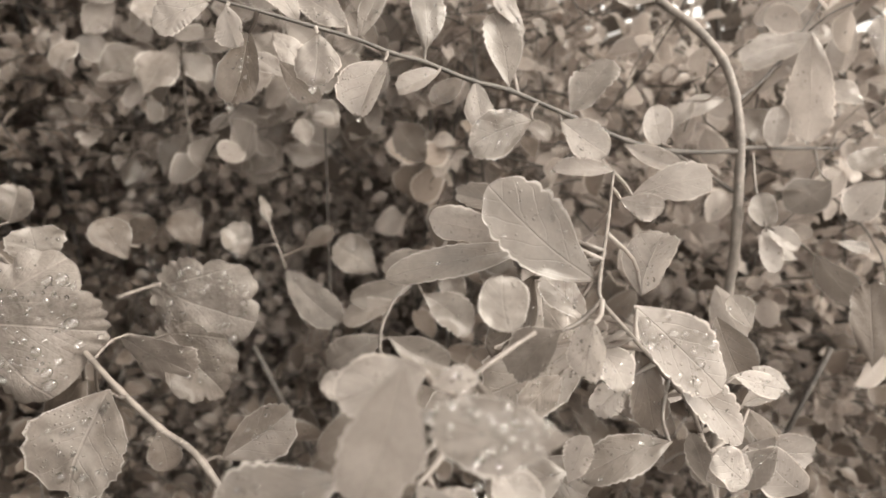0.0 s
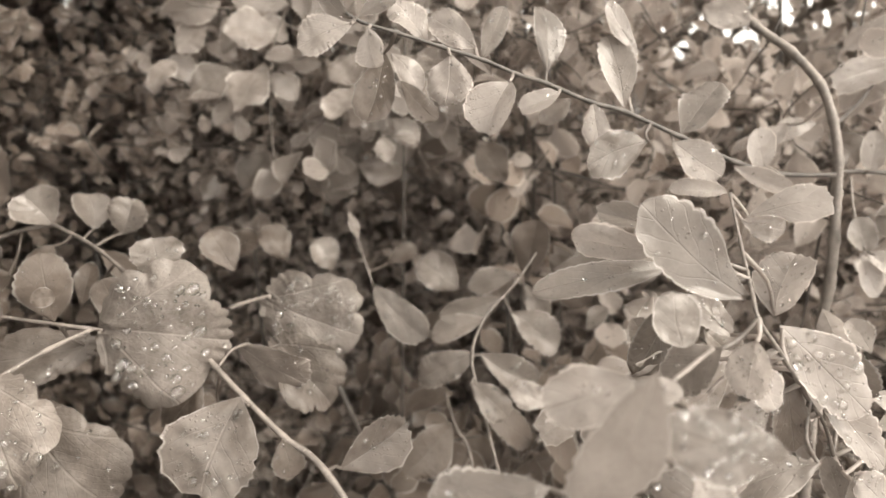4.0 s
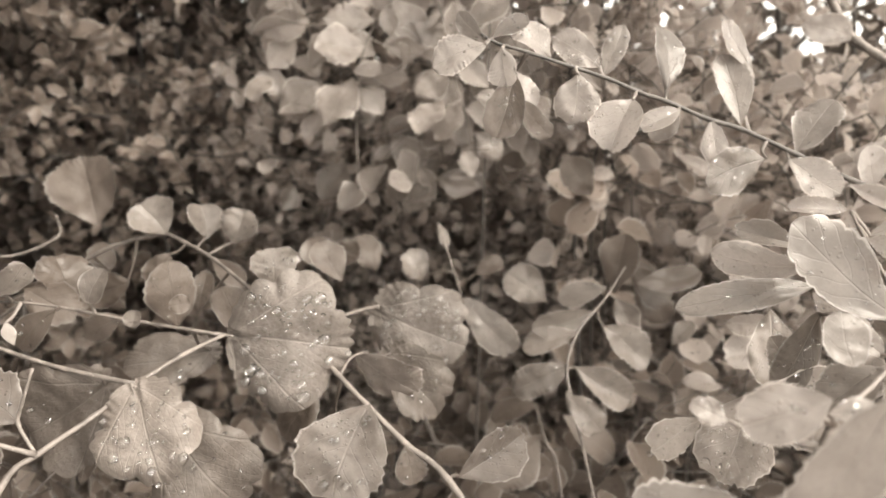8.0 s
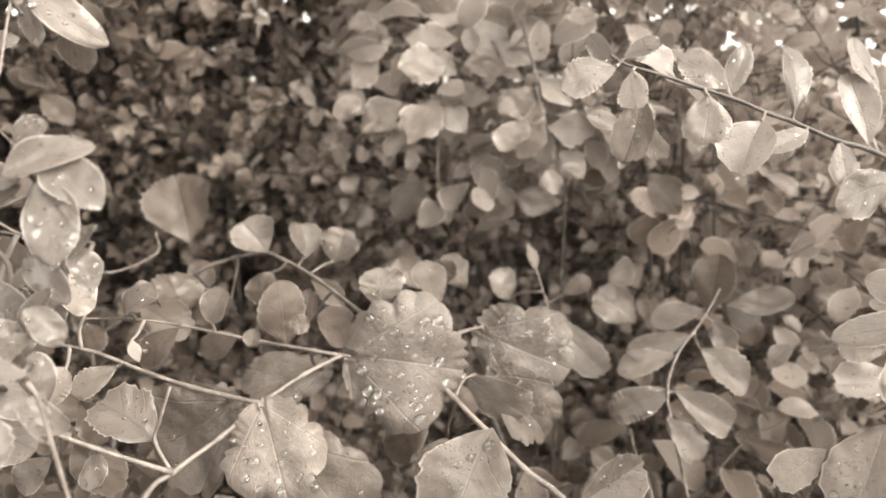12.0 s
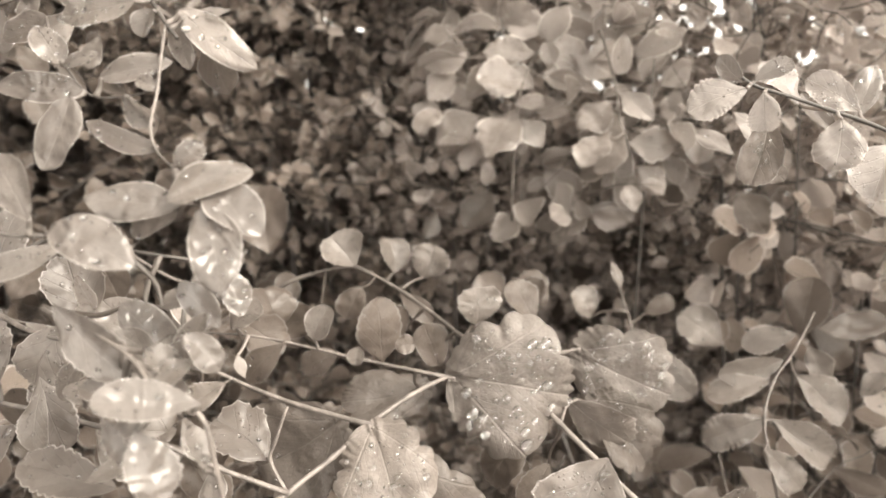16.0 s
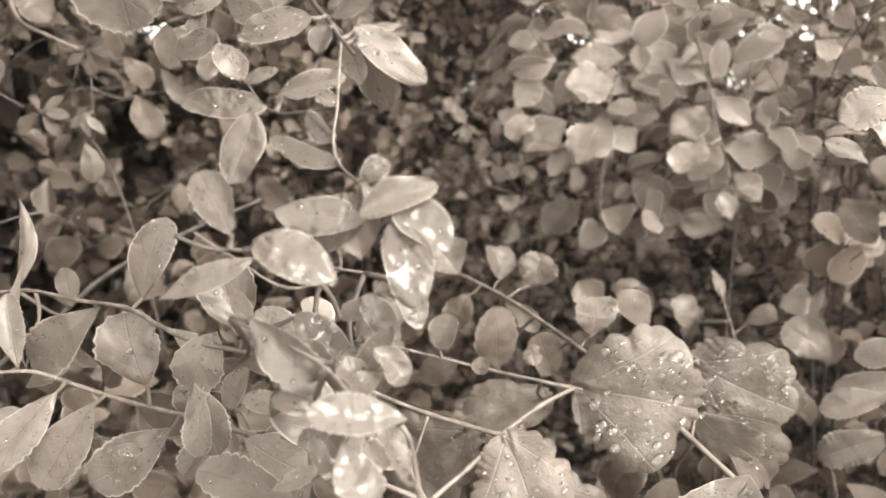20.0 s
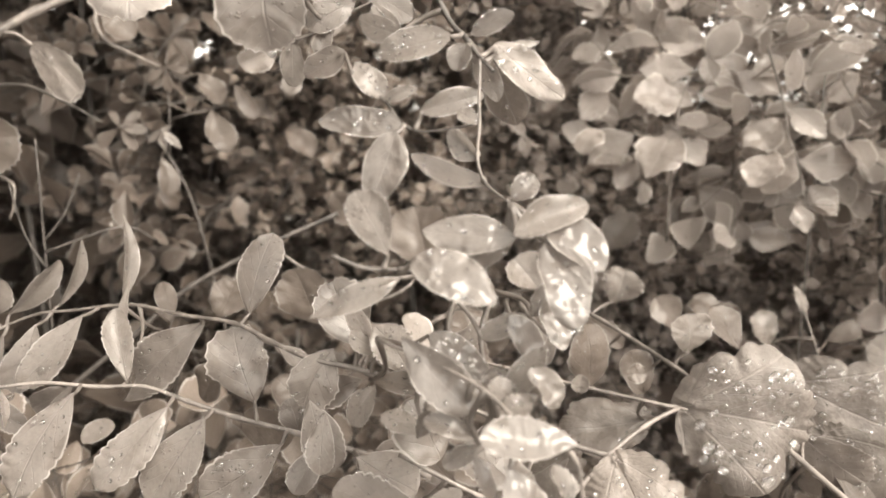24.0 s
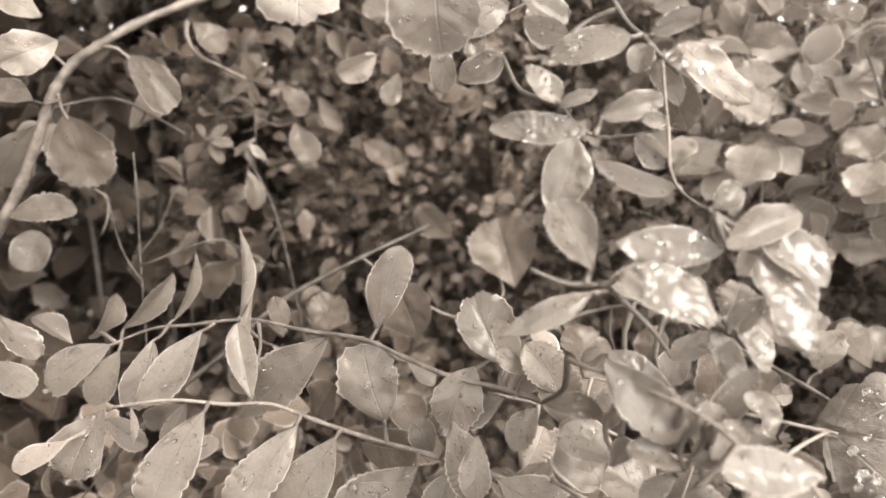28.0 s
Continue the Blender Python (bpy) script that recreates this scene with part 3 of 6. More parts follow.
leaf(tw, 'o', (-0.0357, 0.3074, 1.1145), (-0.0516, 0.3133, 1.1237), (0.14, -0.71, 0.69), 0.54, 2, PALE)
leaf(tw, 'o', (-0.0388, 0.3021, 1.1332), (-0.0263, 0.2969, 1.1174), (0.28, -0.82, 0.49), 0.58, 2, PALE)

tw = twig('pale upright shrub stem bending over at its top', [(0.1854, 0.3314, 0.6551), (0.1813, 0.3688, 0.9276), (0.1797, 0.3716, 0.9917), (0.1809, 0.3731, 1.0139), (0.1805, 0.3750, 1.0385), (0.1800, 0.3787, 1.0620), (0.1793, 0.3816, 1.0794), (0.1772, 0.3892, 1.0990), (0.1716, 0.3982, 1.1173), (0.1585, 0.4079, 1.1337), (0.1419, 0.4187, 1.1476), (0.1341, 0.4259, 1.1604), (0.1283, 0.4371, 1.1793)], 0.00290, 0.00210, PALE_BARK)
side_stem(tw, [(0.1788, 0.3799, 1.0737), (0.1950, 0.3915, 1.0720), (0.2204, 0.4138, 1.0681), (0.2575, 0.4374, 1.0643)], 0.00140, 0.00090, DARK_BARK)
side_stem(tw, [(0.1796, 0.3890, 1.0976), (0.2066, 0.4243, 1.1086), (0.2427, 0.4760, 1.1298), (0.2666, 0.5055, 1.1510)], 0.00120, 0.00080, DARK_BARK)
side_stem(tw, [(0.1882, 0.3850, 1.0700), (0.1885, 0.3742, 1.0511), (0.1918, 0.3648, 1.0355)], 0.00070, 0.00050, PALE_BARK)
side_stem(tw, [(0.1802, 0.3783, 1.0500), (0.1591, 0.3853, 1.0634), (0.1438, 0.3863, 1.0721)], 0.00080, 0.00050, BARK)
leaf(tw, 'o', (0.2128, 0.4627, 1.0946), (0.2378, 0.4633, 1.1273), (-0.59, -0.66, 0.46), 0.79, 4, PALE)
leaf(tw, 'o', (0.2443, 0.4635, 1.1583), (0.2093, 0.4640, 1.1359), (-0.04, -1.00, 0.04), 0.41, 6, PALE)
leaf(tw, 'f', (0.2451, 0.4545, 1.1273), (0.1923, 0.4326, 1.1144), (0.22, -0.83, 0.52), 0.36, 10, PALE)
leaf(tw, 'o', (0.2157, 0.4001, 1.1302), (0.2219, 0.3990, 1.0737), (-0.68, -0.73, -0.06), 0.50, 20, PALE)
leaf(tw, 'r', (0.2010, 0.3921, 1.0720), (0.2038, 0.3991, 1.0929), (-0.14, -0.93, 0.33), 0.62, 5, PALE)
leaf(tw, 'o', (0.1419, 0.4189, 1.1482), (0.1124, 0.4123, 1.1562), (0.22, -0.98, -0.01), 0.52, 4, PALE)
leaf(tw, 'o', (0.1966, 0.4382, 1.0880), (0.2153, 0.4374, 1.0681), (0.25, -0.93, 0.27), 0.81, 3, DULL)
leaf(tw, 'o', (0.1640, 0.4160, 1.0949), (0.1482, 0.4040, 1.0803), (-0.35, -0.50, 0.79), 0.63, 5, PALE)
leaf(tw, 'f', (0.1836, 0.4230, 1.0943), (0.1575, 0.4171, 1.0883), (0.10, -0.88, 0.46), 0.50, 14, PALE)
leaf(tw, 'r', (0.1924, 0.3648, 1.0355), (0.1901, 0.3729, 1.0514), (-0.11, -0.89, 0.44), 0.84, 8, LEAF)
leaf(tw, 'o', (0.1918, 0.3648, 1.0355), (0.2065, 0.3576, 1.0261), (-0.00, -0.80, 0.60), 0.65, 5, PALE)
leaf(tw, 'o', (0.1890, 0.3637, 1.0327), (0.1982, 0.3588, 1.0133), (0.13, -0.95, 0.30), 0.63, 5, PALE)
leaf(tw, 'o', (0.2429, 0.4093, 1.0499), (0.2200, 0.4070, 1.0339), (-0.45, -0.53, 0.72), 0.98, 6, LEAF)
leaf(tw, 'o', (0.2611, 0.3912, 1.0550), (0.2452, 0.3884, 1.0337), (-0.49, -0.74, 0.46), 0.75, 8, PALE)
leaf(tw, 'o', (0.2615, 0.3967, 1.0723), (0.2403, 0.3867, 1.0613), (-0.21, -0.49, 0.85), 0.61, 4, LEAF)
leaf(tw, 'o', (0.2137, 0.3569, 1.0236), (0.2369, 0.3492, 0.9979), (-0.60, -0.73, -0.33), 0.61, 2, DULL)
leaf(tw, 'b', (0.2213, 0.3039, 0.9879), (0.2262, 0.3274, 1.0224), (-0.14, -0.81, 0.57), 0.51, 2, DULL)
leaf(tw, 'f', (0.2756, 0.4822, 1.1395), (0.2715, 0.4764, 1.1056), (-0.71, -0.67, 0.20), 0.55, 6, PALE)
leaf(tw, 'f', (0.2730, 0.5104, 1.1295), (0.2419, 0.5093, 1.1388), (0.05, -1.00, 0.06), 0.60, 8, PALE)
leaf(tw, 'o', (0.2609, 0.4238, 1.0914), (0.2427, 0.4334, 1.1018), (-0.13, -0.83, 0.54), 0.70, 6, PALE)
leaf(tw, 'o', (0.2611, 0.4085, 1.1093), (0.2568, 0.4174, 1.1382), (-0.24, -0.94, 0.25), 0.42, 8, PALE)
leaf(tw, 'o', (0.1505, 0.3103, 1.0235), (0.1619, 0.3004, 1.0021), (-0.65, -0.76, 0.00), 0.70, 4, PALE)
leaf(tw, 'o', (0.2190, 0.3848, 1.0113), (0.1963, 0.3851, 1.0240), (0.25, -0.85, 0.46), 0.55, 4, PALE)
leaf(tw, 'o', (0.2355, 0.3792, 1.0230), (0.2548, 0.3816, 1.0192), (0.21, -0.79, 0.58), 0.41, 4, LEAF)
leaf(tw, 's', (0.1436, 0.2447, 1.0170), (0.1571, 0.2419, 1.0098), (0.18, -0.76, 0.63), 0.47, 6, PALE)

tw = twig('wet shrub twig with large overlapping toothed leaves', [(0.1409, 0.2290, 0.9289), (0.1190, 0.2181, 1.0065), (0.1006, 0.2039, 1.0357), (0.0868, 0.1922, 1.0542), (0.0789, 0.1872, 1.0647), (0.0796, 0.1956, 1.0684), (0.0877, 0.2342, 1.0723), (0.0978, 0.2844, 1.0794)], 0.00070, 0.00050, BARK)
leaf(tw, 'o', (0.0788, 0.1970, 1.0663), (0.0489, 0.2012, 1.0921), (0.12, -0.89, 0.44), 0.55, 8, LEAF, label='large dry-looking toothed leaf with pale edge', fold=0.08, bend=0.10)
leaf(tw, 'o', (0.0603, 0.2120, 1.0764), (0.0316, 0.2135, 1.0796), (-0.15, -0.97, -0.18), 0.43, 2, PALE)
leaf(tw, 'f', (0.0604, 0.2183, 1.0811), (0.0387, 0.2201, 1.0855), (0.04, -0.85, 0.53), 0.37, 2, LEAF)
leaf(tw, 'o', (0.0620, 0.2108, 1.0715), (0.0200, 0.2002, 1.0653), (0.07, -0.68, 0.73), 0.25, 3, LEAF)
leaf(tw, 'r', (0.0541, 0.1631, 1.0661), (0.0526, 0.1705, 1.0774), (0.17, -0.90, 0.39), 0.93, 0, LEAF, fold=0.04, bend=0.06)
leaf(tw, 'f', (0.1045, 0.2834, 1.0702), (0.1338, 0.2784, 1.0795), (-0.31, -0.77, 0.56), 0.56, 4, PALE)
leaf(tw, 'o', (0.0972, 0.2668, 1.0731), (0.1142, 0.2692, 1.0694), (0.10, -0.98, -0.20), 0.63, 16, PALE)
leaf(tw, 'b', (0.0988, 0.2288, 1.0499), (0.1064, 0.2371, 1.0689), (-0.66, -0.55, 0.51), 0.96, 18, PALE)
leaf(tw, 'o', (0.0910, 0.2038, 1.0568), (0.1178, 0.2023, 1.0312), (0.23, -0.92, 0.31), 0.55, 34, PALE, label='broad leaf covered in fine raindrops')
leaf(tw, 'o', (0.1008, 0.2053, 1.0406), (0.1267, 0.2047, 1.0118), (0.37, -0.86, 0.35), 0.36, 10, PALE)
leaf(tw, 'o', (0.1260, 0.2150, 1.0292), (0.1424, 0.2181, 1.0228), (0.38, -0.64, 0.67), 0.50, 12, PALE)
leaf(tw, 'b', (0.0760, 0.1968, 1.0556), (0.0650, 0.2038, 1.0659), (0.18, -0.71, 0.68), 0.73, 12, PALE)
leaf(tw, 'o', (0.0630, 0.2085, 1.0638), (0.0514, 0.2010, 1.0399), (0.32, -0.79, 0.52), 0.50, 6, DULL)
leaf(tw, 'b', (0.0680, 0.1784, 1.0601), (0.0554, 0.1782, 1.0464), (-0.53, -0.68, 0.50), 0.78, 4, LEAF)
leaf(tw, 'b', (0.0757, 0.1778, 1.0626), (0.0741, 0.1754, 1.0479), (-0.70, -0.68, 0.19), 0.93, 24, PALE)
leaf(tw, 'o', (0.0937, 0.2056, 1.0438), (0.0997, 0.2028, 1.0168), (0.14, -0.98, 0.13), 0.45, 2, DULL)
leaf(tw, 'o', (0.1014, 0.1894, 1.0218), (0.0756, 0.1829, 1.0132), (-0.18, -0.44, 0.88), 0.54, 8, LEAF)
leaf(tw, 'r', (0.1266, 0.1968, 1.0026), (0.1169, 0.1995, 1.0111), (0.25, -0.80, 0.54), 0.88, 8, PALE)
leaf(tw, 'r', (0.1198, 0.2330, 1.0213), (0.1074, 0.2263, 1.0136), (-0.25, -0.50, 0.83), 0.60, 4, PALE)
leaf(tw, 'o', (0.1449, 0.2192, 1.0012), (0.1318, 0.2117, 0.9907), (-0.48, -0.31, 0.82), 0.64, 5, LEAF)
leaf(tw, 'o', (0.1222, 0.2133, 0.9888), (0.1140, 0.2130, 1.0096), (0.15, -0.99, 0.05), 0.37, 3, LEAF)
leaf(tw, 'o', (0.0711, 0.1747, 1.0178), (0.0758, 0.1754, 1.0315), (-0.57, -0.79, 0.23), 0.57, 5, PALE)
leaf(tw, 'o', (0.1377, 0.2683, 1.0264), (0.1468, 0.2561, 1.0039), (-0.10, -0.89, 0.44), 0.65, 4, DULL)
leaf(tw, 'f', (0.1325, 0.2220, 1.0142), (0.1445, 0.2242, 1.0195), (-0.24, -0.58, 0.78), 0.53, 8, PALE)
leaf(tw, 'b', (0.1418, 0.2360, 0.9901), (0.1667, 0.2381, 0.9871), (0.12, -0.95, 0.30), 0.60, 6, PALE)
leaf(tw, 'b', (0.1180, 0.2052, 0.9977), (0.1303, 0.2037, 1.0054), (-0.50, -0.53, 0.69), 0.88, 8, PALE)
leaf(tw, 'r', (0.1574, 0.2236, 0.9810), (0.1434, 0.2259, 0.9946), (-0.12, -0.99, 0.05), 0.79, 8, PALE)
leaf(tw, 'o', (0.1001, 0.2121, 1.0231), (0.1070, 0.2078, 1.0119), (0.03, -0.93, 0.37), 0.52, 3, DULL)
leaf(tw, 'r', (0.0807, 0.1974, 1.0472), (0.0881, 0.1907, 1.0368), (0.16, -0.78, 0.61), 0.79, 12, PALE)
leaf(tw, 'b', (0.0640, 0.2049, 1.0414), (0.0506, 0.2026, 1.0348), (0.19, -0.98, -0.05), 0.95, 5, PALE)
leaf(tw, 'b', (0.0627, 0.1946, 1.0094), (0.0794, 0.1917, 0.9999), (0.35, -0.53, 0.78), 0.81, 6, LEAF)
leaf(tw, 'o', (0.0603, 0.2114, 1.0395), (0.0513, 0.2133, 1.0535), (0.19, -0.95, 0.25), 0.60, 4, MID)
leaf(tw, 'b', (0.0698, 0.1917, 1.0406), (0.0590, 0.1881, 1.0295), (0.22, -0.97, 0.11), 0.83, 6, MID)
leaf(tw, 'b', (0.0906, 0.2024, 1.0341), (0.0811, 0.1995, 1.0240), (-0.04, -0.95, 0.32), 0.73, 10, PALE)
leaf(tw, 'o', (0.0961, 0.2080, 1.0157), (0.0872, 0.2068, 1.0316), (0.17, -0.99, 0.02), 0.48, 6, MID)
leaf(tw, 'b', (0.0741, 0.2158, 1.0496), (0.0852, 0.2148, 1.0390), (0.18, -0.95, 0.27), 0.69, 10, MID)
leaf(tw, 'o', (0.1515, 0.2676, 1.0215), (0.1441, 0.2741, 1.0327), (-0.10, -0.89, 0.44), 0.67, 5, MID)
leaf(tw, 'o', (0.1091, 0.2227, 0.9897), (0.1002, 0.2233, 1.0042), (-0.24, -0.97, -0.10), 0.67, 5, LEAF)
leaf(tw, 'o', (0.1424, 0.2403, 1.0029), (0.1522, 0.2369, 0.9919), (-0.54, -0.81, -0.23), 0.75, 6, MID)
leaf(tw, 'b', (0.0679, 0.1575, 1.0332), (0.0471, 0.1550, 1.0306), (0.15, -0.71, 0.69), 0.77, 6, LEAF)
leaf(tw, 'b', (0.0808, 0.2096, 1.0452), (0.0476, 0.1969, 1.0298), (0.16, -0.81, 0.56), 0.66, 14, MID)
leaf(tw, 'b', (0.0747, 0.2494, 1.0572), (0.0872, 0.2492, 1.0492), (-0.07, -0.99, -0.08), 0.61, 8, MID)
leaf(tw, 'b', (0.0649, 0.2665, 1.0080), (0.0531, 0.2546, 0.9719), (-0.46, -0.79, 0.41), 0.79, 30, MID, fold=0.10, label='broad wet leaf with scattered drops')
leaf(tw, 'f', (0.0470, 0.2696, 0.9936), (0.0264, 0.2604, 0.9805), (0.12, -0.90, 0.43), 0.64, 10, MID)
leaf(tw, 'f', (0.1044, 0.3544, 0.9893), (0.0725, 0.3470, 0.9875), (0.13, -0.73, 0.67), 0.64, 14, PALE)
leaf(tw, 'b', (0.0706, 0.2761, 1.0406), (0.0734, 0.2610, 1.0114), (0.05, -0.89, 0.46), 0.68, 6, MID)
leaf(tw, 'o', (0.0962, 0.3474, 1.0098), (0.0707, 0.3391, 1.0112), (0.30, -0.95, -0.12), 0.53, 6, MID)
side_stem(tw, [(0.1190, 0.2181, 1.0065), (0.1302, 0.2414, 1.0106), (0.1475, 0.2752, 1.0129)], 0.00060, 0.00050, BARK)

tw = twig('pale shoot with broad smooth leaves at its end', [(0.0507, 0.1452, 1.0024), (0.0371, 0.1442, 1.0373), (0.0405, 0.1448, 1.0487), (0.0417, 0.1433, 1.0573), (0.0436, 0.1440, 1.0624), (0.0530, 0.1514, 1.0669), (0.0597, 0.1596, 1.0678)], 0.00070, 0.00050, PALE_BARK)
leaf(tw, 'b', (0.0370, 0.1101, 1.0856), (0.0277, 0.1140, 1.0571), (0.09, -0.92, 0.37), 0.48, 0, MID, label='broad smooth leaf with a bright rim', fold=0.05, bend=0.08)
leaf(tw, 'b', (0.0635, 0.1231, 1.0647), (0.0392, 0.1163, 1.0730), (0.07, -0.90, 0.44), 0.51, 36, LEAF, label='broad wet leaf with large bright drops', fold=0.05, bend=0.12)
leaf(tw, 'b', (0.0382, 0.1337, 1.0718), (0.0209, 0.1314, 1.0655), (0.24, -0.80, 0.55), 0.68, 2, PALE)
leaf(tw, 'o', (0.0384, 0.1348, 1.0680), (0.0476, 0.1347, 1.0696), (-0.16, -0.48, 0.86), 0.66, 6, PALE)
leaf(tw, 'o', (0.0229, 0.1266, 1.0523), (-0.0000, 0.1202, 1.0507), (0.09, -0.54, 0.84), 0.55, 4, LEAF)
leaf(tw, 'o', (0.0360, 0.1274, 1.0512), (0.0458, 0.1237, 1.0431), (-0.04, -0.93, 0.37), 0.64, 4, PALE)
leaf(tw, 'o', (0.0507, 0.1345, 1.0534), (0.0585, 0.1300, 1.0427), (0.34, -0.75, 0.57), 0.69, 4, PALE)
leaf(tw, 'o', (0.0316, 0.1256, 1.0535), (0.0253, 0.1228, 1.0425), (-0.49, -0.73, 0.47), 0.63, 2, LEAF)
leaf(tw, 'o', (0.0386, 0.1397, 1.0405), (0.0481, 0.1359, 1.0355), (0.28, -0.43, 0.86), 0.82, 3, PALE)
leaf(tw, 'b', (0.0232, 0.1447, 1.0597), (0.0149, 0.1454, 1.0630), (0.23, -0.66, 0.71), 0.73, 3, PALE)

tw = twig('slender twig with pairs of small leaves', [(0.0349, 0.3264, 0.8144), (-0.0000, 0.3332, 0.9519), (-0.0064, 0.3390, 0.9800), (-0.0009, 0.3546, 0.9951), (0.0090, 0.3713, 1.0025), (0.0167, 0.3877, 1.0066), (0.0274, 0.4085, 1.0175)], 0.00090, 0.00050, BARK)
leaf(tw, 'o', (0.0212, 0.4082, 1.0006), (0.0275, 0.4192, 1.0357), (-0.46, -0.82, 0.34), 0.72, 0, DULL)
leaf(tw, 'o', (0.0166, 0.3935, 1.0088), (-0.0124, 0.3901, 1.0009), (-0.10, -0.73, 0.68), 0.56, 5, LEAF)
leaf(tw, 'o', (0.0085, 0.3787, 0.9988), (-0.0266, 0.3636, 0.9919), (0.37, -0.92, 0.13), 0.43, 6, LEAF)
leaf(tw, 'o', (0.0001, 0.3644, 0.9913), (-0.0310, 0.3629, 0.9790), (-0.23, -0.71, 0.66), 0.48, 6, MID)
leaf(tw, 'o', (0.0205, 0.3879, 1.0044), (0.0343, 0.3893, 0.9812), (0.34, -0.93, 0.14), 0.61, 2, LEAF)
leaf(tw, 'o', (0.0128, 0.3727, 0.9926), (0.0403, 0.3768, 0.9680), (0.46, -0.80, 0.38), 0.62, 4, LEAF)
leaf(tw, 'o', (-0.0024, 0.3402, 0.9811), (0.0288, 0.3501, 0.9585), (0.52, -0.77, 0.37), 0.51, 10, LEAF)
leaf(tw, 'o', (-0.0069, 0.3309, 0.9692), (0.0135, 0.3356, 0.9465), (0.45, -0.86, 0.23), 0.57, 8, LEAF)
leaf(tw, 'o', (-0.0047, 0.3398, 0.9816), (-0.0346, 0.3365, 0.9656), (-0.03, -0.96, 0.26), 0.57, 10, LEAF)
leaf(tw, 'o', (0.0388, 0.4472, 0.9942), (0.0842, 0.4639, 1.0000), (0.18, -0.72, 0.67), 0.40, 0, DULL)
leaf(tw, 'o', (0.0362, 0.4690, 0.9991), (0.0670, 0.4757, 0.9742), (0.50, -0.76, 0.41), 0.65, 0, DULL)
leaf(tw, 'o', (0.0414, 0.4818, 1.0038), (0.0645, 0.4742, 0.9578), (0.26, -0.92, 0.28), 0.54, 0, DULL)

tw = twig('thin twig with curled wet leaves', [(0.0046, 0.3450, 0.7888), (-0.0071, 0.3602, 0.8987), (-0.0164, 0.3596, 0.9244), (-0.0228, 0.3588, 0.9473)], 0.00090, 0.00060, BARK)
leaf(tw, 'f', (-0.0681, 0.3842, 1.0015), (-0.0371, 0.3783, 0.9715), (0.25, -0.87, 0.43), 0.52, 10, LEAF)
leaf(tw, 'b', (-0.0191, 0.4081, 0.9926), (-0.0445, 0.4129, 1.0088), (0.10, -0.90, 0.43), 0.83, 10, LEAF)
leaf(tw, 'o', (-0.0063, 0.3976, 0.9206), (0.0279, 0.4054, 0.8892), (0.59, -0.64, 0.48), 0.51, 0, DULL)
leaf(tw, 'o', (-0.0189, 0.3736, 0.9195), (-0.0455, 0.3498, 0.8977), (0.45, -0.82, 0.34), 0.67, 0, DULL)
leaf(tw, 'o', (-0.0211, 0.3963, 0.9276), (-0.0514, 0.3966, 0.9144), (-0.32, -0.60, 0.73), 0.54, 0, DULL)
side_stem(tw, [(-0.0708, 0.3935, 0.9989), (-0.0739, 0.3952, 1.0083), (-0.0800, 0.3982, 1.0251), (-0.0860, 0.4008, 1.0402)], 0.00060, 0.00040, PALE_BARK)
leaf(tw, 's', (-0.0804, 0.3983, 1.0257), (-0.0869, 0.4049, 1.0417), (0.27, -0.85, 0.46), 0.34, 3, MID)
leaf(tw, 'b', (-0.1242, 0.3962, 1.0126), (-0.1405, 0.4049, 1.0316), (0.41, -0.64, 0.65), 0.86, 2, DULL)
leaf(tw, 'b', (-0.0962, 0.4003, 1.0054), (-0.1069, 0.3999, 1.0233), (0.65, -0.67, 0.37), 1.05, 6, LEAF)
leaf(tw, 'o', (-0.1464, 0.3719, 1.0187), (-0.1608, 0.3750, 1.0364), (0.45, -0.74, 0.50), 0.84, 2, DULL)
leaf(tw, 'o', (-0.0659, 0.4173, 1.0055), (-0.0486, 0.4251, 1.0154), (0.10, -0.86, 0.50), 0.60, 4, DULL)
leaf(tw, 'o', (0.0611, 0.4227, 0.9627), (0.0739, 0.4275, 0.9768), (-0.28, -0.80, 0.53), 0.62, 5, LEAF)
leaf(tw, 'o', (0.0531, 0.4290, 0.9116), (0.0868, 0.4339, 0.8960), (0.08, -0.99, -0.13), 0.49, 3, DULL)

tw = twig('forked pale twig bearing large lobed leaves', [(-0.1937, 0.1391, 0.9719), (-0.1860, 0.1654, 1.0064), (-0.1802, 0.1756, 1.0125), (-0.1711, 0.1916, 1.0181), (-0.1636, 0.2062, 1.0238), (-0.1528, 0.2216, 1.0297), (-0.1419, 0.2324, 1.0338)], 0.00100, 0.00080, PALE_BARK)
side_stem(tw, [(-0.1419, 0.2324, 1.0338), (-0.1785, 0.2310, 1.0381), (-0.2087, 0.2280, 1.0432), (-0.2266, 0.2248, 1.0456), (-0.2495, 0.2182, 1.0469)], 0.00080, 0.00040, BARK)
side_stem(tw, [(-0.1636, 0.2062, 1.0238), (-0.1899, 0.2050, 1.0284), (-0.2078, 0.2044, 1.0328), (-0.2291, 0.2020, 1.0407), (-0.2556, 0.1976, 1.0459)], 0.00100, 0.00060, BARK)
side_stem(tw, [(-0.1800, 0.1747, 1.0128), (-0.1971, 0.1629, 1.0262), (-0.2105, 0.1570, 1.0351), (-0.2196, 0.1517, 1.0423)], 0.00090, 0.00060, BARK)
side_stem(tw, [(-0.1810, 0.1754, 1.0123), (-0.1875, 0.1775, 1.0220), (-0.1857, 0.1786, 1.0288), (-0.1827, 0.1821, 1.0400)], 0.00070, 0.00050, PALE_BARK)
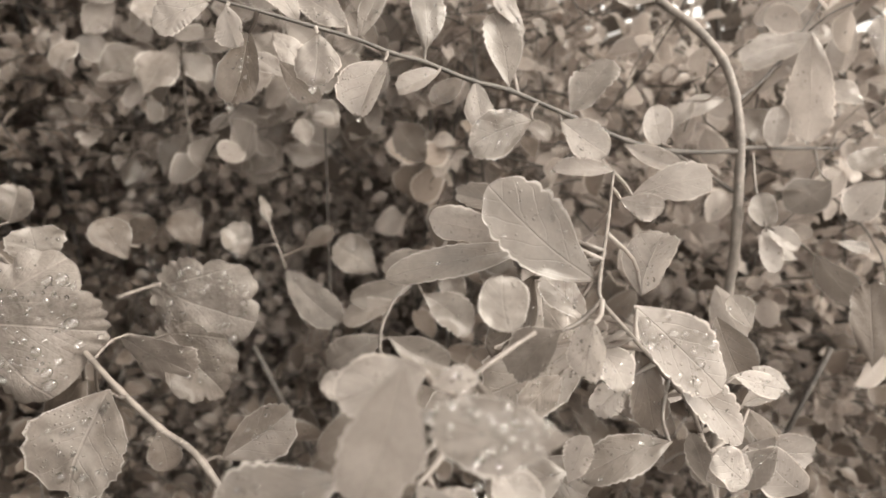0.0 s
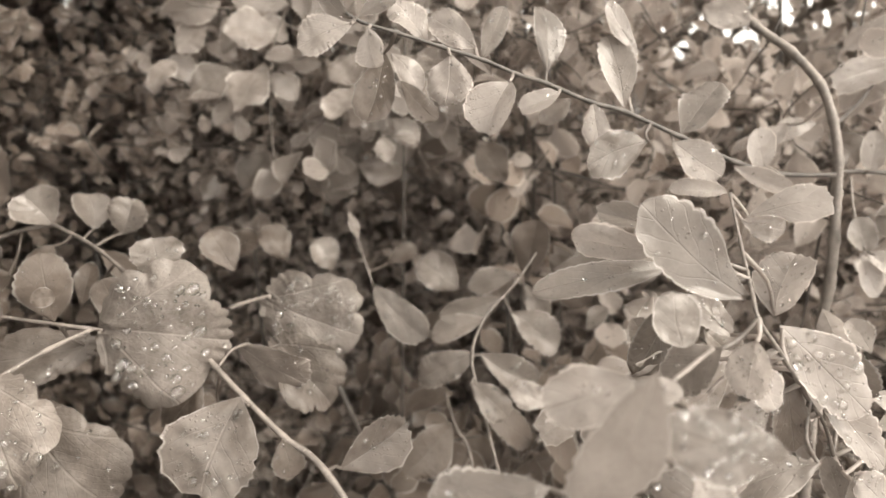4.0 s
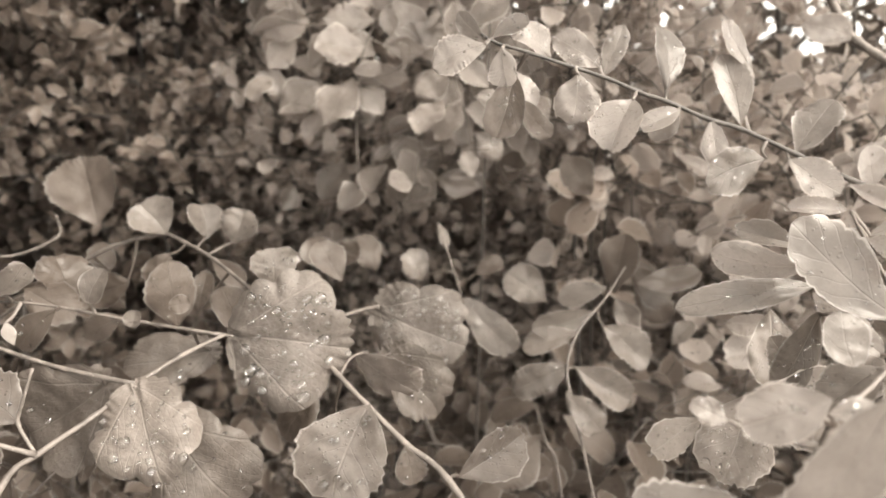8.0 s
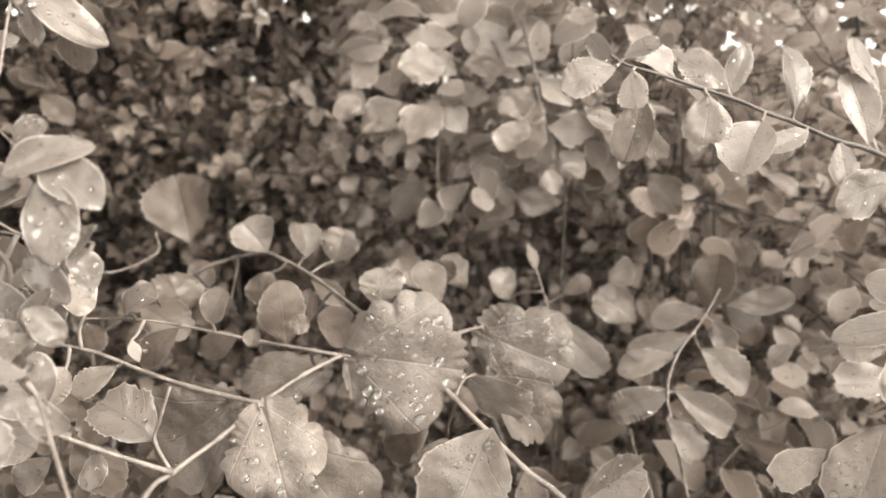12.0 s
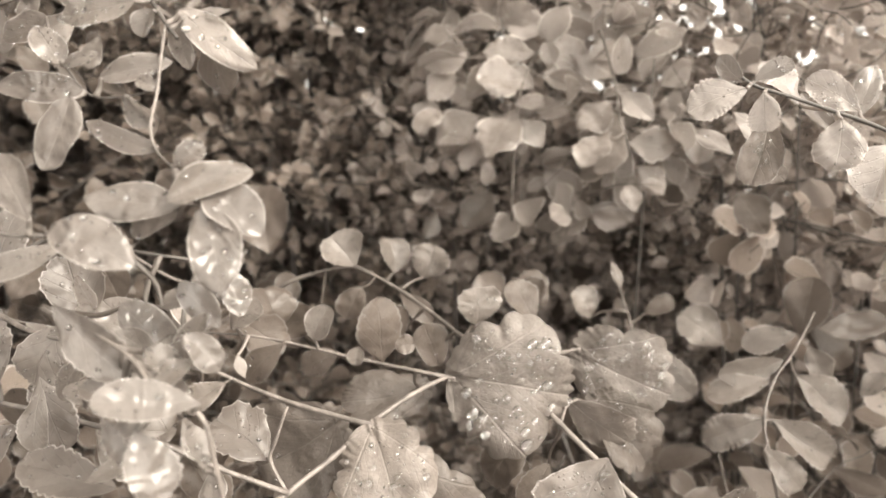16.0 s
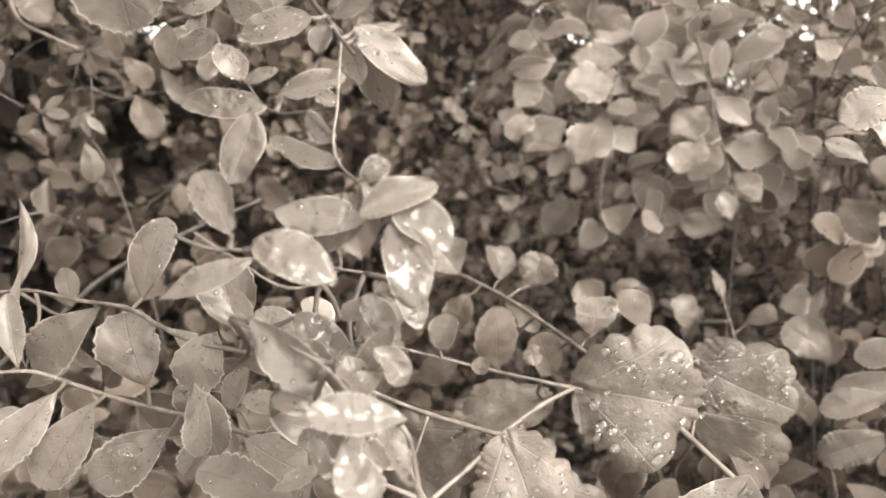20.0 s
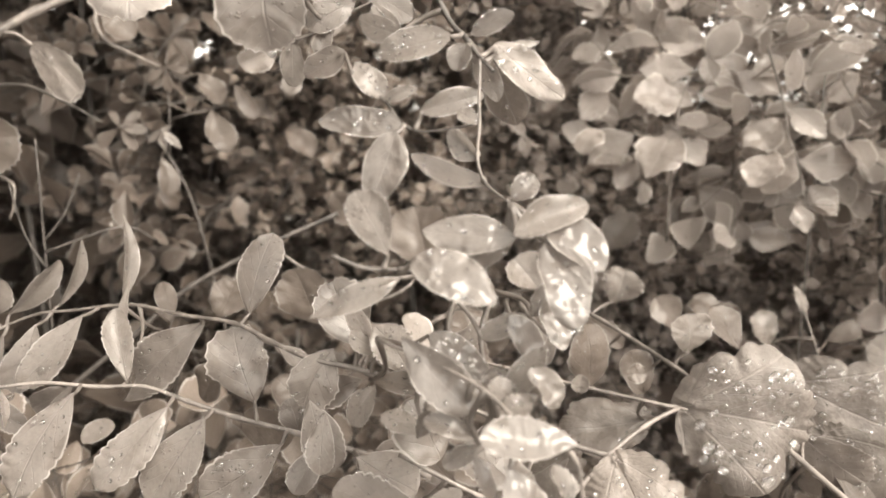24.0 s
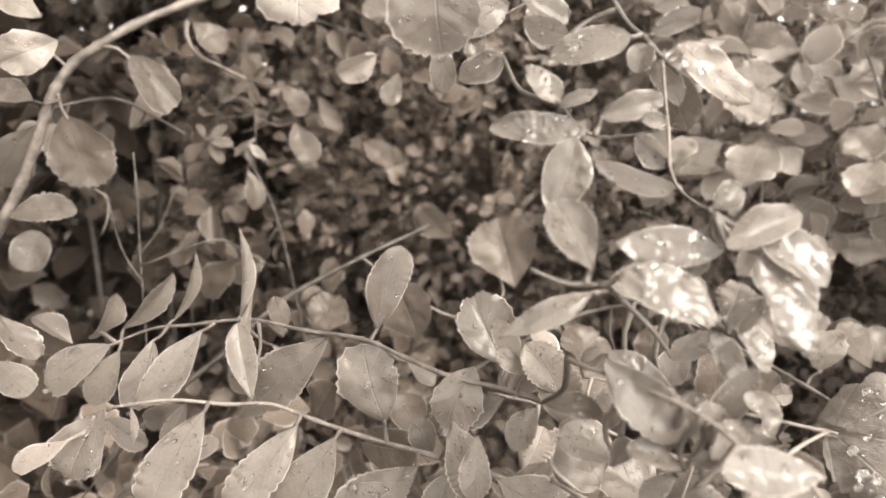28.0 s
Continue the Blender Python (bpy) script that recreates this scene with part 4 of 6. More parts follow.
leaf(tw, 'p', (-0.1398, 0.2328, 1.0335), (-0.0940, 0.2426, 1.0258), (0.24, -0.94, 0.24), 1.24, 52, PALM, fold=0.10, label='largest lobed leaf, beaded with raindrops')
leaf(tw, 'p', (-0.1601, 0.2005, 1.0272), (-0.1449, 0.1856, 0.9978), (0.29, -0.79, 0.55), 1.02, 26, PALM_LIGHT, fold=0.12, label='pale lobed leaf with drops along its edge')
leaf(tw, 'p', (-0.1769, 0.2083, 1.0223), (-0.2108, 0.2010, 1.0012), (0.15, -0.98, 0.10), 1.06, 6, PALM_DARK, label='lobed leaf toned dark for shade, with pale veins')
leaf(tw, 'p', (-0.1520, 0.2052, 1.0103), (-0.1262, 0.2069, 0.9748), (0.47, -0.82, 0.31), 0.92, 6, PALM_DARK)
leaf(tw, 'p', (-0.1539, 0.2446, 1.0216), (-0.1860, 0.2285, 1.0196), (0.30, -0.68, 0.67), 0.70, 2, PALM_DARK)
leaf(tw, 'b', (-0.1895, 0.1799, 1.0208), (-0.2101, 0.1802, 1.0329), (0.47, -0.35, 0.81), 0.92, 6, LOBED)
leaf(tw, 'r', (-0.2321, 0.2048, 1.0542), (-0.2413, 0.2065, 1.0690), (0.82, -0.19, 0.53), 0.95, 4, MID)
leaf(tw, 'r', (-0.2450, 0.2002, 1.0470), (-0.2394, 0.2011, 1.0629), (0.22, -0.97, -0.02), 0.87, 2, LEAF)
leaf(tw, 'o', (-0.2258, 0.2177, 1.0502), (-0.2177, 0.2238, 1.0621), (0.72, -0.67, -0.15), 0.82, 2, LEAF)
leaf(tw, 'r', (-0.1963, 0.2281, 1.0456), (-0.1906, 0.2331, 1.0585), (0.11, -0.94, 0.32), 0.79, 2, LEAF)
leaf(tw, 'o', (-0.2070, 0.2243, 1.0439), (-0.2213, 0.2182, 1.0290), (0.17, -0.96, 0.23), 0.59, 4, DULL)
leaf(tw, 'r', (-0.1788, 0.2293, 1.0358), (-0.1778, 0.2313, 1.0426), (0.29, -0.93, 0.23), 0.97, 0, LEAF)
leaf(tw, 'o', (-0.2198, 0.2025, 1.0353), (-0.2351, 0.1954, 1.0264), (0.07, -0.83, 0.55), 0.61, 4, MID)
leaf(tw, 'o', (-0.2389, 0.1848, 1.0232), (-0.2334, 0.1923, 1.0382), (0.26, -0.90, 0.35), 0.72, 3, MID)
leaf(tw, 'o', (-0.1904, 0.2405, 1.0356), (-0.2068, 0.2369, 1.0278), (0.05, -0.94, 0.32), 0.68, 6, DULL)
leaf(tw, 'o', (-0.2408, 0.2041, 1.0381), (-0.2293, 0.2098, 1.0472), (0.52, -0.85, -0.12), 0.74, 6, DULL)
leaf(tw, 's', (-0.2229, 0.2159, 1.0407), (-0.2192, 0.2143, 1.0318), (0.77, -0.49, 0.41), 0.52, 0, MID)
leaf(tw, 'o', (-0.2008, 0.1666, 1.0234), (-0.2000, 0.1600, 1.0127), (0.22, -0.82, 0.53), 0.73, 4, LEAF)
leaf(tw, 'b', (-0.2343, 0.1923, 1.0076), (-0.2146, 0.1865, 0.9918), (0.61, -0.08, 0.79), 0.84, 2, DULL)
leaf(tw, 'o', (-0.2331, 0.1965, 1.0228), (-0.2189, 0.1930, 1.0100), (0.32, -0.76, 0.56), 0.69, 2, DULL)
leaf(tw, 'o', (-0.1852, 0.1971, 0.9857), (-0.1807, 0.2039, 1.0010), (-0.02, -0.91, 0.41), 0.59, 0, DULL)
leaf(tw, 'b', (-0.2452, 0.2515, 1.0417), (-0.2237, 0.2547, 1.0286), (0.48, -0.60, 0.64), 0.84, 2, DULL)
leaf(tw, 'o', (-0.2190, 0.1668, 1.0185), (-0.2280, 0.1607, 1.0087), (0.13, -0.89, 0.43), 0.82, 3, LEAF)
leaf(tw, 'o', (-0.2234, 0.1709, 1.0382), (-0.2348, 0.1652, 1.0299), (0.48, -0.88, -0.05), 0.64, 3, LEAF)
leaf(tw, 'b', (-0.2326, 0.2619, 1.0308), (-0.2413, 0.2679, 1.0526), (0.84, -0.34, 0.42), 1.06, 0, DULL)

tw = twig('sturdy twig rising beneath large rain-beaded leaves', [(-0.0208, 0.1988, 0.9587), (-0.0512, 0.2206, 0.9869), (-0.0687, 0.2268, 0.9966), (-0.0849, 0.2326, 1.0082), (-0.0989, 0.2403, 1.0167), (-0.1116, 0.2489, 1.0236)], 0.00130, 0.00100, PALE_BARK)
side_stem(tw, [(-0.1124, 0.2854, 1.0230), (-0.1040, 0.2899, 1.0252), (-0.0951, 0.2923, 1.0272)], 0.00100, 0.00080, PALE_BARK)
side_stem(tw, [(-0.0978, 0.2405, 1.0167), (-0.0967, 0.2508, 1.0190), (-0.0932, 0.2569, 1.0191)], 0.00060, 0.00050, PALE_BARK)
leaf(tw, 'p', (-0.0964, 0.2917, 1.0262), (-0.0540, 0.2961, 1.0079), (0.19, -0.96, 0.20), 1.03, 46, PALM, fold=0.12, label='lobed leaf beaded with raindrops')
leaf(tw, 'b', (-0.0966, 0.2579, 1.0178), (-0.0706, 0.2654, 0.9983), (0.10, -0.97, -0.23), 0.69, 8, LOBED)
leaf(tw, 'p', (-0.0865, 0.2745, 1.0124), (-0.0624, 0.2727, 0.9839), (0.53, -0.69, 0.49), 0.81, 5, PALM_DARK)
leaf(tw, 'b', (-0.0796, 0.2195, 1.0162), (-0.0911, 0.2029, 0.9835), (0.16, -0.81, 0.56), 0.95, 34, LEAF, fold=0.06, label='rounded leaf with large clear drops')
leaf(tw, 'b', (-0.0492, 0.2302, 0.9816), (-0.0253, 0.2434, 0.9953), (0.39, -0.90, 0.18), 0.70, 12, LOBED, fold=0.35)
leaf(tw, 'o', (-0.0685, 0.2248, 0.9967), (-0.0647, 0.2210, 0.9829), (0.35, -0.87, 0.33), 0.83, 2, DULL)
leaf(tw, 'o', (-0.1025, 0.2485, 0.9941), (-0.1122, 0.2382, 0.9782), (0.33, -0.87, 0.36), 0.74, 2, DULL)
leaf(tw, 'b', (-0.1147, 0.2576, 0.9986), (-0.1282, 0.2497, 0.9800), (-0.26, -0.81, 0.53), 0.91, 2, DULL)

tw = twig('brown twig arching behind the lobed leaves', [(-0.2755, 0.3158, 1.0300), (-0.2678, 0.3130, 1.0332), (-0.2459, 0.3152, 1.0441), (-0.2198, 0.3183, 1.0509), (-0.2056, 0.3144, 1.0488), (-0.1816, 0.3022, 1.0430), (-0.1455, 0.2758, 1.0334), (-0.1278, 0.2621, 1.0271)], 0.00110, 0.00090, BARK)
side_stem(tw, [(-0.2678, 0.3130, 1.0332), (-0.3021, 0.3053, 1.0110), (-0.3394, 0.3008, 0.9832)], 0.00100, 0.00080, BARK)
leaf(tw, 'b', (-0.2162, 0.3189, 1.0503), (-0.2307, 0.3195, 1.0662), (0.47, -0.76, 0.46), 1.17, 5, LEAF, fold=0.50)
leaf(tw, 'b', (-0.1930, 0.3173, 1.0498), (-0.1997, 0.3246, 1.0662), (0.67, -0.54, 0.51), 1.04, 3, LEAF, fold=0.50)
leaf(tw, 'b', (-0.1776, 0.3149, 1.0481), (-0.1725, 0.3199, 1.0650), (0.20, -0.95, 0.22), 1.17, 8, LEAF, fold=0.50)
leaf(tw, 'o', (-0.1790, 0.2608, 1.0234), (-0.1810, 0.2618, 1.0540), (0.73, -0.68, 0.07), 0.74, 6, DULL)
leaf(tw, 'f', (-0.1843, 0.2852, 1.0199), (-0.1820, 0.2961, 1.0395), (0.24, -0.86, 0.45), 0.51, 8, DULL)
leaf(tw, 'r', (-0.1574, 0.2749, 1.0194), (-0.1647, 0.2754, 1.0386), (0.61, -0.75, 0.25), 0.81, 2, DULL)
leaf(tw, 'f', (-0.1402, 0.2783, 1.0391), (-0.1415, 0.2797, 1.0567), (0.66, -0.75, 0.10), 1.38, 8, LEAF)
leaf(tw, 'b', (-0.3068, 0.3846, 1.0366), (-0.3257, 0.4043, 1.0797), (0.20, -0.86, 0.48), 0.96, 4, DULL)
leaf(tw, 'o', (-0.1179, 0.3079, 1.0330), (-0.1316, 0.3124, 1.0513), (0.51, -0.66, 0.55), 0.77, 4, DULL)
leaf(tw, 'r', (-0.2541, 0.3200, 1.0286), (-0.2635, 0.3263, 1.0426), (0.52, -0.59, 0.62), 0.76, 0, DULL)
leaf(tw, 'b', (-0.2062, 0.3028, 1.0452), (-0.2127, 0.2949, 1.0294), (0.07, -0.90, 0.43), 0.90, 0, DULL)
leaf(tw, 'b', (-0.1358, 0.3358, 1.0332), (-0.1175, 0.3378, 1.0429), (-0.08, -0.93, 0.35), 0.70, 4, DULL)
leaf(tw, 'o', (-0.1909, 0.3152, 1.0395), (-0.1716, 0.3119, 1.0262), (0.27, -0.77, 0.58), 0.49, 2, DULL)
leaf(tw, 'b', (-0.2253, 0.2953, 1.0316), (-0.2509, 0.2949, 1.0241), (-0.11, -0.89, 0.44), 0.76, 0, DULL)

tw = twig('pale leafy spray with leaves in pairs', [(-0.1626, 0.4894, 1.0393), (-0.1617, 0.4859, 1.0901), (-0.1604, 0.4928, 1.1299), (-0.1565, 0.5033, 1.1536), (-0.1492, 0.5111, 1.1702), (-0.1404, 0.5203, 1.1861), (-0.1378, 0.5311, 1.2176)], 0.00080, 0.00060, BARK)
leaf(tw, 't', (-0.1507, 0.5102, 1.1686), (-0.1883, 0.4960, 1.1691), (0.35, -0.91, 0.22), 0.57, 6, MID)
leaf(tw, 't', (-0.1426, 0.5193, 1.1854), (-0.1806, 0.5150, 1.1993), (0.15, -0.98, 0.12), 0.67, 6, MID)
leaf(tw, 't', (-0.1392, 0.5159, 1.1842), (-0.1171, 0.5198, 1.1491), (0.50, -0.83, 0.22), 0.73, 6, MID)
leaf(tw, 't', (-0.1455, 0.5056, 1.1514), (-0.1162, 0.5140, 1.1490), (0.28, -0.81, 0.52), 0.88, 6, MID)
leaf(tw, 't', (-0.1577, 0.5008, 1.1496), (-0.1891, 0.4795, 1.1492), (0.49, -0.73, 0.47), 0.95, 6, MID)
leaf(tw, 't', (-0.1515, 0.4909, 1.1358), (-0.1235, 0.4899, 1.1275), (-0.13, -0.94, -0.32), 0.62, 6, MID)
leaf(tw, 't', (-0.1567, 0.4791, 1.1218), (-0.1399, 0.4808, 1.1030), (0.33, -0.92, 0.22), 0.80, 6, MID)
leaf(tw, 't', (-0.1611, 0.4814, 1.1287), (-0.1761, 0.4567, 1.0960), (-0.18, -0.74, 0.64), 0.84, 6, MID)
leaf(tw, 't', (-0.1874, 0.4884, 1.1245), (-0.2202, 0.4828, 1.1025), (0.05, -0.98, 0.17), 0.73, 6, MID)
leaf(tw, 't', (-0.1866, 0.4865, 1.1068), (-0.1964, 0.4702, 1.0857), (0.06, -0.80, 0.59), 0.66, 6, MID)
leaf(tw, 't', (-0.1226, 0.5129, 1.1656), (-0.0944, 0.5144, 1.1517), (0.17, -0.95, 0.25), 0.72, 6, MID)
leaf(tw, 't', (-0.2007, 0.5081, 1.1708), (-0.2293, 0.4844, 1.1587), (0.65, -0.76, -0.03), 0.62, 6, MID)
leaf(tw, 't', (-0.2096, 0.5010, 1.1546), (-0.2260, 0.4841, 1.1345), (0.19, -0.82, 0.53), 0.78, 6, MID)
leaf(tw, 't', (-0.1360, 0.5248, 1.1895), (-0.1018, 0.5407, 1.2011), (0.36, -0.91, 0.20), 0.66, 6, MID)
leaf(tw, 't', (-0.1713, 0.5134, 1.1940), (-0.1946, 0.5018, 1.2172), (-0.03, -0.88, -0.47), 0.72, 6, MID)
leaf(tw, 't', (-0.1165, 0.5418, 1.1860), (-0.0879, 0.5510, 1.1734), (0.41, -0.86, 0.31), 0.63, 6, MID)
leaf(tw, 't', (-0.2194, 0.5100, 1.1167), (-0.2428, 0.4957, 1.1301), (0.61, -0.76, 0.25), 0.68, 6, MID)
leaf(tw, 't', (-0.1784, 0.5140, 1.1623), (-0.2006, 0.5009, 1.1339), (0.07, -0.92, 0.37), 0.58, 6, MID)
leaf(tw, 't', (-0.2158, 0.5290, 1.1890), (-0.2410, 0.5222, 1.1811), (0.10, -0.88, 0.46), 0.79, 6, MID)

tw = twig('drooping leafy spray wet at the leaf tips', [(-0.1048, 0.5071, 1.1829), (-0.0931, 0.4969, 1.1466), (-0.0880, 0.4906, 1.1222), (-0.0811, 0.4863, 1.1035), (-0.0760, 0.4825, 1.0810)], 0.00080, 0.00060, BARK)
leaf(tw, 't', (-0.0945, 0.4934, 1.1342), (-0.1163, 0.4802, 1.1165), (-0.05, -0.77, 0.63), 0.95, 8, MID)
leaf(tw, 't', (-0.0898, 0.4967, 1.1409), (-0.0659, 0.4923, 1.1210), (0.06, -0.96, 0.29), 0.58, 6, MID)
leaf(tw, 't', (-0.0851, 0.4863, 1.1095), (-0.1015, 0.4799, 1.0844), (-0.37, -0.81, 0.45), 0.95, 6, MID)
leaf(tw, 't', (-0.0820, 0.4867, 1.1065), (-0.0476, 0.4895, 1.1052), (0.09, -0.96, 0.25), 0.73, 6, MID)
leaf(tw, 't', (-0.0801, 0.4828, 1.0793), (-0.0745, 0.4743, 1.0600), (0.20, -0.87, 0.44), 0.68, 6, MID)
leaf(tw, 't', (-0.0734, 0.4901, 1.0902), (-0.0559, 0.4871, 1.0710), (0.07, -0.98, 0.21), 0.80, 6, MID)
leaf(tw, 't', (-0.1123, 0.5423, 1.0487), (-0.0738, 0.5422, 1.0425), (0.06, -0.92, 0.39), 0.55, 6, MID)
leaf(tw, 't', (-0.1140, 0.5421, 1.0504), (-0.1327, 0.5278, 1.0295), (0.07, -0.85, 0.52), 0.88, 6, MID)
leaf(tw, 't', (-0.1302, 0.5315, 1.0750), (-0.1554, 0.5136, 1.0561), (0.01, -0.73, 0.68), 0.76, 0, DULL)
leaf(tw, 't', (-0.1095, 0.5383, 1.0726), (-0.1336, 0.5337, 1.0568), (-0.17, -0.84, 0.51), 0.76, 6, MID)
leaf(tw, 't', (-0.0623, 0.5509, 1.1443), (-0.0396, 0.5655, 1.1645), (0.49, -0.87, 0.07), 0.63, 6, MID)
leaf(tw, 't', (-0.0731, 0.5293, 1.1163), (-0.0547, 0.5437, 1.1361), (-0.20, -0.69, 0.69), 0.63, 6, MID)
leaf(tw, 't', (-0.0319, 0.5516, 1.1029), (-0.0083, 0.5666, 1.1146), (0.49, -0.86, 0.12), 0.48, 3, DULL)
leaf(tw, 't', (-0.0388, 0.5602, 1.1480), (-0.0180, 0.5602, 1.1273), (0.08, -0.99, 0.08), 0.62, 3, DULL)
leaf(tw, 't', (-0.0121, 0.4654, 1.0782), (0.0076, 0.4584, 1.0520), (0.02, -0.96, 0.27), 0.76, 0, DULL)
leaf(tw, 't', (-0.0420, 0.5410, 1.0744), (-0.0565, 0.5243, 1.0468), (-0.10, -0.83, 0.55), 0.68, 0, DULL)
leaf(tw, 't', (-0.1450, 0.5233, 1.1851), (-0.1782, 0.5130, 1.2007), (0.27, -0.96, -0.06), 0.78, 6, MID)
leaf(tw, 't', (-0.1435, 0.5237, 1.1839), (-0.1089, 0.5303, 1.1878), (0.21, -0.92, -0.34), 0.65, 6, MID)
leaf(tw, 't', (-0.1498, 0.5011, 1.1435), (-0.1751, 0.5012, 1.1558), (0.17, -0.92, 0.35), 0.76, 6, MID)
leaf(tw, 't', (-0.1399, 0.5084, 1.1564), (-0.1439, 0.5100, 1.1774), (0.22, -0.97, 0.12), 0.69, 6, MID)
leaf(tw, 't', (-0.1425, 0.5062, 1.1516), (-0.1138, 0.5072, 1.1461), (-0.05, -0.91, -0.41), 0.67, 6, MID)
leaf(tw, 't', (-0.1132, 0.5102, 1.1609), (-0.0926, 0.5267, 1.1753), (0.30, -0.81, 0.50), 0.61, 6, MID)
leaf(tw, 't', (-0.0954, 0.4744, 1.1125), (-0.1112, 0.4564, 1.0912), (-0.23, -0.65, 0.72), 0.89, 6, MID)
leaf(tw, 't', (-0.1027, 0.4967, 1.1276), (-0.0874, 0.5065, 1.1047), (0.49, -0.87, -0.04), 0.68, 6, MID)
leaf(tw, 'r', (-0.2050, 0.4397, 1.1294), (-0.2155, 0.4291, 1.1140), (-0.17, -0.76, 0.63), 0.90, 2, MID)
leaf(tw, 't', (-0.1420, 0.5362, 1.0744), (-0.1595, 0.5261, 1.0502), (0.06, -0.94, 0.35), 0.94, 6, LEAF)
leaf(tw, 't', (-0.1183, 0.5314, 1.0495), (-0.1360, 0.5300, 1.0204), (0.45, -0.86, -0.23), 0.79, 6, LEAF)
leaf(tw, 't', (-0.1111, 0.5318, 1.0487), (-0.0759, 0.5354, 1.0414), (0.10, -0.99, -0.00), 0.54, 6, MID)
leaf(tw, 'r', (-0.0764, 0.5727, 1.0692), (-0.0698, 0.5644, 1.0432), (-0.03, -0.95, 0.30), 0.60, 0, LEAF)
leaf(tw, 't', (-0.0635, 0.5766, 1.0782), (-0.0460, 0.5642, 1.0575), (0.21, -0.75, 0.63), 0.89, 6, LEAF)
leaf(tw, 't', (-0.1339, 0.5478, 1.0755), (-0.1148, 0.5499, 1.0481), (0.50, -0.82, 0.29), 0.83, 6, LEAF)
leaf(tw, 't', (-0.0977, 0.5616, 1.0743), (-0.1125, 0.5516, 1.0571), (0.16, -0.91, 0.39), 0.61, 2, DULL)
leaf(tw, 't', (-0.1932, 0.5576, 1.0576), (-0.2120, 0.5431, 1.0266), (-0.01, -0.90, 0.43), 0.87, 6, LEAF)
leaf(tw, 't', (-0.2419, 0.5574, 1.0380), (-0.2497, 0.5476, 1.0154), (0.65, -0.75, 0.10), 0.68, 6, LEAF)

tw = twig('shaded shoot with small star-like leaf tufts', [(-0.4388, 0.3425, 0.9590), (-0.4474, 0.3293, 1.0733), (-0.4585, 0.3204, 1.1182), (-0.4701, 0.3097, 1.1348), (-0.4815, 0.3052, 1.1376)], 0.00090, 0.00060, DARK_BARK)
side_stem(tw, [(-0.4585, 0.3204, 1.1182), (-0.4540, 0.3195, 1.1464), (-0.4576, 0.3236, 1.1735)], 0.00070, 0.00050, DARK_BARK)
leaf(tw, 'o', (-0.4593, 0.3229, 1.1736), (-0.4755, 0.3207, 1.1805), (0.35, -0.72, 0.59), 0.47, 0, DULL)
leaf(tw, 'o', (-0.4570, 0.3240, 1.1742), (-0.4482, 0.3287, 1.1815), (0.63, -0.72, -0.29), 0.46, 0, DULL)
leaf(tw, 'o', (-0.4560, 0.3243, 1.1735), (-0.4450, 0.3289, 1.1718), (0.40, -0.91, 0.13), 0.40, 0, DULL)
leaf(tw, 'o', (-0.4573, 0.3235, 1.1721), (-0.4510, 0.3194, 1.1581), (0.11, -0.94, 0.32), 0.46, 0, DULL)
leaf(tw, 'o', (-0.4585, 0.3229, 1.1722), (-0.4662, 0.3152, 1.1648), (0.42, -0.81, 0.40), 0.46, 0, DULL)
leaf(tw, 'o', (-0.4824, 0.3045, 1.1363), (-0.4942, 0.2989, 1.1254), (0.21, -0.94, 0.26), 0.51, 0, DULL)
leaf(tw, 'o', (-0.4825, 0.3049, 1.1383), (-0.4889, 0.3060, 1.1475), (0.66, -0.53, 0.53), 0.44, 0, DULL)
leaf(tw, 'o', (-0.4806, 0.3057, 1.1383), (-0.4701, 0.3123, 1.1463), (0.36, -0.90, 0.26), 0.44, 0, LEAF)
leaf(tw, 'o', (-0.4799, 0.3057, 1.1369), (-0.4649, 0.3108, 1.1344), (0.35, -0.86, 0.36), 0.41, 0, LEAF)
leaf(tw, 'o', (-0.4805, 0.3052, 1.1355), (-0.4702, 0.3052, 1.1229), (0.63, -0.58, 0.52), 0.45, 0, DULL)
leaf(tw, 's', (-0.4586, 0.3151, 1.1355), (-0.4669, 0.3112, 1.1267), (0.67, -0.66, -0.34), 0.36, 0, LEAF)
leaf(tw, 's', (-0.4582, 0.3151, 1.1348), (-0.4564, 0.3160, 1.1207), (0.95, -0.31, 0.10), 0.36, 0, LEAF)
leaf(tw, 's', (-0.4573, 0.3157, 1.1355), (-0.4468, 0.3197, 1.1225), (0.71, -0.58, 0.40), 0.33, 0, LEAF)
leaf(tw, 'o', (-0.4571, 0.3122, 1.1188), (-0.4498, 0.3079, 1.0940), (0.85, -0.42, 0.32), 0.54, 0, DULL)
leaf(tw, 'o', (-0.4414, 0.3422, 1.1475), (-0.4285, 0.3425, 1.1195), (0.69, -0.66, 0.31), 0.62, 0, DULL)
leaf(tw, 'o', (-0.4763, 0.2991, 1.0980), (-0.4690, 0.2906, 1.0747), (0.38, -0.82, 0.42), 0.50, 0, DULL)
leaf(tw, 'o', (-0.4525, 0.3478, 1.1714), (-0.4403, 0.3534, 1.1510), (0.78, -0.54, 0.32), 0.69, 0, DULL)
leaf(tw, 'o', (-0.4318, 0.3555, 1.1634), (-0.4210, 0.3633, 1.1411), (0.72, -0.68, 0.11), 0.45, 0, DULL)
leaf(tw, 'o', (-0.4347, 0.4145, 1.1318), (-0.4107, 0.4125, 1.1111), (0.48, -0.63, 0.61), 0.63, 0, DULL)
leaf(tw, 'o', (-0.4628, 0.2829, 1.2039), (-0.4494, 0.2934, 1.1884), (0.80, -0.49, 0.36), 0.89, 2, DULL)

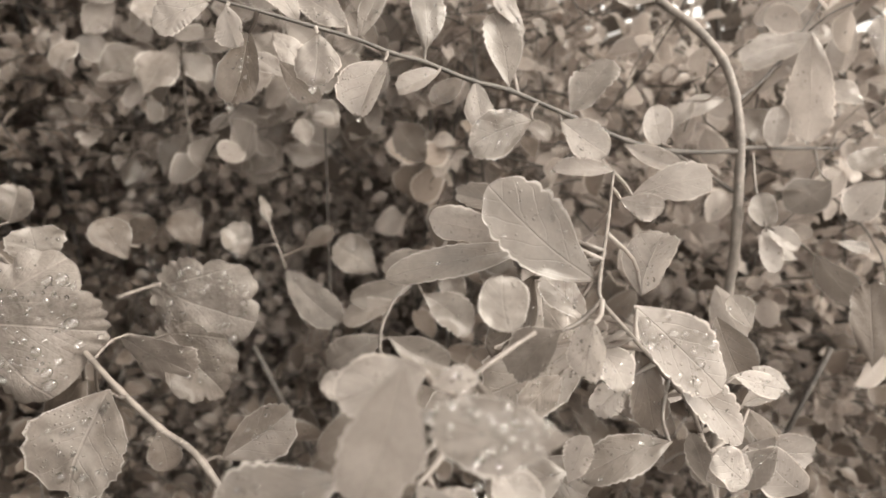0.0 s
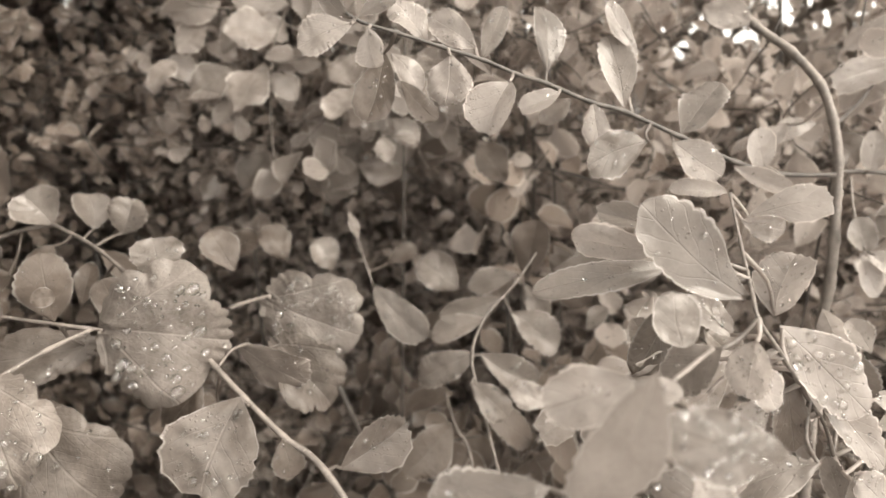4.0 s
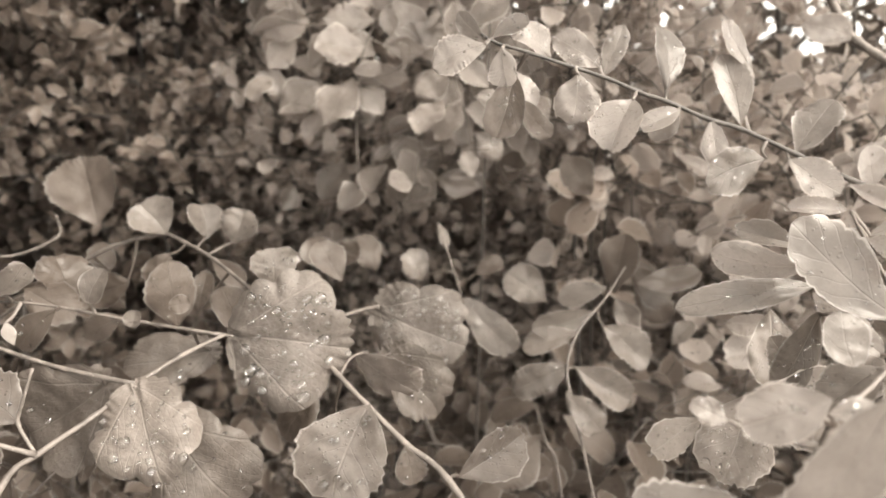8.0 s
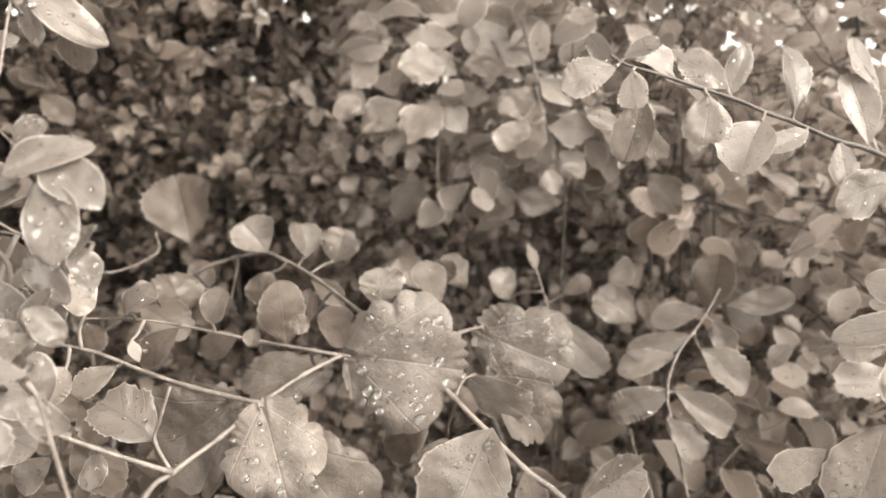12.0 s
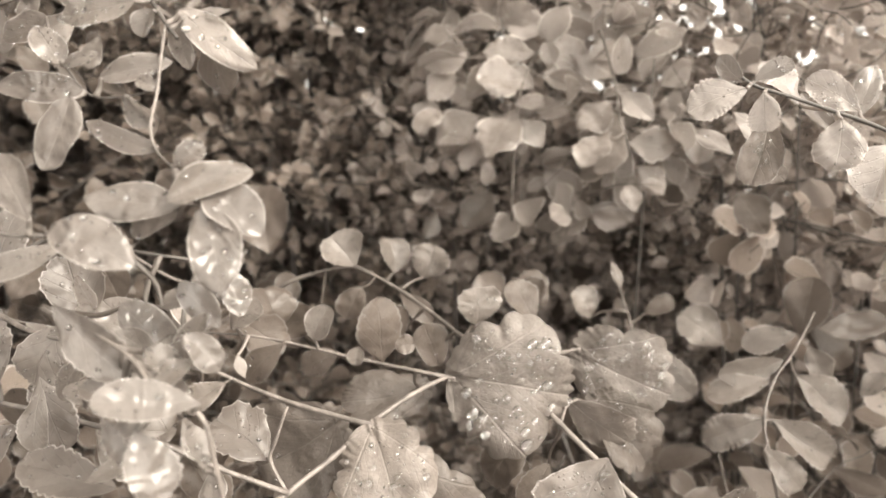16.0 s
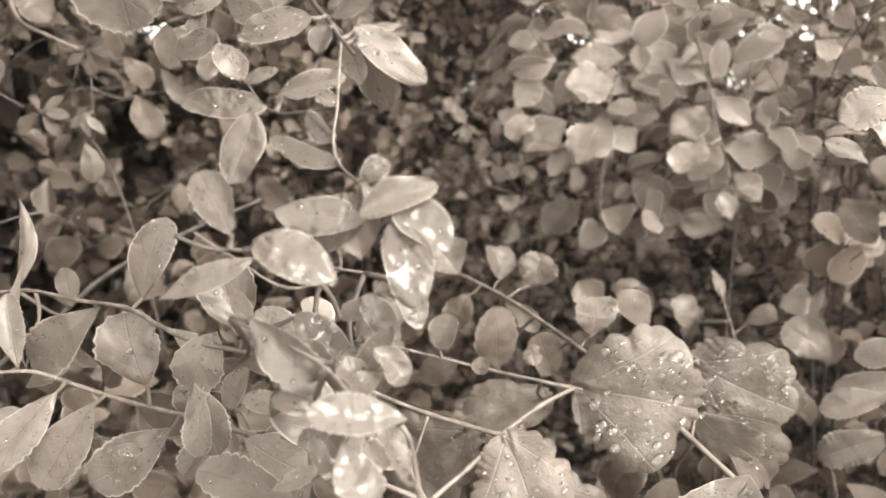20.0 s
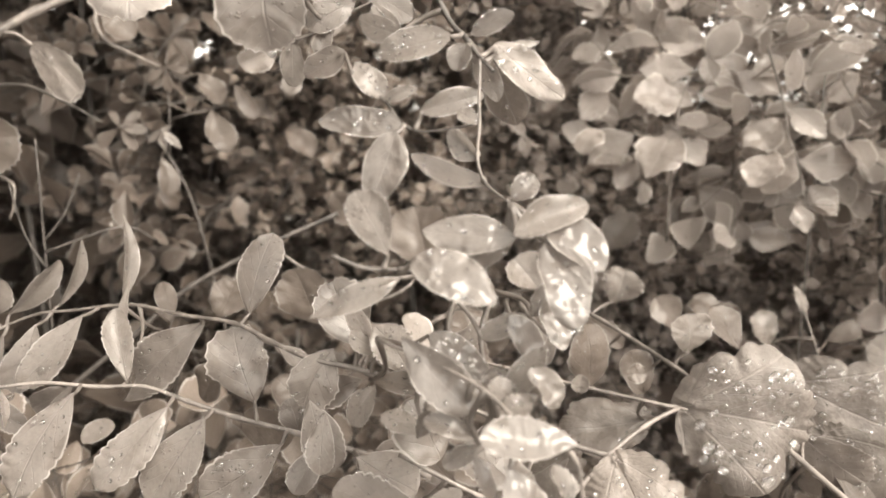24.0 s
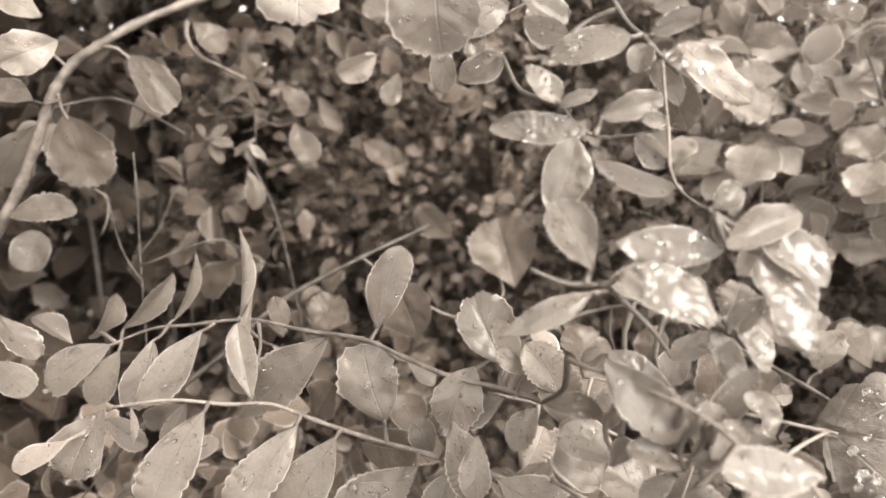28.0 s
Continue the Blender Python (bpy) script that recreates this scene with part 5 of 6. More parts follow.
tw = twig('thin leafless shoots low in the shade', [(-0.4639, 0.2271, 1.0215), (-0.4642, 0.2304, 1.0804), (-0.4614, 0.2303, 1.1106), (-0.4645, 0.2338, 1.1338)], 0.00060, 0.00040, DARK_BARK)
side_stem(tw, [(-0.4642, 0.2304, 1.0804), (-0.4549, 0.2377, 1.0948), (-0.4491, 0.2447, 1.1152)], 0.00050, 0.00040, DARK_BARK)
side_stem(tw, [(-0.4648, 0.2303, 1.0649), (-0.4734, 0.2270, 1.0836), (-0.4756, 0.2240, 1.1110)], 0.00050, 0.00040, DARK_BARK)
side_stem(tw, [(-0.4634, 0.2296, 1.0745), (-0.4342, 0.2540, 1.0853), (-0.4270, 0.2717, 1.0744)], 0.00060, 0.00050, DARK_BARK)

tw = twig('dark thin upright stem among hedge leaves', [(0.0181, 0.5801, 0.7918), (-0.0008, 0.6213, 1.0314), (-0.0084, 0.6365, 1.1662), (-0.0092, 0.6418, 1.2155), (-0.0123, 0.6628, 1.3056)], 0.00200, 0.00160, DARK_BARK, group='dark stems behind the shrub')

tw = twig('dark thin upright stem among hedge leaves', [(0.0272, 0.6022, 0.7795), (0.0173, 0.6358, 1.0197), (0.0215, 0.6407, 1.0777), (0.0175, 0.6489, 1.1614), (0.0092, 0.6708, 1.2624)], 0.00140, 0.00110, DARK_BARK, group='dark stems behind the shrub')

tw = twig('dark thin upright stem among hedge leaves', [(-0.2407, 0.6299, 0.8374), (-0.2557, 0.6517, 1.1254), (-0.2620, 0.6536, 1.2309), (-0.2723, 0.6757, 1.3359)], 0.00160, 0.00130, DARK_BARK, group='dark stems behind the shrub')

tw = twig('dark thin upright stem among hedge leaves', [(0.0379, 0.6256, 0.7171), (0.0304, 0.6289, 0.9931), (0.0252, 0.6610, 1.1610), (0.0231, 0.6916, 1.2572)], 0.00120, 0.00090, DARK_BARK, group='dark stems behind the shrub')

tw = twig('slender drooping shoot with very wet leaves', [(-0.2208, 0.1652, 1.2011), (-0.2042, 0.1563, 1.1719), (-0.1970, 0.1537, 1.1640), (-0.1925, 0.1518, 1.1589), (-0.1884, 0.1502, 1.1551)], 0.00080, 0.00050, DARK_BARK)
side_stem(tw, [(-0.1925, 0.1518, 1.1589), (-0.1912, 0.1469, 1.1503), (-0.1896, 0.1422, 1.1421), (-0.1885, 0.1373, 1.1341), (-0.1856, 0.1348, 1.1286), (-0.1786, 0.1319, 1.1243)], 0.00040, 0.00030, BARK)
side_stem(tw, [(-0.1900, 0.1433, 1.1426), (-0.1986, 0.1420, 1.1410), (-0.2076, 0.1400, 1.1414), (-0.2149, 0.1403, 1.1491)], 0.00030, 0.00025, DARK_BARK)
side_stem(tw, [(-0.2122, 0.1068, 1.1152), (-0.2056, 0.1095, 1.1122), (-0.1985, 0.1160, 1.1105), (-0.1985, 0.1430, 1.1006), (-0.1838, 0.1577, 1.0947)], 0.00050, 0.00050, DARK_BARK)
leaf(tw, 'e', (-0.1892, 0.1528, 1.1621), (-0.1722, 0.1596, 1.1479), (0.46, -0.83, 0.32), 0.41, 16, MID, label='narrow bright leaf with streaks of rain', fold=0.05, bend=0.10)
leaf(tw, 'e', (-0.1996, 0.1497, 1.1644), (-0.2184, 0.1453, 1.1606), (0.18, -0.95, 0.25), 0.49, 16, LEAF)
leaf(tw, 'r', (-0.1961, 0.1514, 1.1624), (-0.1982, 0.1491, 1.1556), (0.07, -0.95, 0.31), 0.88, 4, LEAF)
leaf(tw, 's', (-0.1881, 0.1526, 1.1602), (-0.1785, 0.1605, 1.1629), (0.54, -0.77, 0.34), 0.23, 2, LEAF)
leaf(tw, 'e', (-0.1954, 0.1533, 1.1648), (-0.1842, 0.1546, 1.1695), (0.09, -0.99, 0.06), 0.46, 4, LEAF)
leaf(tw, 'e', (-0.1938, 0.1694, 1.1568), (-0.1874, 0.1695, 1.1411), (-0.14, -0.99, -0.06), 0.74, 2, DULL)
leaf(tw, 'e', (-0.2152, 0.1401, 1.1485), (-0.2224, 0.1409, 1.1585), (0.58, -0.66, 0.47), 0.61, 8, LEAF)
leaf(tw, 'e', (-0.2087, 0.1397, 1.1419), (-0.2309, 0.1347, 1.1431), (0.22, -0.88, 0.41), 0.37, 7, FILM, label='narrow leaf under a film of water')
leaf(tw, 'e', (-0.2096, 0.1359, 1.1409), (-0.2136, 0.1286, 1.1237), (0.14, -0.92, 0.36), 0.60, 3, FILM)
leaf(tw, 'e', (-0.2149, 0.1401, 1.1482), (-0.2063, 0.1428, 1.1514), (0.25, -0.96, 0.13), 0.36, 4, LEAF)
leaf(tw, 'e', (-0.2051, 0.1408, 1.1455), (-0.1912, 0.1513, 1.1496), (0.55, -0.81, 0.22), 0.36, 4, LEAF)
leaf(tw, 'e', (-0.1861, 0.1368, 1.1284), (-0.2051, 0.1349, 1.1349), (0.23, -0.87, 0.43), 0.29, 4, LEAF)
leaf(tw, 'e', (-0.1892, 0.1392, 1.1339), (-0.1965, 0.1388, 1.1411), (-0.05, -0.99, -0.10), 0.62, 6, LEAF)
leaf(tw, 'r', (-0.1897, 0.1434, 1.1426), (-0.1956, 0.1429, 1.1454), (0.28, -0.84, 0.45), 0.61, 4, LEAF)
leaf(tw, 'o', (-0.2003, 0.1110, 1.1151), (-0.2086, 0.1117, 1.1289), (0.32, -0.91, 0.24), 0.63, 2, LEAF, fold=0.10, bend=0.10)
leaf(tw, 'r', (-0.1787, 0.1322, 1.1256), (-0.1738, 0.1370, 1.1297), (0.41, -0.80, 0.45), 0.75, 5, LEAF)
leaf(tw, 'e', (-0.1762, 0.1299, 1.1169), (-0.1980, 0.1240, 1.1185), (0.26, -0.82, 0.52), 0.44, 3, FILM)
leaf(tw, 'e', (-0.1760, 0.1248, 1.1183), (-0.1614, 0.1373, 1.1241), (0.47, -0.76, 0.45), 0.41, 4, LEAF, label='smooth pointed leaf of pale tone')
leaf(tw, 'e', (-0.1955, 0.1116, 1.1145), (-0.1762, 0.1124, 1.1064), (0.32, -0.70, 0.64), 0.57, 9, FILM, label='shining wet leaf with pooled rain')
leaf(tw, 'e', (-0.1685, 0.1272, 1.1171), (-0.1601, 0.1190, 1.0995), (0.39, -0.78, 0.49), 0.57, 10, FILM, label='hanging leaf streaming with rain')
leaf(tw, 'e', (-0.1700, 0.1324, 1.1216), (-0.1564, 0.1305, 1.1101), (0.44, -0.68, 0.59), 0.63, 3, FILM)
leaf(tw, 's', (-0.2023, 0.1215, 1.1076), (-0.2202, 0.1079, 1.0994), (0.43, -0.81, 0.41), 0.27, 6, LEAF)
leaf(tw, 'e', (-0.1789, 0.1316, 1.1146), (-0.1893, 0.1278, 1.1092), (0.07, -0.87, 0.49), 0.55, 3, FILM)
leaf(tw, 'e', (-0.1967, 0.1585, 1.1610), (-0.1884, 0.1539, 1.1476), (-0.09, -0.96, 0.27), 0.39, 4, LEAF)
leaf(tw, 'e', (-0.2156, 0.1529, 1.1657), (-0.2279, 0.1532, 1.1707), (-0.08, -0.99, -0.13), 0.54, 4, LEAF)
leaf(tw, 'e', (-0.2340, 0.1564, 1.1623), (-0.2458, 0.1520, 1.1563), (0.19, -0.93, 0.31), 0.69, 3, LEAF)
leaf(tw, 'e', (-0.1839, 0.1357, 1.0743), (-0.2006, 0.1345, 1.0897), (0.55, -0.63, 0.55), 0.50, 3, FILM)
leaf(tw, 'e', (-0.1708, 0.1325, 1.0862), (-0.1782, 0.1287, 1.0980), (0.63, -0.77, 0.14), 0.53, 3, FILM)
leaf(tw, 'e', (-0.1766, 0.1233, 1.0805), (-0.1686, 0.1255, 1.0925), (-0.11, -0.96, 0.25), 0.49, 8, LEAF)
leaf(tw, 'e', (-0.1645, 0.1225, 1.0799), (-0.1709, 0.1193, 1.0891), (0.76, -0.56, 0.33), 0.63, 3, FILM)
leaf(tw, 'e', (-0.1863, 0.1317, 1.0904), (-0.1775, 0.1389, 1.0955), (0.10, -0.65, 0.75), 0.56, 6, LEAF)
leaf(tw, 'e', (-0.1659, 0.1350, 1.0887), (-0.1721, 0.1385, 1.0992), (0.60, -0.59, 0.55), 0.60, 3, FILM)
leaf(tw, 'e', (-0.1762, 0.1128, 1.0770), (-0.1698, 0.1201, 1.0829), (0.22, -0.72, 0.66), 0.54, 8, LEAF)
leaf(tw, 'e', (-0.1894, 0.1316, 1.0765), (-0.1967, 0.1274, 1.0848), (0.71, -0.64, 0.30), 0.58, 4, LEAF)
leaf(tw, 'e', (-0.1747, 0.1365, 1.0960), (-0.1674, 0.1409, 1.1040), (-0.12, -0.82, 0.56), 0.56, 8, LEAF)

tw = twig('low wet shoot with pale blurred leaf tips', [(-0.1519, 0.1081, 1.0241), (-0.1556, 0.1061, 1.0654), (-0.1584, 0.1060, 1.0779), (-0.1677, 0.1057, 1.0817), (-0.1811, 0.1112, 1.0879), (-0.2067, 0.1165, 1.0932)], 0.00050, 0.00040, BARK)
leaf(tw, 'o', (-0.1570, 0.1050, 1.0809), (-0.1739, 0.0942, 1.0842), (0.47, -0.52, 0.71), 0.45, 3, FILM)
leaf(tw, 'o', (-0.1703, 0.1011, 1.0756), (-0.1640, 0.0988, 1.0611), (0.73, -0.55, 0.41), 0.67, 3, FILM)
leaf(tw, 'o', (-0.1982, 0.1116, 1.0965), (-0.1820, 0.1139, 1.0796), (0.35, -0.91, 0.21), 0.48, 3, FILM)
leaf(tw, 'o', (-0.1780, 0.1010, 1.0772), (-0.1731, 0.0997, 1.0684), (0.64, -0.63, 0.44), 0.41, 6, LEAF)
leaf(tw, 'o', (-0.1731, 0.1194, 1.0787), (-0.1799, 0.1178, 1.0854), (0.67, -0.47, 0.57), 0.77, 8, LEAF)
leaf(tw, 'o', (-0.1578, 0.1053, 1.0655), (-0.1628, 0.1085, 1.0733), (0.71, -0.36, 0.60), 0.61, 6, LEAF)
leaf(tw, 'o', (-0.1966, 0.1245, 1.0669), (-0.2102, 0.1228, 1.0704), (0.27, -0.48, 0.84), 0.53, 4, LEAF)
leaf(tw, 'o', (-0.1964, 0.1145, 1.0703), (-0.1934, 0.1155, 1.0775), (0.06, -0.99, 0.12), 0.59, 4, LEAF)
leaf(tw, 'o', (-0.2199, 0.1388, 1.0704), (-0.2263, 0.1357, 1.0587), (-0.08, -0.95, 0.30), 0.67, 2, LEAF)
leaf(tw, 'o', (-0.2379, 0.1404, 1.0584), (-0.2368, 0.1341, 1.0417), (0.28, -0.89, 0.35), 0.50, 2, LEAF)
leaf(tw, 'o', (-0.1952, 0.1198, 1.0460), (-0.2215, 0.1165, 1.0510), (0.22, -0.43, 0.88), 0.52, 2, LEAF)
leaf(tw, 'o', (-0.1953, 0.1107, 1.0532), (-0.1857, 0.1159, 1.0580), (0.11, -0.77, 0.62), 0.42, 4, LEAF)
leaf(tw, 'o', (-0.2034, 0.1380, 1.0874), (-0.1929, 0.1431, 1.0804), (0.63, -0.54, 0.56), 0.64, 10, DULL)
leaf(tw, 'o', (-0.2169, 0.1303, 1.0758), (-0.2021, 0.1341, 1.0730), (0.30, -0.71, 0.64), 0.41, 4, DULL)
leaf(tw, 'o', (-0.1813, 0.1145, 1.0740), (-0.1690, 0.1167, 1.0770), (-0.03, -0.74, 0.67), 0.55, 8, LEAF)
leaf(tw, 'o', (-0.1811, 0.1143, 1.0728), (-0.1927, 0.1100, 1.0779), (0.49, -0.42, 0.76), 0.43, 6, LEAF)
leaf(tw, 'o', (-0.1805, 0.1257, 1.0727), (-0.1809, 0.1273, 1.0852), (0.58, -0.81, 0.12), 0.70, 8, LEAF)
leaf(tw, 'r', (-0.2062, 0.1525, 1.0430), (-0.2154, 0.1503, 1.0613), (0.75, -0.59, 0.31), 1.00, 3, LEAF)
leaf(tw, 'o', (-0.2165, 0.1615, 1.0543), (-0.2261, 0.1650, 1.0731), (0.52, -0.75, 0.41), 0.75, 0, DULL)
leaf(tw, 'o', (-0.2201, 0.1620, 1.0643), (-0.2293, 0.1582, 1.0804), (0.69, -0.69, 0.23), 0.72, 2, LEAF)
leaf(tw, 'o', (-0.2068, 0.1463, 1.0678), (-0.1989, 0.1512, 1.0734), (0.11, -0.82, 0.56), 0.61, 6, MID)
leaf(tw, 'o', (-0.1878, 0.1437, 1.0674), (-0.1991, 0.1440, 1.0731), (0.30, -0.72, 0.63), 0.50, 3, DULL)
leaf(tw, 'o', (-0.1832, 0.1232, 1.0666), (-0.1907, 0.1163, 1.0631), (0.50, -0.75, 0.44), 0.49, 4, LEAF)
leaf(tw, 'o', (-0.1785, 0.1251, 1.0653), (-0.1722, 0.1271, 1.0544), (0.61, -0.76, 0.21), 0.50, 4, LEAF)
leaf(tw, 'r', (-0.1606, 0.2269, 1.0465), (-0.1535, 0.2307, 1.0469), (0.54, -0.71, 0.45), 0.92, 0, DULL)

tw = twig('arching twig with a row of upright toothed leaves', [(-0.2194, 0.1664, 1.0575), (-0.2226, 0.1653, 1.0590), (-0.2355, 0.1606, 1.0644), (-0.2518, 0.1552, 1.0683), (-0.2688, 0.1582, 1.0712), (-0.2899, 0.1658, 1.0730), (-0.3148, 0.1679, 1.0728), (-0.3422, 0.1702, 1.0735), (-0.3688, 0.1652, 1.0701), (-0.3832, 0.1617, 1.0683), (-0.3987, 0.1568, 1.0625)], 0.00100, 0.00050, BARK, group='arching twigs with rows of leaves')
leaf(tw, 'o', (-0.2862, 0.1700, 1.0747), (-0.2808, 0.1805, 1.1032), (0.60, -0.75, 0.29), 0.48, 4, LEAF, fold=0.35, bend=0.15)
leaf(tw, 's', (-0.3459, 0.1697, 1.0737), (-0.3539, 0.1825, 1.1071), (0.97, 0.03, 0.24), 0.21, 2, LEAF, fold=0.5, bend=0.3)
leaf(tw, 's', (-0.3765, 0.1663, 1.0705), (-0.3715, 0.1768, 1.0972), (0.99, 0.00, -0.12), 0.23, 2, LEAF, fold=0.4, bend=0.3)
leaf(tw, 'o', (-0.3984, 0.1600, 1.0662), (-0.3822, 0.1743, 1.0876), (0.87, -0.32, -0.39), 0.35, 2, LEAF, fold=0.5, bend=0.35)
leaf(tw, 'o', (-0.4148, 0.1573, 1.0621), (-0.4015, 0.1620, 1.0812), (0.86, -0.20, -0.47), 0.41, 2, LEAF, fold=0.5, bend=0.35)
leaf(tw, 's', (-0.3369, 0.1609, 1.0456), (-0.3324, 0.1632, 1.0879), (0.17, -0.99, -0.04), 0.13, 0, MID)
leaf(tw, 'o', (-0.3062, 0.1691, 1.0707), (-0.3326, 0.1600, 1.0457), (0.45, -0.76, 0.47), 0.51, 10, LEAF, bend=0.25)
leaf(tw, 'b', (-0.2456, 0.1586, 1.0712), (-0.2524, 0.1500, 1.0524), (0.47, -0.79, 0.39), 0.80, 10, LEAF, fold=0.10)
leaf(tw, 'b', (-0.2368, 0.1605, 1.0721), (-0.2482, 0.1652, 1.0919), (0.48, -0.74, 0.46), 0.84, 4, LEAF, fold=0.30)
leaf(tw, 'o', (-0.2304, 0.1594, 1.0742), (-0.2379, 0.1581, 1.0877), (-0.08, -0.99, -0.14), 0.55, 6, MID)
leaf(tw, 'f', (-0.3954, 0.1518, 1.0636), (-0.4132, 0.1346, 1.0486), (0.43, -0.80, 0.42), 0.58, 8, LEAF, bend=0.20)
leaf(tw, 'o', (-0.3921, 0.1528, 1.0613), (-0.4015, 0.1438, 1.0411), (0.46, -0.87, 0.17), 0.52, 3, LEAF)
leaf(tw, 'f', (-0.3747, 0.1542, 1.0674), (-0.3760, 0.1408, 1.0427), (0.56, -0.74, 0.37), 0.54, 6, LEAF)
leaf(tw, 'o', (-0.3546, 0.1587, 1.0718), (-0.3673, 0.1385, 1.0487), (0.55, -0.74, 0.38), 0.42, 10, LEAF)
leaf(tw, 'o', (-0.3393, 0.1857, 1.0613), (-0.3458, 0.1906, 1.0773), (0.70, -0.55, 0.46), 0.50, 0, DULL)
leaf(tw, 'o', (-0.2754, 0.1706, 1.0650), (-0.2672, 0.1752, 1.0562), (0.77, -0.35, 0.54), 0.57, 0, LEAF)
leaf(tw, 'b', (-0.3154, 0.2591, 1.0405), (-0.3239, 0.2541, 1.0696), (0.33, -0.94, -0.06), 0.90, 2, DULL)
leaf(tw, 'b', (-0.3612, 0.2393, 1.0447), (-0.3576, 0.2508, 1.0621), (0.44, -0.79, 0.43), 1.01, 2, DULL)
leaf(tw, 'o', (-0.3496, 0.1910, 1.0560), (-0.3404, 0.1932, 1.0489), (0.57, -0.59, 0.57), 0.31, 0, MID)
leaf(tw, 'o', (-0.2281, 0.1598, 1.0712), (-0.2373, 0.1561, 1.0784), (0.64, -0.53, 0.55), 0.67, 3, LEAF)
leaf(tw, 'o', (-0.4339, 0.1640, 1.0552), (-0.4503, 0.1594, 1.0676), (0.62, -0.17, 0.76), 0.48, 2, LEAF)
leaf(tw, 'o', (-0.2271, 0.1684, 1.0569), (-0.2154, 0.1713, 1.0631), (-0.03, -0.88, 0.47), 0.61, 4, LEAF)
leaf(tw, 'o', (-0.2409, 0.1771, 1.0748), (-0.2299, 0.1785, 1.0640), (0.53, -0.72, 0.45), 0.53, 2, LEAF)

tw = twig('arching twig with a row of hanging wet leaves', [(-0.2200, 0.1773, 1.0204), (-0.2345, 0.1739, 1.0249), (-0.2435, 0.1716, 1.0278), (-0.2647, 0.1637, 1.0359), (-0.2854, 0.1587, 1.0407), (-0.3026, 0.1543, 1.0460), (-0.3170, 0.1490, 1.0519), (-0.3298, 0.1413, 1.0532), (-0.3428, 0.1296, 1.0576), (-0.3546, 0.1166, 1.0585)], 0.00110, 0.00060, BARK, group='arching twigs with rows of leaves')
leaf(tw, 'b', (-0.2791, 0.1605, 1.0464), (-0.2883, 0.1634, 1.0729), (0.48, -0.82, 0.30), 0.78, 10, LEAF, fold=0.08, bend=0.10)
leaf(tw, 'o', (-0.3264, 0.1502, 1.0511), (-0.3376, 0.1588, 1.0759), (0.62, -0.69, 0.37), 0.36, 4, LEAF, fold=0.50)
leaf(tw, 'f', (-0.3519, 0.1127, 1.0606), (-0.3581, 0.1016, 1.0402), (0.40, -0.85, 0.34), 0.76, 16, LEAF)
leaf(tw, 'o', (-0.3290, 0.1310, 1.0557), (-0.3381, 0.1114, 1.0261), (0.55, -0.74, 0.38), 0.47, 14, LEAF, bend=0.15)
leaf(tw, 'o', (-0.3049, 0.1468, 1.0473), (-0.3178, 0.1249, 1.0254), (0.53, -0.71, 0.46), 0.47, 14, LEAF)
leaf(tw, 'o', (-0.2919, 0.1497, 1.0439), (-0.3075, 0.1367, 1.0157), (0.45, -0.76, 0.47), 0.54, 12, LEAF, fold=0.08, bend=0.12)
leaf(tw, 'o', (-0.2639, 0.1542, 1.0367), (-0.2890, 0.1412, 1.0187), (0.36, -0.78, 0.52), 0.56, 22, LEAF, fold=0.06, bend=0.12)
leaf(tw, 'o', (-0.2502, 0.1511, 1.0562), (-0.2422, 0.1497, 1.0328), (0.59, -0.77, 0.24), 0.58, 2, LEAF)
leaf(tw, 'o', (-0.2388, 0.1658, 1.0589), (-0.2518, 0.1568, 1.0527), (0.28, -0.79, 0.55), 0.61, 3, LEAF)
leaf(tw, 'o', (-0.3740, 0.1647, 1.0366), (-0.3873, 0.1566, 1.0292), (0.58, -0.80, -0.17), 0.78, 0, LEAF)
leaf(tw, 'o', (-0.3658, 0.1583, 1.0415), (-0.3718, 0.1506, 1.0257), (0.30, -0.90, 0.32), 0.44, 2, LEAF)
leaf(tw, 's', (-0.3530, 0.1226, 1.0566), (-0.3542, 0.1228, 1.0423), (0.99, -0.13, -0.09), 0.21, 2, MID)
leaf(tw, 'o', (-0.3869, 0.1374, 1.0406), (-0.3691, 0.1407, 1.0309), (0.39, -0.81, 0.44), 0.49, 4, LEAF)
leaf(tw, 'r', (-0.3812, 0.1889, 1.0081), (-0.3911, 0.1787, 1.0031), (0.36, -0.67, 0.65), 0.70, 4, MID)
leaf(tw, 'o', (-0.2666, 0.1677, 1.0325), (-0.2710, 0.1688, 1.0458), (0.21, -0.97, 0.15), 0.74, 2, LEAF)
leaf(tw, 'r', (-0.2982, 0.1752, 1.0295), (-0.2776, 0.1808, 1.0261), (0.28, -0.95, 0.12), 0.86, 2, DULL)
leaf(tw, 'o', (-0.2388, 0.1584, 1.0348), (-0.2176, 0.1600, 1.0252), (0.37, -0.61, 0.70), 0.77, 3, LEAF)
leaf(tw, 'o', (-0.2273, 0.1628, 1.0310), (-0.2163, 0.1689, 1.0338), (0.20, -0.68, 0.70), 0.61, 3, LEAF)
leaf(tw, 'o', (-0.2556, 0.1617, 1.0336), (-0.2596, 0.1517, 1.0203), (0.19, -0.81, 0.55), 0.65, 3, LEAF)
leaf(tw, 'o', (-0.3530, 0.1000, 1.0554), (-0.3640, 0.0893, 1.0496), (0.24, -0.64, 0.73), 0.48, 3, MID)
leaf(tw, 'o', (-0.3542, 0.1724, 1.0306), (-0.3364, 0.1794, 1.0401), (-0.00, -0.80, 0.60), 0.54, 0, LEAF)
leaf(tw, 'r', (-0.3252, 0.1853, 1.0297), (-0.3185, 0.1889, 1.0437), (-0.06, -0.96, 0.27), 0.99, 2, DULL)
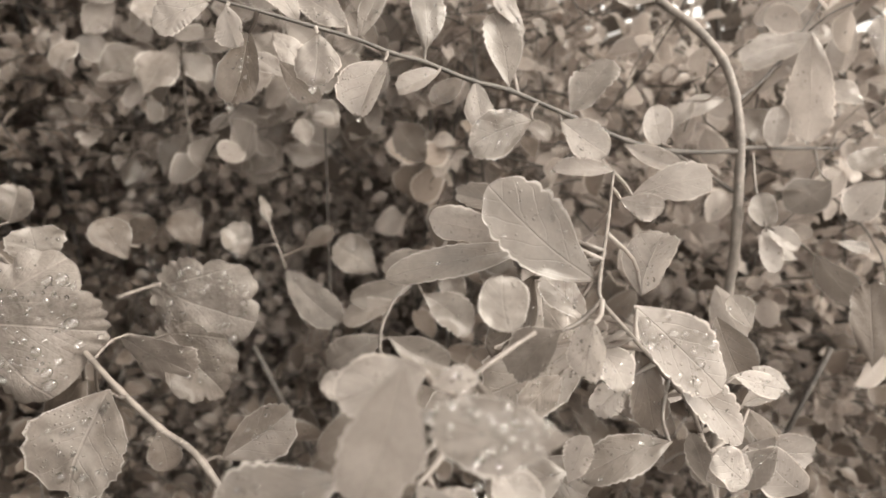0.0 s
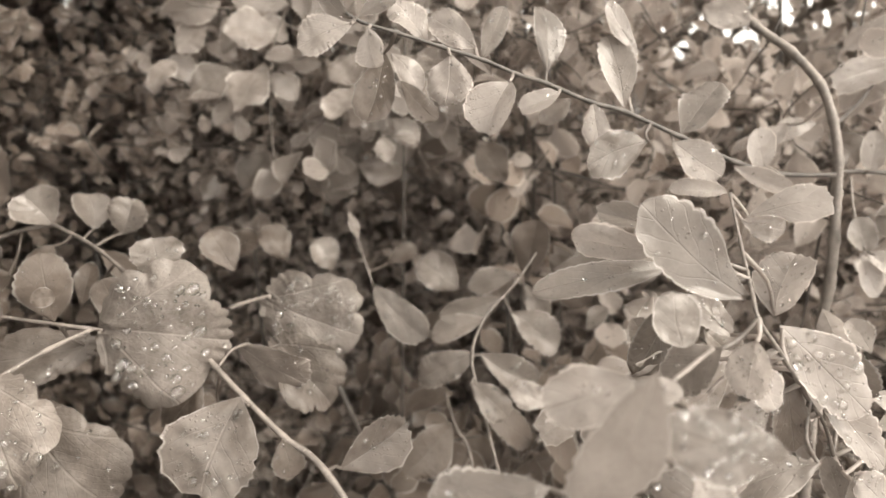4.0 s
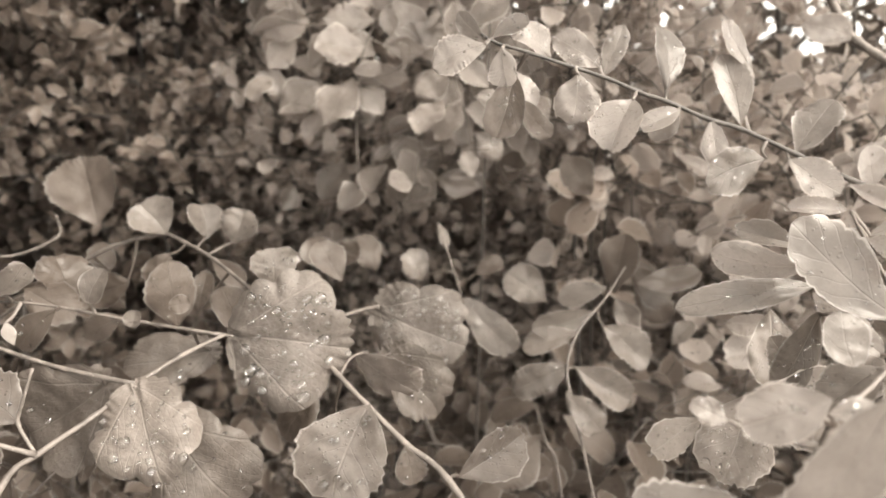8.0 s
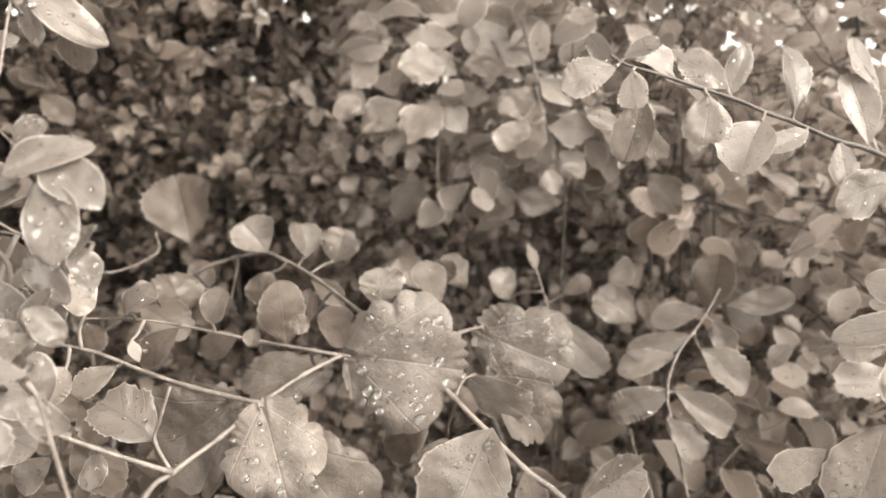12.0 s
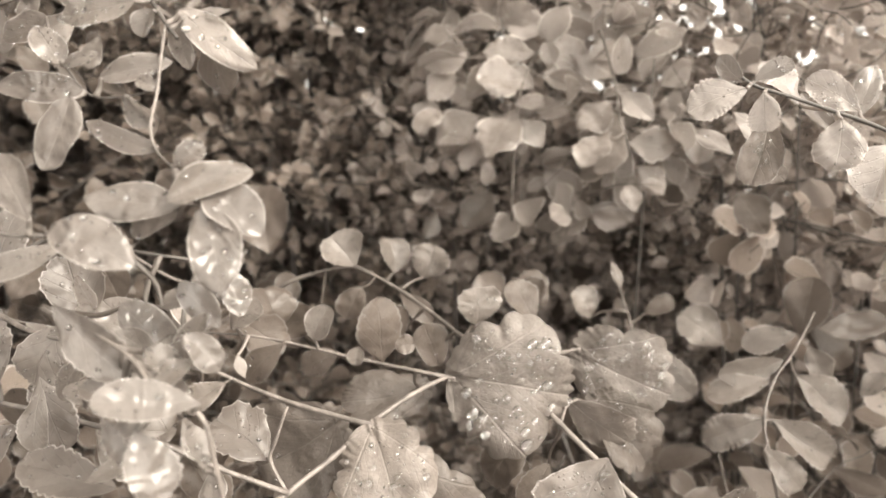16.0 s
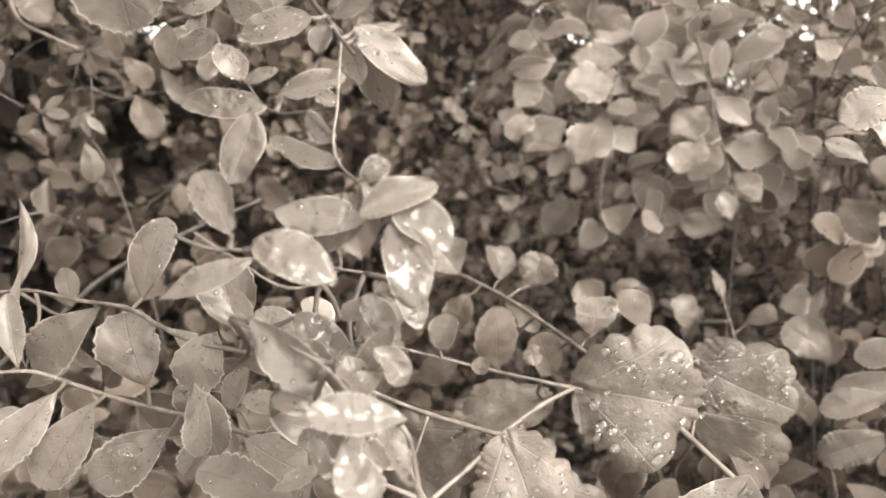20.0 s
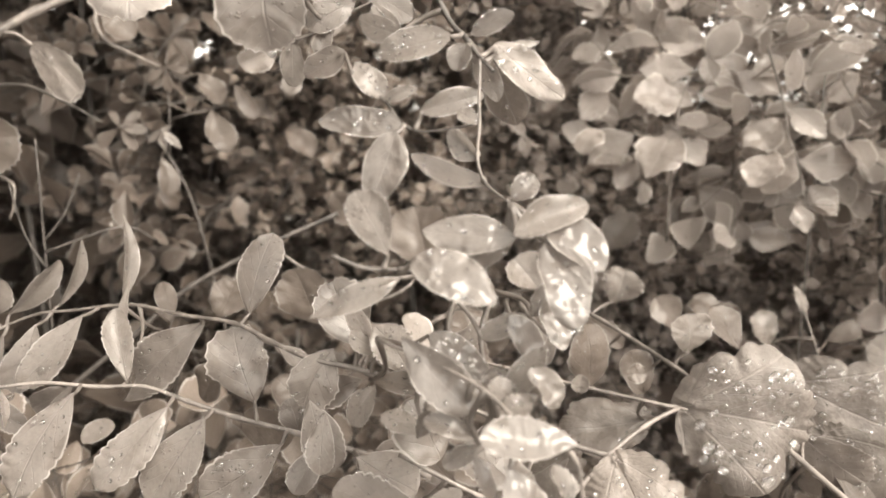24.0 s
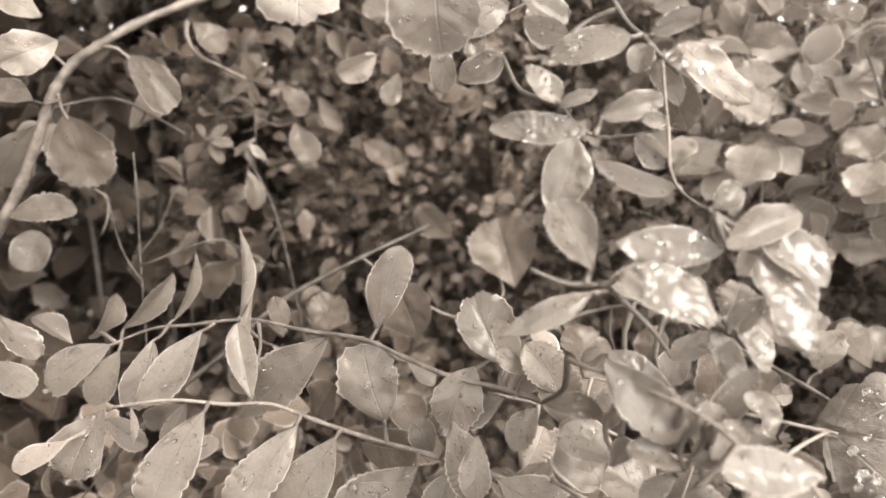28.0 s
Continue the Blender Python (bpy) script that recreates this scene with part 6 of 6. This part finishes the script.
leaf(tw, 'r', (-0.2987, 0.1990, 1.0377), (-0.2872, 0.2001, 1.0246), (0.68, -0.48, 0.56), 0.89, 2, DULL)

tw = twig('thick arching old stem with pale bark', [(-0.6807, 0.1540, 0.8491), (-0.5798, 0.1963, 1.0448), (-0.5516, 0.2058, 1.0820), (-0.5353, 0.2086, 1.1025), (-0.5267, 0.2137, 1.1188), (-0.5172, 0.2195, 1.1418), (-0.5131, 0.2228, 1.1540), (-0.5080, 0.2269, 1.1676), (-0.4999, 0.2333, 1.1808), (-0.4884, 0.2403, 1.1892), (-0.4768, 0.2534, 1.2000), (-0.4614, 0.2741, 1.2117), (-0.4411, 0.3027, 1.2245), (-0.4184, 0.3450, 1.2435)], 0.00320, 0.00200, BARK)
side_stem(tw, [(-0.5025, 0.2317, 1.1786), (-0.5086, 0.2253, 1.1880), (-0.5127, 0.2194, 1.1947)], 0.00090, 0.00060, BARK)
side_stem(tw, [(-0.5137, 0.2243, 1.1570), (-0.5131, 0.2514, 1.1626), (-0.5141, 0.2734, 1.1626), (-0.5096, 0.2954, 1.1517), (-0.4989, 0.3090, 1.1399)], 0.00100, 0.00070, DARK_BARK)
side_stem(tw, [(-0.4809, 0.2978, 1.2070), (-0.4766, 0.2923, 1.1981), (-0.4709, 0.2927, 1.1878), (-0.4630, 0.3005, 1.1817), (-0.4575, 0.3182, 1.1740)], 0.00140, 0.00080, PALE_BARK)
side_stem(tw, [(-0.5082, 0.2432, 1.1130), (-0.5015, 0.2450, 1.1074), (-0.5010, 0.2431, 1.0971), (-0.5072, 0.2439, 1.0879)], 0.00080, 0.00060, PALE_BARK)
side_stem(tw, [(-0.4884, 0.2403, 1.1892), (-0.4799, 0.2439, 1.1878), (-0.4745, 0.2474, 1.1825)], 0.00100, 0.00070, PALE_BARK)
side_stem(tw, [(-0.5068, 0.2270, 1.1655), (-0.5066, 0.2278, 1.1582), (-0.5058, 0.2301, 1.1517)], 0.00090, 0.00060, PALE_BARK)
leaf(tw, 'f', (-0.4782, 0.2496, 1.1846), (-0.4485, 0.2509, 1.1564), (0.24, -0.95, 0.20), 0.54, 8, LEAF)
leaf(tw, 'b', (-0.5070, 0.2303, 1.1553), (-0.4999, 0.2358, 1.1136), (0.67, -0.74, 0.02), 0.83, 6, DULL)
leaf(tw, 'o', (-0.5224, 0.2009, 1.1022), (-0.4886, 0.2153, 1.1047), (0.28, -0.76, 0.58), 0.48, 3, LEAF)
leaf(tw, 'b', (-0.4562, 0.1926, 1.1855), (-0.4734, 0.1759, 1.1758), (0.70, -0.72, 0.00), 0.77, 6, MID)
leaf(tw, 'o', (-0.4630, 0.1918, 1.1961), (-0.4816, 0.1865, 1.2067), (0.42, -0.85, 0.31), 0.59, 6, MID)
leaf(tw, 'o', (-0.5222, 0.2223, 1.1498), (-0.5477, 0.2124, 1.1172), (0.77, -0.41, -0.48), 0.59, 4, LEAF)
leaf(tw, 'o', (-0.5312, 0.2399, 1.1466), (-0.5168, 0.2345, 1.1248), (0.79, -0.22, 0.58), 0.68, 2, LEAF)
leaf(tw, 'b', (-0.4937, 0.2039, 1.1604), (-0.5176, 0.1985, 1.1694), (0.38, -0.71, 0.59), 0.59, 3, LEAF)
leaf(tw, 'o', (-0.3934, 0.1109, 1.0876), (-0.3787, 0.1109, 1.0735), (0.70, -0.03, 0.72), 0.58, 4, LEAF)
leaf(tw, 'o', (-0.4162, 0.1183, 1.0658), (-0.3981, 0.1189, 1.0554), (0.49, -0.20, 0.85), 0.69, 2, LEAF)
leaf(tw, 'r', (-0.5547, 0.2391, 1.0874), (-0.5562, 0.2264, 1.0660), (0.59, -0.71, 0.38), 0.87, 6, LEAF)
leaf(tw, 'o', (-0.5254, 0.2869, 1.1452), (-0.5106, 0.3079, 1.1692), (0.50, -0.78, 0.38), 0.56, 0, DULL)
leaf(tw, 'o', (-0.5487, 0.2550, 1.1499), (-0.5718, 0.2440, 1.1340), (0.30, -0.93, 0.20), 0.77, 2, LEAF)

tw = twig('overhanging spray with broad pale leaves', [(-0.2414, 0.1640, 1.2202), (-0.2434, 0.1466, 1.1959), (-0.2464, 0.1341, 1.1856), (-0.2585, 0.1271, 1.1869), (-0.2784, 0.1192, 1.1888)], 0.00120, 0.00080, BARK)
leaf(tw, 'b', (-0.2434, 0.1331, 1.1852), (-0.2418, 0.1323, 1.1609), (0.44, -0.90, 0.03), 0.99, 6, LEAF)
leaf(tw, 'b', (-0.2754, 0.1210, 1.1901), (-0.2713, 0.1151, 1.1697), (0.50, -0.79, 0.36), 1.00, 10, PALE)
leaf(tw, 'o', (-0.2362, 0.1676, 1.1777), (-0.2477, 0.1587, 1.1696), (0.56, -0.82, 0.10), 0.60, 3, LEAF)
leaf(tw, 'o', (-0.2483, 0.1611, 1.1714), (-0.2565, 0.1593, 1.1782), (0.55, -0.69, 0.48), 0.70, 3, LEAF)
leaf(tw, 'o', (-0.2436, 0.1631, 1.1713), (-0.2432, 0.1586, 1.1613), (0.31, -0.86, 0.40), 0.58, 2, LEAF)
leaf(tw, 'r', (-0.2526, 0.1580, 1.1658), (-0.2538, 0.1585, 1.1532), (0.31, -0.95, -0.07), 0.58, 2, LEAF)
leaf(tw, 'o', (-0.2315, 0.1695, 1.1776), (-0.2256, 0.1676, 1.1642), (0.43, -0.85, 0.31), 0.59, 3, LEAF)
leaf(tw, 'o', (-0.2348, 0.1689, 1.1809), (-0.2209, 0.1742, 1.1725), (0.49, -0.82, 0.30), 0.56, 3, LEAF)
leaf(tw, 'o', (-0.2502, 0.1618, 1.1780), (-0.2399, 0.1647, 1.1855), (0.21, -0.97, 0.08), 0.65, 3, MID)
side_stem(tw, [(-0.2459, 0.1445, 1.1916), (-0.2477, 0.1579, 1.1805), (-0.2436, 0.1631, 1.1713), (-0.2526, 0.1581, 1.1663)], 0.00040, 0.00050, BARK)
side_stem(tw, [(-0.2436, 0.1631, 1.1713), (-0.2315, 0.1695, 1.1776)], 0.00040, 0.00030, BARK)
leaf(tw, 'o', (-0.3459, 0.2859, 1.1793), (-0.3637, 0.2750, 1.1698), (0.63, -0.66, -0.41), 0.67, 3, MID)
leaf(tw, 'o', (-0.3357, 0.2885, 1.1701), (-0.3374, 0.2798, 1.1527), (0.31, -0.86, 0.41), 0.59, 2, LEAF)
leaf(tw, 'o', (-0.3546, 0.2877, 1.2065), (-0.3656, 0.2850, 1.2153), (0.53, -0.72, 0.44), 0.70, 3, LEAF)
leaf(tw, 'o', (-0.3385, 0.2931, 1.1976), (-0.3554, 0.2888, 1.2040), (0.33, -0.91, 0.25), 0.62, 3, LEAF)

tw = twig('old stem slanting up behind the rows of leaves', [(-0.4796, 0.2029, 0.9675), (-0.4484, 0.2247, 1.0036), (-0.4220, 0.2417, 1.0274), (-0.3988, 0.2629, 1.0519), (-0.3634, 0.2889, 1.0726), (-0.3344, 0.3163, 1.0871)], 0.00160, 0.00120, DARK_BARK)
side_stem(tw, [(-0.3634, 0.2889, 1.0726), (-0.3503, 0.3026, 1.0563), (-0.3240, 0.3208, 1.0336), (-0.3026, 0.3430, 1.0398), (-0.3027, 0.3458, 1.0530)], 0.00080, 0.00060, BARK)
leaf(tw, 'r', (-0.4906, 0.3276, 1.0520), (-0.5113, 0.3202, 1.0323), (0.23, -0.97, 0.12), 0.77, 0, DULL)
leaf(tw, 'b', (-0.3381, 0.3564, 1.0735), (-0.3567, 0.3479, 1.0955), (0.28, -0.95, -0.13), 0.73, 0, DULL)

# ---- hedge and undergrowth behind ----
def blade_template(kind, rows=5):
    """A cheap blade of its kind, one unit long, folded along its rib."""
    verts, uvs, faces, cross = [], [], [], (-1, 0, 1)
    for i in range(rows + 1):
        v = i / rows
        w = outline(kind, v) * (1 - 0.12 * (i % 2))
        for u in cross:
            verts.append((u * w * 0.5, v, 0.14 * abs(u) * w - 0.25 * v * v + 0.03 * math.sin(7 * v + 3 * u)))
            uvs.append((0.5 + u / 2, v))
    for i in range(rows):
        for k in range(2):
            a = i * 3 + k
            faces.append((a, a + 1, a + 4, a + 3))
    return np.array(verts), np.array(uvs), np.array(faces)


TEMPLATES = {(k, n): blade_template(k, n) for k in "obs" for n in (3, 5)}


def single_blade(kind, seed):
    """A finer blade for the leaves that stand alone: waved, toothed past the middle."""
    r = np.random.default_rng(seed)
    verts, uvs, faces, rows, cross = [], [], [], 16, (-1, -0.5, 0, 0.5, 1)
    ph, fold, crook = r.uniform(0, 6.28), r.uniform(0.05, 0.22), r.uniform(0.04, 0.12)
    for i in range(rows + 1):
        v = i / rows
        w = outline(kind, v) * (1 - (0.09 if v > 0.4 and i % 2 else 0))
        for u in cross:
            x = u * w * 0.5 * (1 + crook * math.sin(ph + 5 * v + u))
            verts.append((x, v, fold * abs(u) * w - 0.25 * v * v + 0.03 * math.sin(ph + 7 * v + 3 * u) * abs(u)))
            uvs.append((0.5 + u / 2, v))
    for i in range(rows):
        for k in range(4):
            a = i * 5 + k
            faces.append((a, a + 1, a + 6, a + 5))
    return verts, uvs, faces


def singles_of(name, mat):
    out = {}
    for i, k in enumerate("obsobsos"):
        v, u, f = single_blade(k, i + 3)
        out.setdefault(k, []).append(mesh_from(name, v, f, mat, u))
    return out


SINGLES, SHADY, LIGHT, LIT, DARKEST, SUNNY = (singles_of(n, m) for n, m in (("hedge_leaf", FAR_ONE), ("shady_leaf", SHADE_ONE), ("spray_leaf", MID), ("lit_leaf", PALE), ("deep_shade_leaf", DEEP_SHADE_ONE), ("sun_toned_leaf", BRIGHT_ONE)))
SINGLE_OF = {None: SINGLES, SHADE: SHADY, MID: LIGHT, PALE: LIT, DEEP_SHADE: DARKEST, BRIGHT: SUNNY}


def inside(lo, hi):
    return lambda p: all(a <= c <= b for a, c, b in zip(lo, p, hi))


def hedge(label, name, lo, hi, twigs, leaf_size, shape=(0.62, 0.85), keep=None, seed=1, singles=300, stems=5, upright=0.5, mats=None, kinds="obo", tufts=False, rows=5):
    """A shrub of many twigs: main stems from the ground, fine twigs and their leaves inside a box.
    The leaves nearest the path are objects of their own; the rest are one mesh."""
    r = np.random.default_rng(seed)
    lo, hi = np.array(lo, float), np.array(hi, float)
    root = new(name)
    root.location = ((lo[0] + hi[0]) / 2, (lo[1] + hi[1]) / 2, 0)
    tagged(root, label, "shrub", "shrubs behind the twigs")
    bpy.context.view_layer.update()
    o = np.array(root.location)
    for k in range(stems):
        top = lo + (hi - lo) * r.uniform(0.1, 0.9, 3)
        top[2], top[1] = hi[2] - r.uniform(0, 0.2), max(top[1], lo[1] + 0.4 * (hi[1] - lo[1]))
        mid = (top + o) / 2 + r.uniform(-0.06, 0.06, 3)
        v, f = tube(smooth_line([o + r.uniform(-0.08, 0.08, 3) * (1, 1, 0) - o, mid - o, top - o], 8), 0.006, 0.002, 7, 0.15, seed + k) if twigs > 200 else tube(smooth_line([o * 0, mid - o, top - o], 8), 0.0024, 0.0007, 6, 0.15, seed + k)
        part("stem", mesh_from("stem", v, f, DARK_BARK), root)
    leaves, tv, tf = [], [], []
    for k in range(twigs):
        p = lo + (hi - lo) * r.uniform(0, 1, 3)
        d = unit(r.normal(0, 1, 3) * (1, 1, 0.6) + (0, -0.35, upright))
        n = r.integers(5, 11)
        gap = leaf_size * r.uniform(0.45, 0.75)
        line = [p]
        for i in range(n):
            d = unit(d + r.normal(0, 0.16, 3) - (0, 0, 0.05))
            line.append(line[-1] + d * gap)
            base = line[-1]
            if keep is not None and not keep(base):
                break
            out = unit(np.cross(d, r.normal(0, 1, 3)))
            ax = unit(out + 0.6 * d + (0, 0, 0.1))
            nor = unit(np.array((0.1, -0.45, 0.9)) + r.normal(0, 0.55, 3))
            nor = unit(nor - ax * (nor @ ax))
            leaves.append((base + ax * 0.15 * leaf_size, ax, nor, leaf_size * r.uniform(0.55, 1.15), r.uniform(*shape), kinds[int(r.integers(len(kinds)))]))
        else:
            # a whorl of leaves round the shoot's tip
            for i in range(int(r.integers(4, 8)) if tufts else 0):
                out = unit(np.cross(d, r.normal(0, 1, 3)))
                ax = unit(out + r.uniform(0.1, 0.9) * d)
                nor = unit(d - ax * (d @ ax) + r.normal(0, 0.15, 3))
                nor = unit(nor - ax * (nor @ ax))
                leaves.append((line[-1] + ax * 0.08 * leaf_size, ax, nor, leaf_size * r.uniform(0.6, 1.1), r.uniform(*shape), kinds[int(r.integers(len(kinds)))]))
        if (keep is None or keep(p)) and len(line) > 2:
            v, f = tube(np.array(line) - o, *((0.0009, 0.0005) if twigs > 200 else (0.0006, 0.0004)), 4)
            m = len(tv)
            tv += v
            tf += [tuple(j + m for j in face) for face in f]
    tagged(part("brushwood", mesh_from("brushwood", tv, tf, BARK if mats in (MID, PALE) else DARK_BARK), root), kind="stuff")
    leaves.sort(key=lambda q: q[0][1] + 0.25 * abs(q[0][0] + 0.1))
    for base, ax, nor, size, wide, kind in leaves[:singles]:
        s = np.cross(ax, nor)
        ob = part("leaf", SINGLE_OF[mats][kind][len(root.children) % 2], root)
        ob.matrix_local = Matrix(((*(c for c in (s[0] * size * wide, ax[0] * size, nor[0] * size, base[0] - o[0])),),
                                  (s[1] * size * wide, ax[1] * size, nor[1] * size, base[1] - o[1]),
                                  (s[2] * size * wide, ax[2] * size, nor[2] * size, base[2] - o[2]), (0, 0, 0, 1)))
    dv, df = [], []
    for base, ax, nor, size, wide, kind in leaves[:singles:2]:
        c, w, m = base + ax * size * 0.97 - nor * 0.22 * size - o, 0.0009 + 0.0007 * r.random(), len(dv)
        dv += [c + w * p for p in DROP[0]]
        df += [tuple(j + m for j in face) for face in DROP[1]]
    for base, ax, nor, size, wide, kind in leaves[:4 * singles]:
        for k in range(int(r.integers(1, 6))):
            u, v = r.uniform(-0.22, 0.22), r.uniform(0.3, 0.8)
            c, w, m = base - o + size * (u * wide * np.cross(ax, nor) + v * ax + (0.25 * abs(u) - 0.25 * v * v) * nor), size * r.uniform(0.02, 0.055), len(dv)
            x = np.cross(ax, nor)
            dv += [c + w * (p[0] * x + p[1] * ax + p[2] * nor) for p in DROP[0]]
            df += [tuple(j + m for j in face) for face in DROP[1]]
    tagged(part("drizzle", mesh_from("drizzle", dv, df, WATER), root), "clear drops lying on leaves and hanging at their tips", kind="stuff")
    vs, us, fs, count = [], [], [], 0
    for base, ax, nor, size, wide, kind in leaves[singles:]:
        s = np.cross(ax, nor)
        v, u, f = TEMPLATES[kind, rows]
        vs.append(base - o + size * (v[:, :1] * wide * s + v[:, 1:2] * ax + v[:, 2:] * nor))
        us.append(u)
        fs.append(f + count)
        count += len(v)
    if vs:
        faces = [tuple(x) for x in np.vstack(fs).tolist()]
        tagged(part("foliage", mesh_from("foliage", np.vstack(vs), faces, FAR if mats is None else mats, np.vstack(us)), root), kind="stuff")
    return root


def hollow(front, deep=0.12):
    """Bare and open below the crown: the foliage stands back from the front between knee and hip height."""
    def keep(p):
        gap = max(0.0, 1.0 - abs(p[2] - 0.90) / 0.13) ** 0.5
        return p[1] > front(p[0]) + deep * gap
    return keep


def thinned(p):
    """The bushes thin out towards their tops beyond the bright twigs, with small gaps to the sky."""
    return not (p[0] > -0.2 and p[2] > 1.12 and noise.noise((p[0] * 16, p[1] * 16, p[2] * 16)) > 0.17 - 0.45 * min(0.6, p[2] - 1.12))


hedge("dense shrub with tiny wet leaves", "shrub", (-0.34, 0.56, 0.62), (0.12, 0.90, 1.6), 2000, 0.0165, (0.5, 0.8), seed=11, stems=3, keep=hollow(lambda x: 0.55), kinds="oso", tufts=True)
# the tiny-leaved shrub carried on, with shade put into its leaf colour
hedge("dense shrub with tiny leaves in shade tones", "shrub", (-0.64, 0.56, 0.62), (-0.34, 0.90, 1.6), 1300, 0.0165, (0.5, 0.8), seed=18, stems=2, keep=hollow(lambda x: 0.55), mats=SHADE, kinds="oso", tufts=True)
hedge("shrub with small glistening leaves in sunlit tones", "shrub", (0.10, 0.56, 0.62), (0.75, 1.0, 1.5), 1650, 0.0215, (0.5, 0.8), seed=12, stems=3, mats=BRIGHT, keep=thinned, kinds="oso", tufts=True)
# raised out of view to shade the left; more shade is in its leaf colour
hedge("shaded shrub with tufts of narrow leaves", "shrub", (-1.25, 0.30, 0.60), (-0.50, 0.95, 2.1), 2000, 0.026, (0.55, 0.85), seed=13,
      keep=hollow(lambda x: 0.42 - 0.45 * (x + 0.62), 0.10), mats=DEEP_SHADE, kinds="oos", tufts=True)
# undergrowth and far hedge: their shade is put into the leaf colour
hedge("low undergrowth of shade-toned leaves beneath the arching twigs", "shrub", (-0.75, 0.32, 0.50), (-0.30, 0.62, 1.0), 330, 0.026, seed=14,
      keep=lambda p: p[2] < 0.80 + 0.42 * (p[1] - 0.32), mats=DEEP_SHADE, stems=3)
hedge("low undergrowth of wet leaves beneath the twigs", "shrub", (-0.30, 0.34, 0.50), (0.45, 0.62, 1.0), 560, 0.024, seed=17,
      keep=lambda p: p[2] < 0.78 + 0.42 * (p[1] - 0.32), mats=DEEP_SHADE, stems=3)
hedge("far hedge of large shade-toned leaves", "hedge", (-1.9, 0.95, 0.1), (1.3, 1.6, 2.3), 3600, 0.075, seed=15, stems=9, mats=DEEP_SHADE, rows=3, keep=thinned)
# unseen hedge added to block light from the left; its leaves are toned dark
hedge("added hedge out of view, shading the shrub from the side", "hedge", (-2.0, -1.5, 0.1), (-0.95, 0.9, 3.4), 5200, 0.075, seed=16, stems=7, mats=DEEP_SHADE, rows=3)

# leafy sprays standing free of the hedge
for label, lo, hi, twigs, mat, seed in (
        ("full leafy spray of overlapping pale leaves", (-0.24, 0.475, 1.05), (-0.03, 0.57, 1.26), 46, MID, 31),
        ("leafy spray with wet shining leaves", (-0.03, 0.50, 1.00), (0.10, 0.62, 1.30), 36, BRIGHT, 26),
        ("wet leafy spray with many small sunlit-toned leaves", (0.07, 0.42, 0.93), (0.46, 0.56, 1.30), 90, BRIGHT, 22),
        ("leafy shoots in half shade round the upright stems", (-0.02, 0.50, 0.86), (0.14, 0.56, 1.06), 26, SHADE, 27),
        ("low leafy shoots in shade", (-0.12, 0.38, 0.80), (0.20, 0.52, 0.93), 16, DEEP_SHADE, 23),
        ("low leafy shoots in shade", (-0.52, 0.26, 0.86), (-0.28, 0.42, 0.98), 16, DEEP_SHADE, 24),
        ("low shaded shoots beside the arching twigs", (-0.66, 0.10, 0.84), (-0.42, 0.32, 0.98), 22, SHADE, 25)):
    hedge(label, "shrub", lo, hi, twigs, 0.024 if mat is BRIGHT else 0.030, seed=seed, stems=1, mats=mat, upright=0.15, keep=inside(lo, hi))

# ---- ground ----
gv, gf, gn = [], [], 60
for i in range(gn + 1):
    for k in range(gn + 1):
        x, y = (2 * i / gn - 1), (2 * k / gn - 1)
        x, y = x * abs(x) ** 2 * 400, y * abs(y) ** 2 * 400
        gv.append((x, y, 0.02 * noise.noise((x * 1.7, y * 1.7, 0))))
for i in range(gn):
    for k in range(gn):
        a = i * (gn + 1) + k
        gf.append((a, a + gn + 1, a + gn + 2, a + 1))
tagged(new("ground", mesh_from("ground", gv, gf, SOIL)), "dark damp soil under the shrubs", "ground", kind="structure")
